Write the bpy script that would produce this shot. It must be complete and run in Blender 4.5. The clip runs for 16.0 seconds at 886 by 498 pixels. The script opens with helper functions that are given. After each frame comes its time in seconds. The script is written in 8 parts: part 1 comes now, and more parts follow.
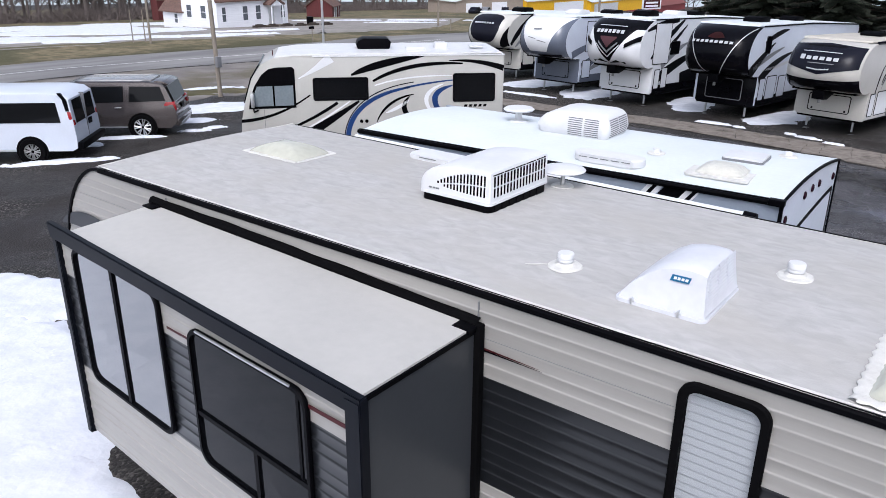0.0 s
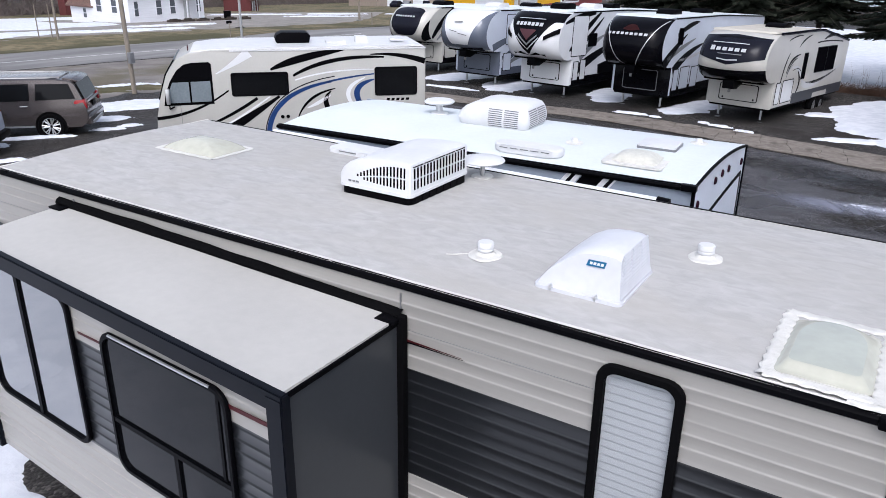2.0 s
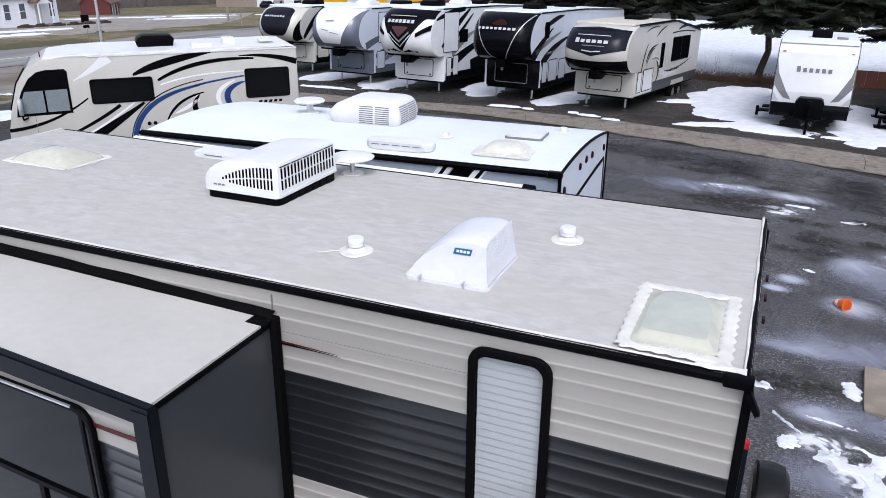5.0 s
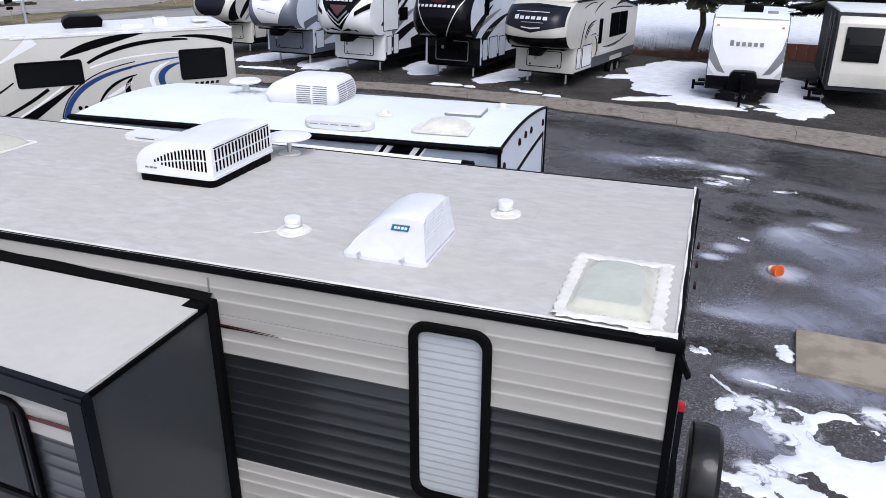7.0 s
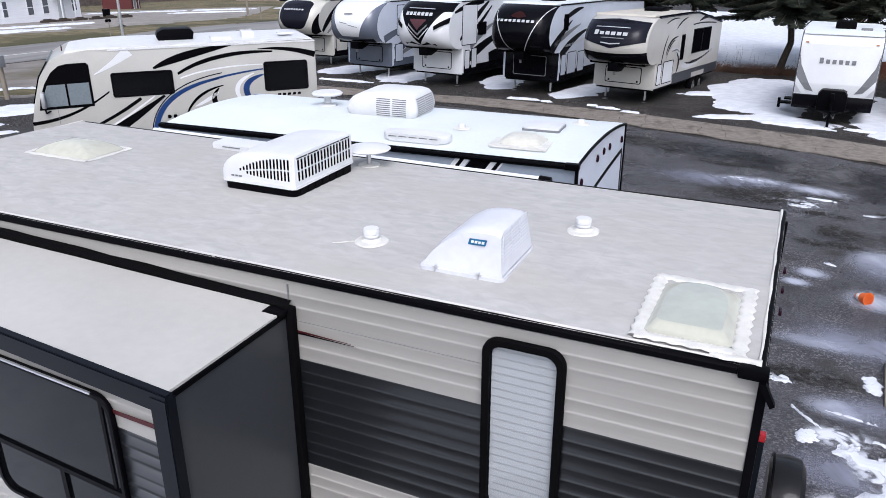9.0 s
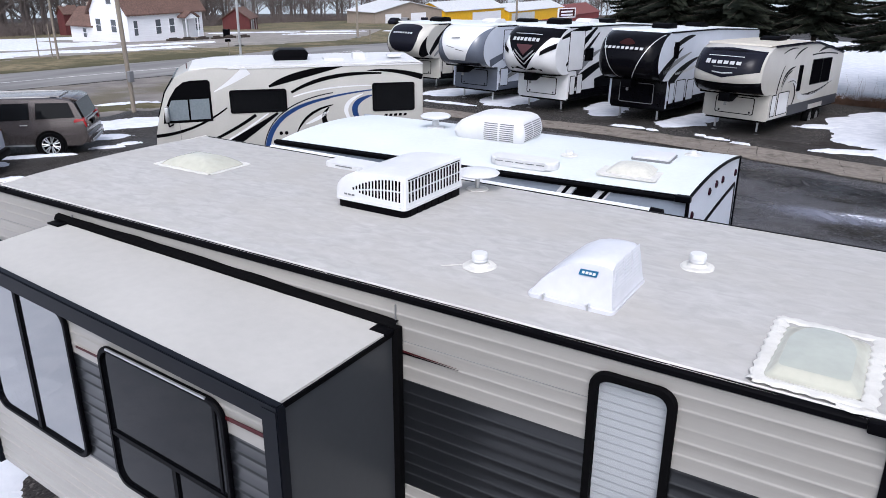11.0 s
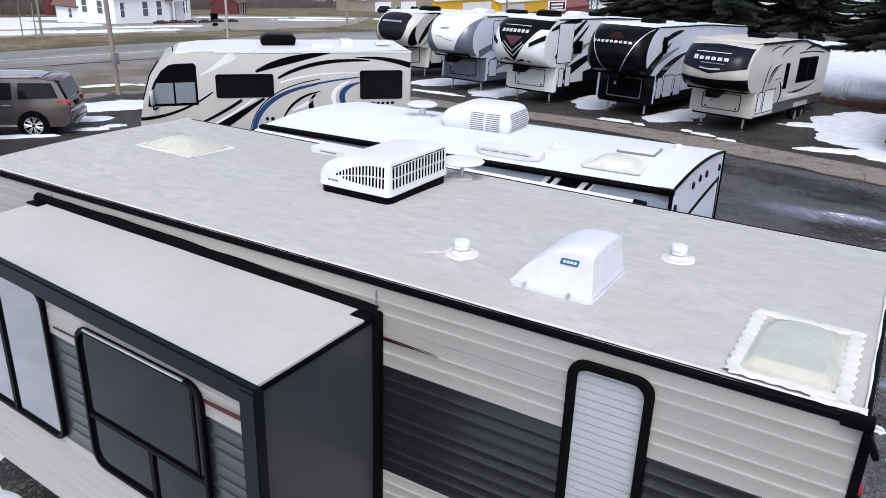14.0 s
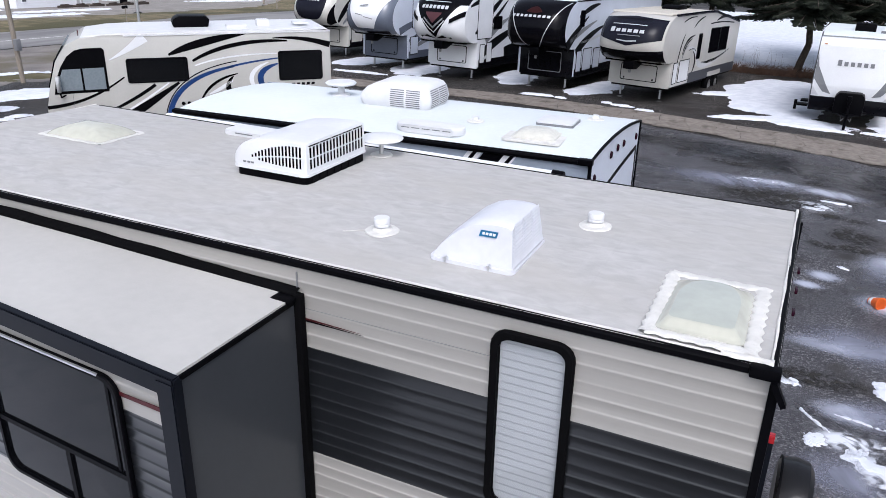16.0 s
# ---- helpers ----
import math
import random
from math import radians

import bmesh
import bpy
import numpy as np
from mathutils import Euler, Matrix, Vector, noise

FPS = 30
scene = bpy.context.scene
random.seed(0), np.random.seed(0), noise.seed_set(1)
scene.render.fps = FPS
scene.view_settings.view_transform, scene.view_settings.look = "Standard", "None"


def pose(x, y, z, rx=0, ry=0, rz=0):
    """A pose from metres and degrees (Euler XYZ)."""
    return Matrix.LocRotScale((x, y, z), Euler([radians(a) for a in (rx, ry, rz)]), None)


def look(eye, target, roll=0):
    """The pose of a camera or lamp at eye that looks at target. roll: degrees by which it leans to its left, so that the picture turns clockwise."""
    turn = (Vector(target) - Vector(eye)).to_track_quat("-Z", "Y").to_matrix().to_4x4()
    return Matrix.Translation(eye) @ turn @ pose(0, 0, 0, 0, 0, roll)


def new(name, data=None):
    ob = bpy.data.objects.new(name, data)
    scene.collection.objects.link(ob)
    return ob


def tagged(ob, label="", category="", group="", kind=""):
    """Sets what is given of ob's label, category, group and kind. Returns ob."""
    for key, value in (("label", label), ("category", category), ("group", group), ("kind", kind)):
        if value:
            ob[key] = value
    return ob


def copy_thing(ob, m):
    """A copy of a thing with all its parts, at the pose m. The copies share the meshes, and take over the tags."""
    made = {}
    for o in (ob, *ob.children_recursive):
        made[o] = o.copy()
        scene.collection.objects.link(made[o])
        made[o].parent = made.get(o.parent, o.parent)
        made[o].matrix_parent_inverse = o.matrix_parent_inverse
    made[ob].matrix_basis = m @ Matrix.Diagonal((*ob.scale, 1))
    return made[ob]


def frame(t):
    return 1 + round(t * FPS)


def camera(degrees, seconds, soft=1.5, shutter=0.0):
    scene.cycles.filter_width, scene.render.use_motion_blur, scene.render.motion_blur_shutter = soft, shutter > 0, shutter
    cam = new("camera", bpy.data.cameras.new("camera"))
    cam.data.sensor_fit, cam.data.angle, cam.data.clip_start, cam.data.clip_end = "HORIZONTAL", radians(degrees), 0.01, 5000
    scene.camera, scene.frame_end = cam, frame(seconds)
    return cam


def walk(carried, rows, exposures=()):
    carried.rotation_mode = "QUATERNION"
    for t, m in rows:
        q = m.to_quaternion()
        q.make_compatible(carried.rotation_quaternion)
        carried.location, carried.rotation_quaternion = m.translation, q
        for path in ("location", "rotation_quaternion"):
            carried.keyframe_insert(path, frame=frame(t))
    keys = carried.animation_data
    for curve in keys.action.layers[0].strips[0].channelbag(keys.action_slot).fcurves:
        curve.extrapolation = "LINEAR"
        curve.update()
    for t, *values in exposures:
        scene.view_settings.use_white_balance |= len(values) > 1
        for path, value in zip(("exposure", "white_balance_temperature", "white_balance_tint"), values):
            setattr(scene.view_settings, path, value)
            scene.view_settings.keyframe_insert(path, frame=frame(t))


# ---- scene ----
cam = camera(60.0, 16.0, soft=0.65)
PATH = [
    (0, (-0.284, -3.511, 4.981), (-1.422, -2.038, 4.25), 0.5),
    (0.5, (-0.275, -3.498, 4.977), (-1.384, -2.004, 4.243), 0.6),
    (1, (-0.264, -3.494, 4.972), (-1.335, -1.974, 4.235), 0.7),
    (1.5, (-0.243, -3.487, 4.971), (-1.266, -1.937, 4.231), 0.6),
    (2, (-0.239, -3.479, 4.964), (-1.223, -1.904, 4.221), 0.8),
    (2.5, (-0.224, -3.478, 4.965), (-1.17, -1.882, 4.218), 0.7),
    (3, (-0.205, -3.481, 4.969), (-1.112, -1.863, 4.221), 0.6),
    (3.5, (-0.18, -3.477, 4.96), (-1.049, -1.833, 4.223), 0.5),
    (4, (-0.155, -3.474, 4.957), (-0.974, -1.805, 4.221), 0.5),
    (4.5, (-0.128, -3.468, 4.953), (-0.898, -1.778, 4.212), 0.5),
    (5, (-0.11, -3.463, 4.953), (-0.838, -1.755, 4.209), 0.4),
    (5.2, (-0.103, -3.461, 4.953), (-0.812, -1.746, 4.208), 0.40),
    (5.7, (-0.084, -3.457, 4.950), (-0.742, -1.728, 4.190), 0.34),
    (6.2, (-0.065, -3.455, 4.942), (-0.677, -1.717, 4.164), 0.29),
    (6.7, (-0.052, -3.455, 4.935), (-0.640, -1.715, 4.144), 0.26),
    (7.3, (-0.049, -3.458, 4.933), (-0.668, -1.727, 4.145), 0.25),
    (7.5, (-0.049, -3.458, 4.933), (-0.696, -1.732, 4.157), 0.2),
    (8, (-0.054, -3.462, 4.936), (-0.744, -1.749, 4.168), 0.1),
    (8.5, (-0.066, -3.467, 4.938), (-0.788, -1.766, 4.173), 0.1),
    (9, (-0.084, -3.471, 4.942), (-0.853, -1.788, 4.182), 0.0),
    (9.5, (-0.109, -3.472, 4.941), (-0.947, -1.818, 4.191), -0.2),
    (9.7, (-0.119, -3.472, 4.941), (-0.988, -1.833, 4.193), -0.25),
    (10.2, (-0.144, -3.480, 4.944), (-1.075, -1.870, 4.209), -0.14),
    (10.7, (-0.166, -3.497, 4.953), (-1.139, -1.904, 4.236), 0.10),
    (11.25, (-0.184, -3.513, 4.963), (-1.191, -1.933, 4.264), 0.37),
    (11.8, (-0.193, -3.517, 4.964), (-1.233, -1.955, 4.273), 0.50),
    (12, (-0.193, -3.517, 4.964), (-1.246, -1.963, 4.273), 0.5),
    (12.5, (-0.196, -3.511, 4.959), (-1.255, -1.964, 4.262), 0.8),
    (13, (-0.186, -3.513, 4.954), (-1.225, -1.954, 4.254), 1.2),
    (13.5, (-0.171, -3.507, 4.944), (-1.167, -1.93, 4.225), 1.7),
    (14, (-0.157, -3.497, 4.935), (-1.112, -1.898, 4.207), 1.8),
    (14.5, (-0.145, -3.492, 4.931), (-1.06, -1.877, 4.187), 1.8),
    (15, (-0.125, -3.482, 4.927), (-1.004, -1.852, 4.171), 1.6),
    (15.5, (-0.11, -3.462, 4.915), (-0.94, -1.81, 4.151), 1.4),
    (16, (-0.098, -3.454, 4.909), (-0.887, -1.787, 4.136), 1.2),
]
walk(cam, [(t, look(e, g, r)) for t, e, g, r in PATH], exposures=[(0, 0.42, 5950, 13), (16, 0.42, 5950, 13)])

# ---- light ----
world = bpy.data.worlds.new("overcast_sky")
scene.world = world
world.use_nodes = True
wn, wl = world.node_tree.nodes, world.node_tree.links
wn.clear()
tc = wn.new("ShaderNodeTexCoord")
sep = wn.new("ShaderNodeSeparateXYZ")
mx = wn.new("ShaderNodeMath")
mx.operation = "MAXIMUM"
mx.inputs[1].default_value = 0.12
com = wn.new("ShaderNodeCombineXYZ")
sky = wn.new("ShaderNodeTexSky")
sky.sky_type, sky.sun_disc = "NISHITA", False
sky.sun_elevation, sky.sun_rotation = radians(48), radians(150)
sky.dust_density, sky.air_density = 4.0, 1.0
hs = wn.new("ShaderNodeHueSaturation")
hs.inputs["Saturation"].default_value = 0.45
bg = wn.new("ShaderNodeBackground")
bg.inputs["Strength"].default_value = 0.15
wo = wn.new("ShaderNodeOutputWorld")
wl.new(tc.outputs["Generated"], sep.inputs[0])
wl.new(sep.outputs["X"], com.inputs["X"])
wl.new(sep.outputs["Y"], com.inputs["Y"])
wl.new(sep.outputs["Z"], mx.inputs[0])
wl.new(mx.outputs[0], com.inputs["Z"])
wl.new(com.outputs[0], sky.inputs["Vector"])
wl.new(sky.outputs["Color"], hs.inputs["Color"])
wl.new(hs.outputs["Color"], bg.inputs["Color"])
wl.new(bg.outputs[0], wo.inputs["Surface"])
sun = new("sun", bpy.data.lights.new("sun", "SUN"))
sun.data.energy, sun.data.angle, sun.data.color = 1.2, radians(25), (1.0, 0.95, 0.91)
sun.matrix_world = look((10, -20, 30), (2, -4, 0))


# ---- helpers ----
def ground_z(x, y):
    r = math.hypot(x + 3, y - 1)
    return -(0.045 * min(24.5, max(0, r - 1.5)) + 0.025 * min(34, max(0, r - 26)) + 0.062 * max(0, r - 60))


MATS = {}


def mat(name, color, rough=0.5, metal=0.0, grain=0.08, scale=20.0, blot=0.06, blot_scale=1.5, bump=0.0,
        bump_scale=60.0, stretch=(1, 1, 1), coat=0.0, alpha_tint=None, piece=0.0):
    """A painted, coated or mineral surface: base colour with fine grain, broad blotches and a fine relief."""
    if name in MATS:
        return MATS[name]
    m = bpy.data.materials.new(name)
    m.use_nodes = True
    n, l = m.node_tree.nodes, m.node_tree.links
    b = n["Principled BSDF"]
    b.inputs["Roughness"].default_value, b.inputs["Metallic"].default_value = rough, metal
    b.inputs["Coat Weight"].default_value = coat
    b.inputs["Coat Roughness"].default_value = 0.08
    b.inputs["Specular IOR Level"].default_value = 0.14 if max(color) < 0.06 else 0.4
    t = n.new("ShaderNodeTexCoord")
    mp = n.new("ShaderNodeMapping")
    mp.inputs["Scale"].default_value = stretch
    l.new(t.outputs["Object"], mp.inputs["Vector"])
    fac = None
    for s, a, det in ((scale, grain, 6.0), (blot_scale, blot, 4.0)):
        nz = n.new("ShaderNodeTexNoise")
        nz.inputs["Scale"].default_value, nz.inputs["Detail"].default_value = s, det
        l.new(mp.outputs[0], nz.inputs["Vector"])
        mr = n.new("ShaderNodeMapRange")
        mr.inputs["From Min"].default_value, mr.inputs["From Max"].default_value = 0.3, 0.7
        mr.inputs["To Min"].default_value, mr.inputs["To Max"].default_value = 1 - a, 1 + a
        l.new(nz.outputs["Fac"], mr.inputs["Value"])
        if fac is None:
            fac = mr.outputs[0]
        else:
            mu = n.new("ShaderNodeMath")
            mu.operation = "MULTIPLY"
            l.new(fac, mu.inputs[0])
            l.new(mr.outputs[0], mu.inputs[1])
            fac = mu.outputs[0]
    if piece:
        oi = n.new("ShaderNodeObjectInfo")
        mr = n.new("ShaderNodeMapRange")
        mr.inputs["To Min"].default_value, mr.inputs["To Max"].default_value = 1 - piece, 1 + piece
        l.new(oi.outputs["Random"], mr.inputs["Value"])
        mu = n.new("ShaderNodeMath")
        mu.operation = "MULTIPLY"
        l.new(fac, mu.inputs[0])
        l.new(mr.outputs[0], mu.inputs[1])
        fac = mu.outputs[0]
    vm = n.new("ShaderNodeVectorMath")
    vm.operation = "SCALE"
    vm.inputs[0].default_value = color[:3]
    l.new(fac, vm.inputs["Scale"])
    l.new(vm.outputs[0], b.inputs["Base Color"])
    if bump:
        nb = n.new("ShaderNodeTexNoise")
        nb.inputs["Scale"].default_value, nb.inputs["Detail"].default_value = bump_scale, 5.0
        l.new(mp.outputs[0], nb.inputs["Vector"])
        bp = n.new("ShaderNodeBump")
        bp.inputs["Strength"].default_value, bp.inputs["Distance"].default_value = bump, 0.02
        l.new(nb.outputs["Fac"], bp.inputs["Height"])
        l.new(bp.outputs[0], b.inputs["Normal"])
    MATS[name] = m
    return m


def mixed(name, ca, cb, scale=2.0, lo=0.4, hi=0.6, rough=(0.8, 0.8), detail=8.0, bump=0.3, bump_scale=30.0, cc=None,
          c_scale=0.4, c_lo=0.5, c_hi=0.6, stretch=(1, 1, 1), distort=0.0, turn=0.0):
    """Two (or three) colours that break into each other by noise, each with its own gloss."""
    m = bpy.data.materials.new(name)
    m.use_nodes = True
    n, l = m.node_tree.nodes, m.node_tree.links
    b = n["Principled BSDF"]
    b.inputs["Specular IOR Level"].default_value = 0.25
    t = n.new("ShaderNodeTexCoord")
    mp = n.new("ShaderNodeMapping")
    mp.inputs["Scale"].default_value, mp.inputs["Rotation"].default_value = stretch, (0, 0, radians(turn))
    l.new(t.outputs["Object"], mp.inputs["Vector"])

    def mask(s, a, c, d):
        nz = n.new("ShaderNodeTexNoise")
        nz.inputs["Scale"].default_value, nz.inputs["Detail"].default_value = s, d
        nz.inputs["Distortion"].default_value = distort
        l.new(mp.outputs[0], nz.inputs["Vector"])
        mr = n.new("ShaderNodeMapRange")
        mr.inputs["From Min"].default_value, mr.inputs["From Max"].default_value = a, c
        l.new(nz.outputs["Fac"], mr.inputs["Value"])
        return mr.outputs[0]

    f = mask(scale, lo, hi, detail)
    mc = n.new("ShaderNodeMix")
    mc.data_type = "RGBA"
    mc.inputs["A"].default_value, mc.inputs["B"].default_value = (*ca, 1), (*cb, 1)
    l.new(f, mc.inputs["Factor"])
    out = mc.outputs["Result"]
    rr = n.new("ShaderNodeMapRange")
    rr.inputs["To Min"].default_value, rr.inputs["To Max"].default_value = rough
    l.new(f, rr.inputs["Value"])
    if cc:
        g = mask(c_scale, c_lo, c_hi, 6.0)
        m2 = n.new("ShaderNodeMix")
        m2.data_type = "RGBA"
        m2.inputs["B"].default_value = (*cc, 1)
        l.new(g, m2.inputs["Factor"])
        l.new(out, m2.inputs["A"])
        out = m2.outputs["Result"]
    l.new(out, b.inputs["Base Color"])
    l.new(rr.outputs[0], b.inputs["Roughness"])
    if bump:
        nb = n.new("ShaderNodeTexNoise")
        nb.inputs["Scale"].default_value, nb.inputs["Detail"].default_value = bump_scale, 6.0
        l.new(mp.outputs[0], nb.inputs["Vector"])
        bp = n.new("ShaderNodeBump")
        bp.inputs["Strength"].default_value, bp.inputs["Distance"].default_value = bump, 0.03
        l.new(nb.outputs["Fac"], bp.inputs["Height"])
        l.new(bp.outputs[0], b.inputs["Normal"])
    MATS[name] = m
    return m


def glass(name, tint=(0.005, 0.0055, 0.0065), rough=0.05):
    m = mat(name, tint, rough, grain=0.02, blot=0.05)
    m.node_tree.nodes["Principled BSDF"].inputs["Specular IOR Level"].default_value = 0.22
    return m


def clear_pane(name):
    m = bpy.data.materials.new(name)
    m.use_nodes = True
    n, l = m.node_tree.nodes, m.node_tree.links
    n.clear()
    o, x, a, g = n.new("ShaderNodeOutputMaterial"), n.new("ShaderNodeMixShader"), n.new("ShaderNodeBsdfTransparent"), n.new("ShaderNodeBsdfGlossy")
    a.inputs["Color"].default_value = (0.9, 0.92, 0.93, 1)
    g.inputs["Roughness"].default_value = 0.03
    x.inputs["Fac"].default_value = 0.06
    l.new(a.outputs[0], x.inputs[1])
    l.new(g.outputs[0], x.inputs[2])
    l.new(x.outputs[0], o.inputs["Surface"])
    MATS[name] = m
    return m


def finish(name, bm, material, smooth=True):
    bmesh.ops.recalc_face_normals(bm, faces=bm.faces)
    me = bpy.data.meshes.new(name)
    bm.to_mesh(me)
    bm.free()
    if material:
        me.materials.append(material)
    if smooth:
        me.polygons.foreach_set("use_smooth", [True] * len(me.polygons))
        me.set_sharp_from_angle(angle=radians(32))
    return me


def part(name, bm, material, parent, label="", smooth=True):
    ob = new(name, finish(name, bm, material, smooth))
    ob.parent = parent
    if label:
        tagged(ob, label)
    return ob


def same(ob, m):
    """Another piece on the same mesh, under the same parent."""
    o = ob.copy()
    scene.collection.objects.link(o)
    o.matrix_basis = m
    return o


def thing(name, m, label, category, group="", kind=""):
    ob = new(name)
    ob.empty_display_size = 0.2
    ob.matrix_world = m
    return tagged(ob, label, category, group, kind)


def single(name, bm, material, m, label, category, group="", kind="", smooth=True):
    ob = new(name, finish(name, bm, material, smooth))
    ob.matrix_world = m
    return tagged(ob, label, category, group, kind)


def box(bm, lo, hi, bev=0.0, seg=2):
    r = bmesh.ops.create_cube(bm, size=1.0)
    vs = r["verts"]
    for v in vs:
        v.co = Vector([lo[i] if v.co[i] < 0 else hi[i] for i in range(3)])
    if bev:
        es = list({e for v in vs for e in v.link_edges})
        bmesh.ops.bevel(bm, geom=es, offset=bev, segments=seg, affect="EDGES", profile=0.6)
    return bm


def B(*boxes, bev=0.0, seg=2):
    bm = bmesh.new()
    for lo, hi in boxes:
        box(bm, lo, hi, bev, seg)
    return bm


AX = {"x": lambda a, p: Vector((a, p[0], p[1])), "y": lambda a, p: Vector((p[0], a, p[1])), "z": lambda a, p: Vector((p[0], p[1], a))}


def prism(pts, axis, a0, a1, bev=0.0, bm=None, seg=2):
    bm = bm or bmesh.new()
    f = AX[axis]
    lo, hi = [bm.verts.new(f(a0, p)) for p in pts], [bm.verts.new(f(a1, p)) for p in pts]
    bm.faces.new(lo)
    bm.faces.new(hi[::-1])
    n = len(pts)
    for i in range(n):
        bm.faces.new((lo[i], hi[i], hi[(i + 1) % n], lo[(i + 1) % n]))
    if bev:
        es = [e for e in bm.edges if all(v in set(lo + hi) for v in e.verts)]
        bmesh.ops.bevel(bm, geom=es, offset=bev, segments=seg, affect="EDGES", profile=0.6)
    return bm


def rrect(x0, z0, x1, z1, r, n=5):
    out = []
    for cx, cz, a in ((x1 - r, z1 - r, 0), (x0 + r, z1 - r, 90), (x0 + r, z0 + r, 180), (x1 - r, z0 + r, 270)):
        for i in range(n + 1):
            t = radians(a + 90 * i / n)
            out.append((cx + r * math.cos(t), cz + r * math.sin(t)))
    return out


def ring(outer, inner, axis, a0, a1, bm=None):
    bm = bm or bmesh.new()
    f, n = AX[axis], len(outer)
    vs = [[bm.verts.new(f(a, p)) for p in loop] for a, loop in ((a0, outer), (a1, outer), (a1, inner), (a0, inner))]
    for k in range(4):
        p, q = vs[k], vs[(k + 1) % 4]
        for i in range(n):
            j = (i + 1) % n
            bm.faces.new((p[i], p[j], q[j], q[i]))
    return bm


def cyl(p0, p1, r0, r1=None, n=16, bm=None, caps=True):
    bm = bm or bmesh.new()
    p0, p1 = Vector(p0), Vector(p1)
    r1 = r0 if r1 is None else r1
    q = (p1 - p0).to_track_quat("Z", "Y")
    rings = []
    for p, r in ((p0, r0), (p1, r1)):
        rings.append([bm.verts.new(p + q @ Vector((r * math.cos(2 * math.pi * i / n), r * math.sin(2 * math.pi * i / n), 0))) for i in range(n)])
    for i in range(n):
        bm.faces.new((rings[0][i], rings[0][(i + 1) % n], rings[1][(i + 1) % n], rings[1][i]))
    if caps:
        bm.faces.new(rings[0][::-1])
        bm.faces.new(rings[1])
    return bm


def lathe(profile, n=24, at=(0, 0, 0), axis="z", bm=None, caps=True):
    bm = bm or bmesh.new()
    at = Vector(at)
    rows = []
    for r, h in profile:
        row = []
        for i in range(n):
            a = 2 * math.pi * i / n
            c, s = r * math.cos(a), r * math.sin(a)
            row.append(bm.verts.new(at + (Vector((c, s, h)) if axis == "z" else Vector((c, h, s)) if axis == "y" else Vector((h, c, s)))))
        rows.append(row)
    for a, b in zip(rows, rows[1:]):
        for i in range(n):
            bm.faces.new((a[i], a[(i + 1) % n], b[(i + 1) % n], b[i]))
    if caps:
        bm.faces.new(rows[0][::-1])
        bm.faces.new(rows[-1])
    return bm


def tube(pts, r, n=6, bm=None):
    bm = bm or bmesh.new()
    for a, b in zip(pts, pts[1:]):
        cyl(a, b, r, r, n, bm)
    return bm


def swoosh(p0, p1, p2, w, put, n=16, thick=0.004):
    """A tapered stripe along a bent line; put((s, z), d) lays a flat point d metres proud of its wall. w: widths at start, middle, end."""
    bm = bmesh.new()
    rows = []
    for i in range(n + 1):
        t = i / n
        x = (1 - t) ** 2 * p0[0] + 2 * t * (1 - t) * p1[0] + t * t * p2[0]
        z = (1 - t) ** 2 * p0[1] + 2 * t * (1 - t) * p1[1] + t * t * p2[1]
        dx = 2 * (1 - t) * (p1[0] - p0[0]) + 2 * t * (p2[0] - p1[0])
        dz = 2 * (1 - t) * (p1[1] - p0[1]) + 2 * t * (p2[1] - p1[1])
        k = math.hypot(dx, dz) or 1
        h = 0.5 * ((1 - t) ** 2 * w[0] + 2 * t * (1 - t) * w[1] + t * t * w[2]) + 0.002
        a, b = (x - dz / k * h, z + dx / k * h), (x + dz / k * h, z - dx / k * h)
        rows.append([bm.verts.new(put(p, d)) for p, d in ((a, 0.0), (a, thick), (b, thick), (b, 0.0))])
    for r, q in zip(rows, rows[1:]):
        for k in range(3):
            bm.faces.new((r[k], q[k], q[k + 1], r[k + 1]))
    bm.faces.new(rows[0])
    bm.faces.new(rows[-1][::-1])
    return bm


def plate(pts, put, d0=0.0, d1=0.004, bm=None):
    """A flat plate of the outline pts on a wall."""
    bm = bm or bmesh.new()
    lo, hi = [bm.verts.new(put(p, d0)) for p in pts], [bm.verts.new(put(p, d1)) for p in pts]
    bm.faces.new(hi)
    n = len(pts)
    for i in range(n):
        bm.faces.new((lo[i], lo[(i + 1) % n], hi[(i + 1) % n], hi[i]))
    return bm


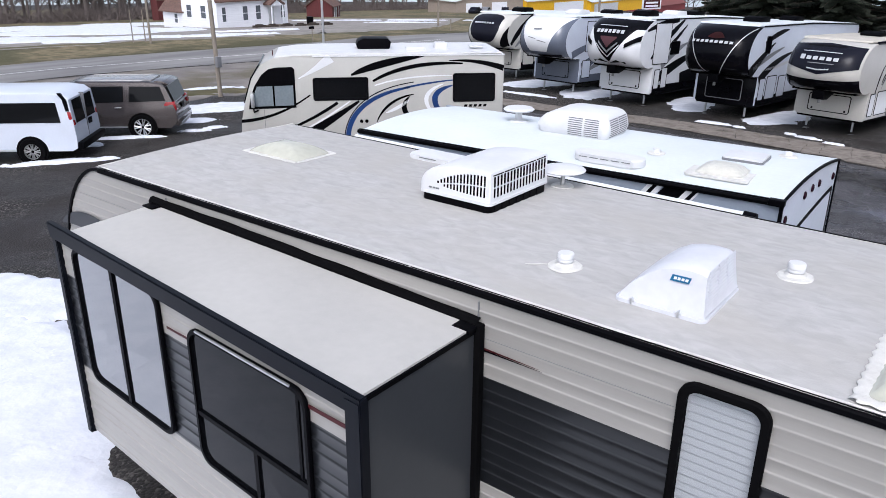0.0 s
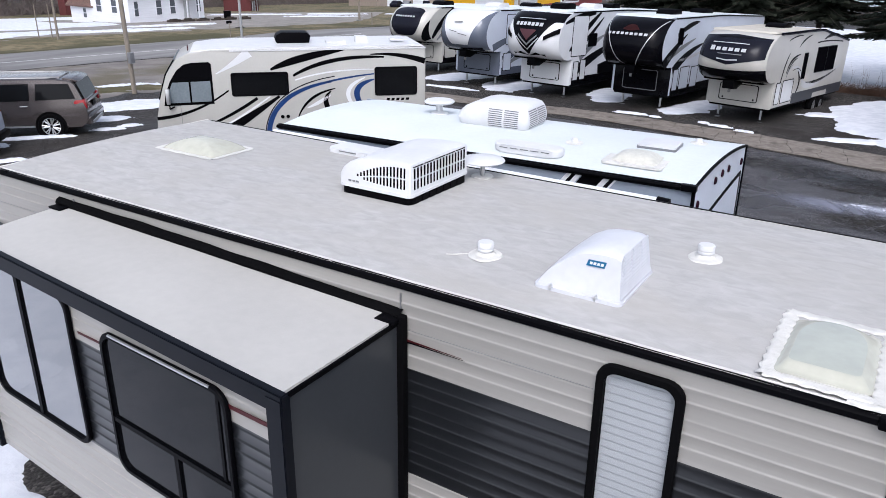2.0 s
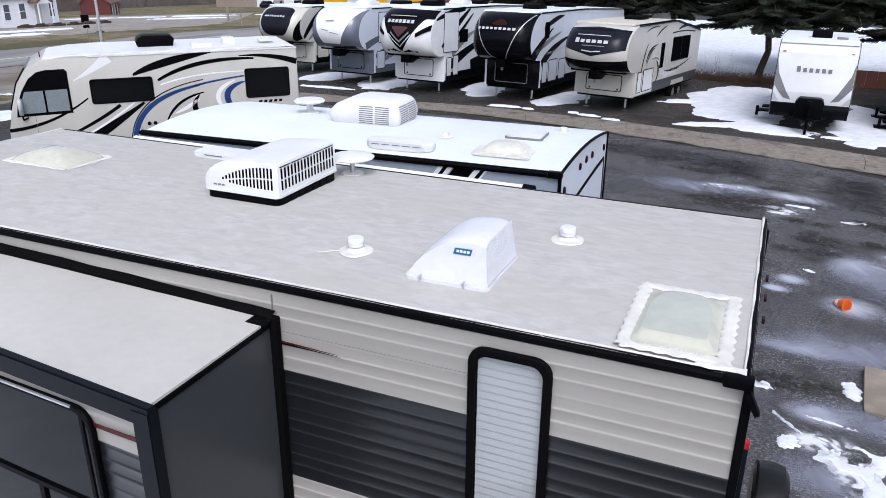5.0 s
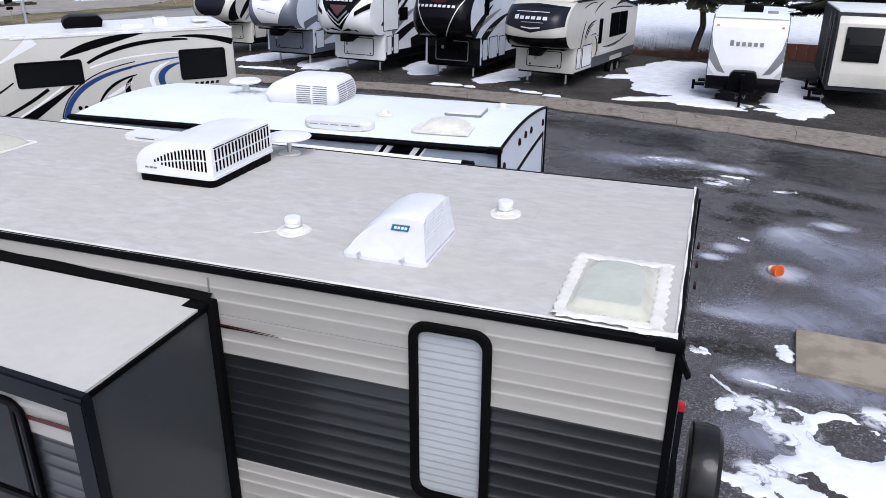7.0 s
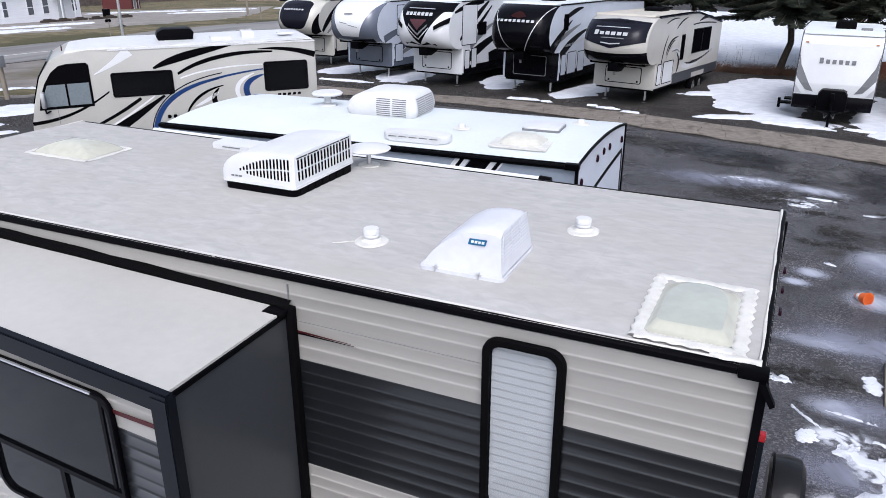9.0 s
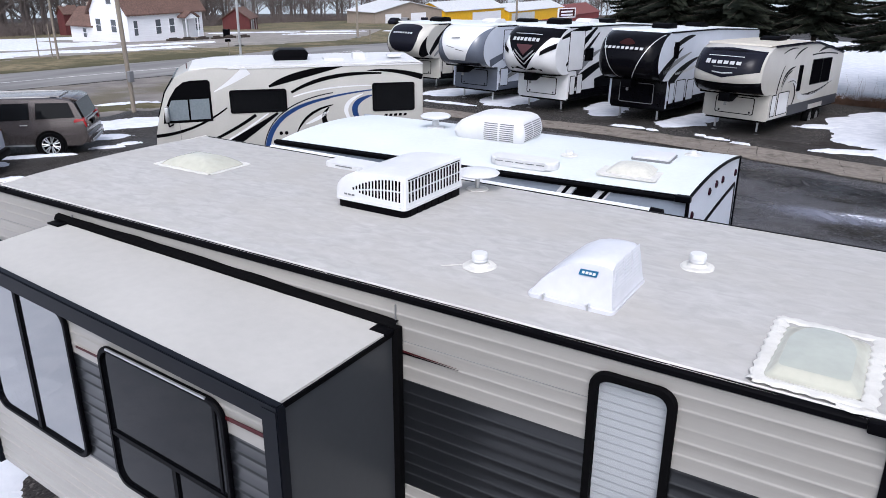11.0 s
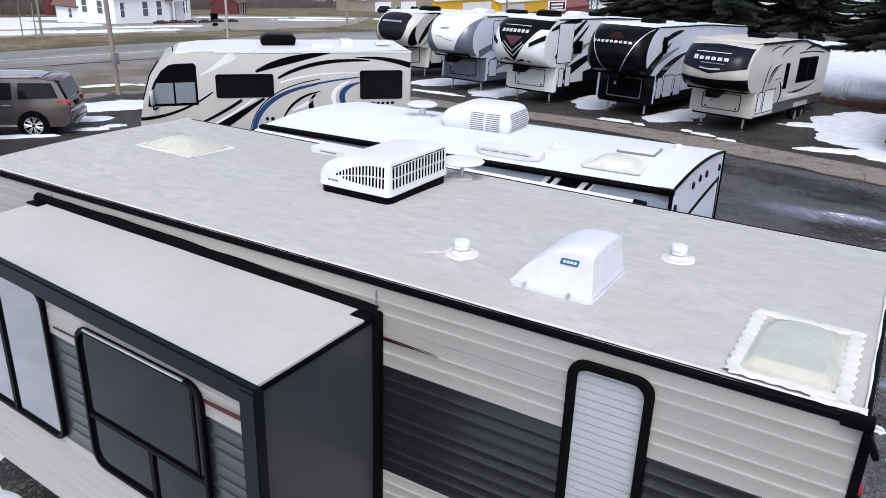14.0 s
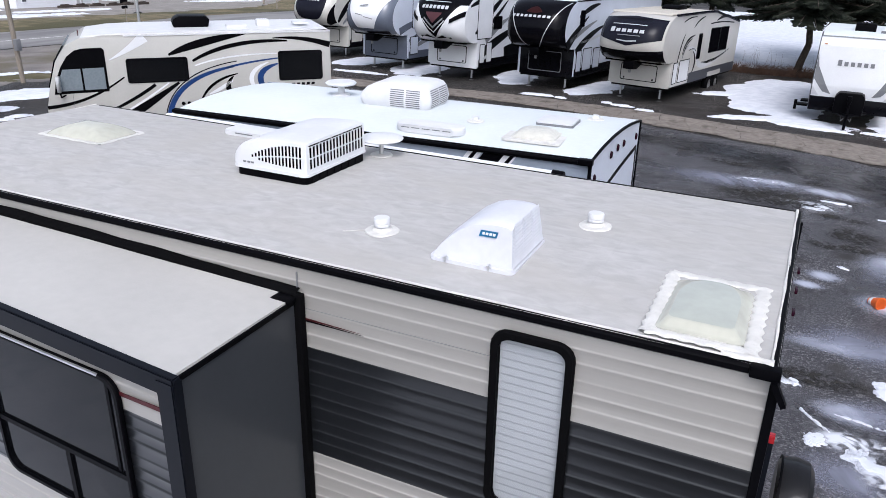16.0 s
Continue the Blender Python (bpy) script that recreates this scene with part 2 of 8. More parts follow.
def wheel(parent, at, axis, r, w, tyre_m, rim_m, spokes=6, out=1, k=0.62):
    """A tyre with a rim and spokes; axis is the axle's direction, out the side that is seen."""
    tp = part("tyre", lathe([(r * (k - 0.02), -w / 2), (r * 0.93, -w / 2), (r, -w * 0.32), (r, w * 0.32), (r * 0.93, w / 2), (r * (k - 0.02), w / 2)], 28, at, axis, caps=False), tyre_m, parent, "black rubber tyre")
    d = out * w * 0.42
    bm = lathe([(r * k, -w * 0.4), (r * (k + 0.01), d), (r * (k - 0.06), d), (r * (k - 0.12), d * 0.3), (0.02, d * 0.3)], 24, at, axis)
    at = Vector(at)
    for i in range(spokes):
        a = 2 * math.pi * i / spokes
        for da in (-0.16, 0.16):
            c0, c1 = Vector((math.cos(a) * r * 0.12, math.sin(a) * r * 0.12)), Vector((math.cos(a + da) * r * (k - 0.04), math.sin(a + da) * r * (k - 0.04)))
            e = (lambda c: at + (Vector((c[0], d * 0.9, c[1])) if axis == "y" else Vector((d * 0.9, c[0], c[1]))))
            cyl(e(c0), e(c1), r * 0.055, r * 0.05, 6, bm)
    part("rim", bm, rim_m, tp)
    return tp


# ---- materials ----
WHITE = mat("white_gloss_paint", (0.68, 0.69, 0.705), 0.25, grain=0.02, blot=0.04, coat=0.3)
PLASTIC = mat("white_plastic", (0.63, 0.635, 0.645), 0.38, grain=0.02, blot=0.05, blot_scale=4)
TPO = mat("white_roof_membrane", (0.62, 0.66, 0.675), 0.55, grain=0.02, blot=0.05, blot_scale=0.9, bump=0.05)
SEAL = mat("white_sealant", (0.6, 0.59, 0.555), 0.5, grain=0.05, blot=0.08, blot_scale=8, bump=0.4, bump_scale=25)
BLACK = mat("black_trim", (0.0018, 0.0018, 0.0026), 0.45, grain=0.1, blot=0.15, bump=0.05)
RUBBER = mat("black_rubber", (0.0026, 0.0026, 0.003), 0.75, grain=0.15, blot=0.15, bump=0.1)
GELBLACK = mat("black_gelcoat", (0.0025, 0.0025, 0.004), 0.16, grain=0.05, blot=0.1, coat=0.05)
GELBLACK.node_tree.nodes["Principled BSDF"].inputs["Specular IOR Level"].default_value = 0.08
NAVY = mat("dark_slate_gelcoat", (0.0075, 0.008, 0.014), 0.25, grain=0.05, blot=0.1, coat=0.05)
SLATE = mat("blue_grey_gelcoat", (0.1, 0.115, 0.15), 0.25, grain=0.04, blot=0.08, coat=0.4)
CREAM = mat("cream_gelcoat", (0.5, 0.485, 0.44), 0.3, grain=0.03, blot=0.05, coat=0.3)
BEIGE = mat("beige_gelcoat", (0.45, 0.435, 0.4), 0.3, grain=0.03, blot=0.05, coat=0.3)
SILVER = mat("silver_decal", (0.5, 0.51, 0.53), 0.3, metal=0.3, grain=0.03)
GREYD = mat("mid_grey_decal", (0.16, 0.165, 0.175), 0.35, grain=0.05)
BLUE = mat("blue_decal", (0.012, 0.04, 0.14), 0.3, grain=0.08, blot=0.25, blot_scale=3)
REDD = mat("dark_red_decal", (0.05, 0.008, 0.01), 0.35, grain=0.1)
REDLENS = mat("red_lens", (0.3, 0.01, 0.014), 0.15, grain=0.1, coat=0.5)
ALU = mat("brushed_aluminium", (0.6, 0.61, 0.62), 0.35, metal=0.9, grain=0.05)
STEEL = mat("dull_steel", (0.25, 0.25, 0.25), 0.5, metal=0.8, grain=0.15)
GLASS = glass("tinted_glass")
for m in (BLACK, RUBBER):
    m.node_tree.nodes["Principled BSDF"].inputs["Specular IOR Level"].default_value = 0.04
BLACKGLASS = glass("near_black_glass", (0.003, 0.003, 0.004), 0.04)
BLACKGLASS.node_tree.nodes["Principled BSDF"].inputs["Specular IOR Level"].default_value = 0.04
DARKGLASS = glass("deep_tinted_glass", (0.003, 0.003, 0.004), 0.06)
DARKGLASS.node_tree.nodes["Principled BSDF"].inputs["Specular IOR Level"].default_value = 0.0
PALE = mat("pale_grey_lettering", (0.42, 0.43, 0.45), 0.4, grain=0.05)
COOLW = mat("cool_white_panel", (0.56, 0.6, 0.68), 0.28, grain=0.02, blot=0.04, coat=0.3)
SMOKED = mat("smoked_red_lens", (0.018, 0.003, 0.009), 0.2)
MIRRORED = glass("reflective_tinted_glass", (0.008, 0.009, 0.011), 0.03)
MIRRORED.node_tree.nodes["Principled BSDF"].inputs["Specular IOR Level"].default_value = 1.0
MIRRORED.node_tree.nodes["Principled BSDF"].inputs["Coat Weight"].default_value = 1.0
MIRRORED.node_tree.nodes["Principled BSDF"].inputs["Coat IOR"].default_value = 2.4
SIDING = mat("light_grey_siding", (0.3, 0.288, 0.268), 0.42, grain=0.03, scale=6, blot=0.07, blot_scale=1.2, stretch=(0.3, 1, 6), coat=0.1)
DARKSIDE = mat("graphite_siding", (0.008, 0.0088, 0.0105), 0.32, grain=0.08, scale=5, blot=0.12, stretch=(0.25, 1, 8), coat=0.15)
DARKSIDE.node_tree.nodes["Principled BSDF"].inputs["Specular IOR Level"].default_value = 0.55
PANEL = mat("dark_grey_smooth_panel", (0.04, 0.043, 0.048), 0.32, grain=0.03, blot=0.1, blot_scale=1.0)
FASCIA = mat("charcoal_fascia", (0.0045, 0.0054, 0.0085), 0.38, grain=0.08, blot=0.1)
FASCIA.node_tree.nodes["Principled BSDF"].inputs["Specular IOR Level"].default_value = 0.09
PANEL.node_tree.nodes["Principled BSDF"].inputs["Specular IOR Level"].default_value = 0.3
SLIDEROOF = mat("pale_membrane", (0.44, 0.43, 0.405), 0.6, grain=0.025, scale=14, blot=0.05, blot_scale=1.1, bump=0.04)
EPDM = mixed("weathered_grey_membrane", (0.36, 0.353, 0.34), (0.466, 0.459, 0.447), scale=9.0, lo=0.25, hi=0.75, rough=(0.75, 0.68), detail=15, bump=0.1,
             bump_scale=60, cc=(0.4, 0.385, 0.357), c_scale=1.4, c_lo=0.42, c_hi=0.85, stretch=(0.75, 1.6, 1), distort=0.6, turn=-30)
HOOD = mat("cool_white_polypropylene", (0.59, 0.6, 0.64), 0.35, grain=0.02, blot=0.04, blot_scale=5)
YELLOWED = mat("yellowed_acrylic", (0.46, 0.458, 0.385), 0.25, grain=0.04, blot=0.1, blot_scale=4, coat=0.4)
MILKY = mat("milky_acrylic", (0.42, 0.44, 0.385), 0.2, grain=0.03, blot=0.06, blot_scale=3, coat=0.4)
SHADE = mat("white_pleated_shade", (0.41, 0.412, 0.42), 0.7, grain=0.02, blot=0.03)
PANE = clear_pane("clear_pane")


def stony(name, dark, mid, light, stone=24.0, patch=0.35, p_lo=0.42, p_hi=0.6, wet=(0.35, 0.8), big=None, b_scale=0.8, b_lo=0.58, b_hi=0.66, bump=0.6):
    """Loose stones: cells of uneven brightness, over damp and dry patches; big: colour of broad stains."""
    m = bpy.data.materials.new(name)
    m.use_nodes = True
    n, l = m.node_tree.nodes, m.node_tree.links
    b = n["Principled BSDF"]
    b.inputs["Specular IOR Level"].default_value = 0.3
    t = n.new("ShaderNodeTexCoord")
    v = n.new("ShaderNodeTexVoronoi")
    v.inputs["Scale"].default_value = stone
    l.new(t.outputs["Object"], v.inputs["Vector"])
    ramp = n.new("ShaderNodeValToRGB")
    e = ramp.color_ramp.elements
    e[0].position, e[0].color, e[1].position, e[1].color = 0.25, (*dark, 1), 0.95, (*light, 1)
    k = e.new(0.7)
    k.color = (*mid, 1)
    bw = n.new("ShaderNodeSeparateColor")
    l.new(v.outputs["Color"], bw.inputs[0])
    l.new(bw.outputs[0], ramp.inputs["Fac"])
    out = ramp.outputs["Color"]

    def noisy(s, lo, hi, det=7.0):
        z = n.new("ShaderNodeTexNoise")
        z.inputs["Scale"].default_value, z.inputs["Detail"].default_value = s, det
        z.inputs["Distortion"].default_value = 0.6
        l.new(t.outputs["Object"], z.inputs["Vector"])
        r = n.new("ShaderNodeMapRange")
        r.inputs["From Min"].default_value, r.inputs["From Max"].default_value = lo, hi
        l.new(z.outputs["Fac"], r.inputs["Value"])
        return r.outputs[0]

    f = noisy(patch, p_lo, p_hi)
    mix = n.new("ShaderNodeMix")
    mix.data_type = "RGBA"
    mix.inputs["B"].default_value = (*[c * 0.75 for c in mid], 1)
    sc = n.new("ShaderNodeMath")
    sc.operation, sc.inputs[1].default_value = "MULTIPLY", 0.75
    l.new(f, sc.inputs[0])
    l.new(sc.outputs[0], mix.inputs["Factor"])
    l.new(out, mix.inputs["A"])
    out = mix.outputs["Result"]
    if big:
        m2 = n.new("ShaderNodeMix")
        m2.data_type = "RGBA"
        m2.inputs["B"].default_value = (*big, 1)
        l.new(noisy(b_scale, b_lo, b_hi, 10), m2.inputs["Factor"])
        l.new(out, m2.inputs["A"])
        out = m2.outputs["Result"]
    l.new(out, b.inputs["Base Color"])
    rr = n.new("ShaderNodeMapRange")
    rr.inputs["To Min"].default_value, rr.inputs["To Max"].default_value = wet[1], wet[0]
    l.new(f, rr.inputs["Value"])
    l.new(rr.outputs[0], b.inputs["Roughness"])
    bp = n.new("ShaderNodeBump")
    bp.inputs["Strength"].default_value, bp.inputs["Distance"].default_value = bump, 0.02
    l.new(v.outputs["Distance"], bp.inputs["Height"])
    bp.invert = True
    l.new(bp.outputs[0], b.inputs["Normal"])
    MATS[name] = m
    return m


GRAVEL = stony("dark_gravel", (0.01, 0.0088, 0.0083), (0.031, 0.028, 0.0255), (0.135, 0.122, 0.113), 26, 0.3, 0.42, 0.62, (0.55, 0.9), (0.022, 0.018, 0.016), 0.5, 0.52, 0.62)
ASPHALT = stony("wet_asphalt", (0.036, 0.035, 0.039), (0.075, 0.073, 0.08), (0.2, 0.196, 0.2), 48, 0.55, 0.42, 0.62, (0.18, 0.75), (0.036, 0.033, 0.031), 0.9, 0.58, 0.7, 0.7)
OLDROAD = mixed("cracked_brown_pavement", (0.165, 0.143, 0.122), (0.225, 0.2, 0.174), scale=5, rough=(0.8, 0.9), bump=0.4, cc=(0.11, 0.094, 0.08), c_scale=1.8, c_lo=0.56, c_hi=0.7)
ROADM = mixed("grey_road", (0.16, 0.155, 0.155), (0.24, 0.235, 0.23), scale=0.6, rough=(0.75, 0.85), bump=0.1, stretch=(1, 0.15, 1))
VERGE = mixed("worn_brown_shoulder", (0.15, 0.138, 0.128), (0.21, 0.193, 0.178), scale=0.7, rough=(0.85, 0.9), bump=0.3, cc=(0.12, 0.105, 0.075), c_scale=0.25, c_lo=0.5, c_hi=0.62)
GRASS = mixed("winter_grass", (0.1, 0.085, 0.045), (0.2, 0.165, 0.1), scale=1.4, rough=(0.9, 0.95), bump=0.6, bump_scale=8, cc=(0.07, 0.066, 0.032), c_scale=0.18, c_lo=0.48, c_hi=0.6)
LOT = mixed("pale_gravel_lot", (0.2, 0.185, 0.17), (0.28, 0.26, 0.24), scale=0.8, rough=(0.85, 0.9), bump=0.2)
SNOW = mixed("old_snow", (0.68, 0.7, 0.75), (0.6, 0.625, 0.68), scale=2.5, rough=(0.55, 0.7), bump=0.5, bump_scale=9)

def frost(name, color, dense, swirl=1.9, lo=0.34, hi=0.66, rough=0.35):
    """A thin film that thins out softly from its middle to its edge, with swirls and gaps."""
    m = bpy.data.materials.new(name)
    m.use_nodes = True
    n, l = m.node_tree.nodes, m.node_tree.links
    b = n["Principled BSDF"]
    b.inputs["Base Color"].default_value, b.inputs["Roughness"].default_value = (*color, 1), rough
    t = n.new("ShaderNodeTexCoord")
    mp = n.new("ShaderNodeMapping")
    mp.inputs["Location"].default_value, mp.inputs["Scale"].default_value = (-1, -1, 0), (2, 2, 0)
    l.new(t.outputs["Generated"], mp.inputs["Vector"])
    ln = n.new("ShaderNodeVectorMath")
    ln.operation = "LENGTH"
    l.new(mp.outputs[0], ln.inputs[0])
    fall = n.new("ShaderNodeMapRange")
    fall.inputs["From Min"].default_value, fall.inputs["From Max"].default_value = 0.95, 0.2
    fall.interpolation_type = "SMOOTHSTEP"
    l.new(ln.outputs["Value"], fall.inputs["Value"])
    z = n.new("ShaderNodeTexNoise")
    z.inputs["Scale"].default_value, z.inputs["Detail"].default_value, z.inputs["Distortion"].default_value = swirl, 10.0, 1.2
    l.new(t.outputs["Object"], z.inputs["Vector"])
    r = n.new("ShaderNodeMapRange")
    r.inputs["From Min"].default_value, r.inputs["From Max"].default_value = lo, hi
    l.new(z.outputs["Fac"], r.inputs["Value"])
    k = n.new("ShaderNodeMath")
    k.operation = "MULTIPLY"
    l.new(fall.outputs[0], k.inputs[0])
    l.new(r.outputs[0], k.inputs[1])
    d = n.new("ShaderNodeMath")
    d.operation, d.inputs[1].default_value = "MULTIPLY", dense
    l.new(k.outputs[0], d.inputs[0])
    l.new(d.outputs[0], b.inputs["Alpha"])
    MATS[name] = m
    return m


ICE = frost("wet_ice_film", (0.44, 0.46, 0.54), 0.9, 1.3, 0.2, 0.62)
MOSSY = frost("dark_moss_film", (0.014, 0.012, 0.009), 1.5, 7.0, 0.4, 0.66, 0.9)
SLUSH = frost("thin_slush", (0.62, 0.64, 0.7), 1.3, 4.0, 0.44, 0.58, 0.6)
WETDARK = frost("dark_wet_film", (0.017, 0.016, 0.018), 1.1, 1.6, 0.25, 0.62, 0.3)
# pale bluish colour paints in the sheen of damp asphalt
SHEEN = frost("painted_damp_sheen", (0.26, 0.27, 0.34), 0.75, 1.2, 0.25, 0.66)
CONCRETE = mixed("stained_concrete", (0.19, 0.162, 0.13), (0.27, 0.235, 0.19), scale=3, rough=(0.85, 0.9), bump=0.25)
BARK = mat("dark_bark", (0.055, 0.045, 0.038), 0.9, grain=0.3, scale=8, bump=0.6, bump_scale=14)
TWIG = mat("grey_brown_twigs", (0.115, 0.095, 0.088), 0.9, grain=0.25, blot=0.2, blot_scale=0.4)
NEEDLE = mixed("spruce_needles", (0.007, 0.011, 0.007), (0.024, 0.029, 0.019), scale=1.2, rough=(0.7, 0.8), bump=0.0)
WEED = mat("dry_brown_weeds", (0.11, 0.065, 0.045), 0.9, grain=0.3, scale=4, blot=0.3)
POLE = mat("weathered_wood_pole", (0.22, 0.19, 0.155), 0.85, grain=0.2, scale=10, stretch=(3, 3, 0.3), bump=0.3)
CLAP = mat("white_clapboard", (0.75, 0.76, 0.8), 0.6, grain=0.04, blot=0.05, stretch=(0.3, 0.3, 5))
SHINGLE = mat("brown_shingles", (0.12, 0.072, 0.058), 0.85, grain=0.25, scale=6, blot=0.12, bump=0.3)
BARNRED = mat("faded_red_boards", (0.095, 0.024, 0.024), 0.85, grain=0.2, scale=4, stretch=(5, 5, 0.3))
YELLOW = mat("yellow_metal_cladding", (0.75, 0.42, 0.01), 0.45, grain=0.04, blot=0.06)
TAN = mat("tan_metal_cladding", (0.3, 0.25, 0.21), 0.55, grain=0.05)
METALROOF = mat("pale_metal_roof", (0.55, 0.56, 0.57), 0.4, grain=0.04, blot=0.08)
SUVPAINT = mat("bronze_grey_metallic", (0.115, 0.1, 0.098), 0.22, metal=0.7, grain=0.03, coat=0.4)
ORANGE = mat("orange_plastic", (0.75, 0.13, 0.015), 0.45, grain=0.06)


# ---- ground, road and pavement ----
def fan_sheet(name, rs, n, h, material, label, category):
    bm = bmesh.new()
    rows = []
    for r in rs:
        rows.append([bm.verts.new((-3 + r * math.cos(2 * math.pi * i / n), 1 + r * math.sin(2 * math.pi * i / n), h + ground_z(-3 + r, 1))) for i in range(n)])
    bm.faces.new(rows[0])
    for a, b in zip(rows, rows[1:]):
        for i in range(n):
            bm.faces.new((a[i], a[(i + 1) % n], b[(i + 1) % n], b[i]))
    return single(name, bm, material, Matrix(), label, category, kind="structure")


def band(name, left, right, h, material, label, category, kind="structure", nu=24, nv=8, parent=None, wobble=0.0):
    """A sheet between two lines of the plan, laid on the ground."""
    bm = bmesh.new()

    def along(line, t):
        k = t * (len(line) - 1)
        i = min(int(k), len(line) - 2)
        a, b = Vector(line[i]), Vector(line[i + 1])
        return a.lerp(b, k - i)

    g = []
    for i in range(nu + 1):
        a, b = along(left, i / nu), along(right, i / nu)
        row = []
        for j in range(nv + 1):
            p = a.lerp(b, j / nv)
            if wobble and j in (0, nv):
                p = p + Vector((noise.noise((p.x * 0.8, p.y * 0.8, 3)), noise.noise((p.x * 0.8, p.y * 0.8, 9)))) * wobble
            row.append(bm.verts.new((p.x, p.y, ground_z(p.x, p.y) + h)))
        g.append(row)
    for i in range(nu):
        for j in range(nv):
            bm.faces.new((g[i][j], g[i + 1][j], g[i + 1][j + 1], g[i][j + 1]))
    if parent:
        return part(name, bm, material, parent)
    return single(name, bm, material, Matrix(), label, category, kind=kind)


fan_sheet("ground", [1.5, 4, 8, 12, 18, 26, 36, 48, 60, 90, 140, 220, 400, 900, 2600], 96, 0.0, GRAVEL, "dark wet gravel ground of the lot", "ground")
band("pavement", [(-13, 18), (-9, 14), (-3, 9.0), (-0.7, 2.5), (0.4, -9)], [(-20, 22.6), (-12, 22.4), (-4.7, 21.3), (3, 19.2), (30, 12)], 0.012, ASPHALT, "dark wet asphalt driveway with damp patches", "driveway", nu=60, nv=24, wobble=0.5)
OLD_A = [(-30, 24.4), (-17.5, 23.2), (-10.4, 22.9), (-4.7, 21.6), (3.0, 19.4), (14, 15.5)]
OLD_B = [(-30, 25.5), (-17.5, 24.6), (-10.4, 24.6), (-5.1, 23.8), (3.3, 22.0), (15, 18.3)]
old_pavement = band("old_pavement", OLD_A, OLD_B, 0.018, mat("dark_crack_dirt", (0.035, 0.03, 0.026), 0.9), "cracked pale brown strip of old pavement", "pavement", nu=60, nv=4, wobble=0.12)


def old_point(u, v):
    k = u * 5
    i = min(int(k), 4)
    a, b = Vector(OLD_A[i]).lerp(Vector(OLD_A[i + 1]), k - i), Vector(OLD_B[i]).lerp(Vector(OLD_B[i + 1]), k - i)
    return a.lerp(b, v)


rng = random.Random(5)
NU, VS = 46, (0.0, 0.36, 0.72, 1.0)
knots = [[(min(1, max(0, (i + rng.uniform(-0.3, 0.3)) / NU)), v + (rng.uniform(-0.1, 0.1) if 0 < v < 1 else rng.uniform(-0.04, 0.04))) for v in VS] for i in range(NU + 1)]
for i in range(NU):
    for j in range(3):
        ring4 = [knots[i][j], knots[i + 1][j], knots[i + 1][j + 1], knots[i][j + 1]]
        q = [old_point(*p) for p in ring4]
        c = sum(q, Vector((0, 0))) / 4
        pts = []
        for k in range(4):
            for s in (0.0, 0.33, 0.66):
                p = q[k].lerp(q[(k + 1) % 4], s)
                p = p + Vector((noise.noise((p.x * 2.2, p.y * 2.2, 1)), noise.noise((p.x * 2.2, p.y * 2.2, 7)))) * 0.1
                d = c - p
                p = p + d.normalized() * min(d.length * 0.3, 0.009)
                pts.append((p.x, p.y))
        bm = bmesh.new()
        top = [bm.verts.new((p[0], p[1], ground_z(*p) + 0.034)) for p in pts]
        low = [bm.verts.new((p[0], p[1], ground_z(*p) + 0.01)) for p in pts]
        bm.faces.new(top)
        for k in range(len(pts)):
            bm.faces.new((low[k], low[(k + 1) % len(pts)], top[(k + 1) % len(pts)], top[k]))
        part("pavement_piece", bm, OLDROAD, old_pavement, smooth=False)
road = band("road", [(-52, -120), (-50.4, -20), (-50, 20), (-46.6, 38), (-45.5, 56), (-50, 110), (-90, 330)], [(-43.5, -120), (-42.0, -20), (-40.8, 17), (-37.8, 30), (-35.9, 46), (-39, 110), (-76, 330)], 0.02, ROADM, "grey two lane asphalt road", "road", nu=90, nv=6)
band("road_line", [(-46.6, -120), (-45.3, -20), (-44.4, 18), (-41.4, 31), (-39.5, 46), (-43, 110)], [(-46.45, -120), (-45.15, -20), (-44.25, 18), (-41.25, 31), (-39.35, 46), (-42.85, 110)], 0.028, mat("white_road_paint", (0.6, 0.6, 0.58), 0.6), "", "", nu=60, nv=1, parent=road)
band("shoulder", [(-41.5, -60), (-40.6, 17), (-37.6, 30), (-36.5, 38)], [(-29, -60), (-30, 12), (-28.5, 19), (-29.5, 27)], 0.01, VERGE, "worn brown gravel shoulder beside the road", "shoulder", kind="structure", nu=50, nv=8, wobble=0.8)
band("field", [(-600, -200), (-500, 60), (-400, 260), (-330, 480)], [(-100, -160), (-96, 20), (-90, 60), (-80, 150)], 0.02, GRASS, "dull tan winter grass field", "field", nu=60, nv=60)
band("grass_verge", [(-101, -160), (-97, 20), (-91, 60), (-81, 150)], [(-50.2, -120), (-48.5, 20), (-45.0, 38), (-48.2, 110)], 0.035, GRASS, "winter grass along the far side of the road", "grass", nu=90, nv=50)
band("gravel_lot", [(-118, 20), (-112, 50), (-104, 74), (-98, 92), (-84, 110)], [(-58, 0), (-56.5, 30), (-53.5, 45), (-54, 62), (-60, 74)], 0.05, LOT, "pale bare gravel yard round a house", "yard", nu=40, nv=16, wobble=3.0)
band("snow_field", [(-14, 39.2), (-4, 38.6), (2, 39), (12, 38.5), (30, 36)], [(-30, 120), (-10, 120), (10, 120), (30, 120), (60, 110)], 0.06, SNOW, "open field under smooth old snow", "snow", nu=30, nv=14, wobble=0.6)


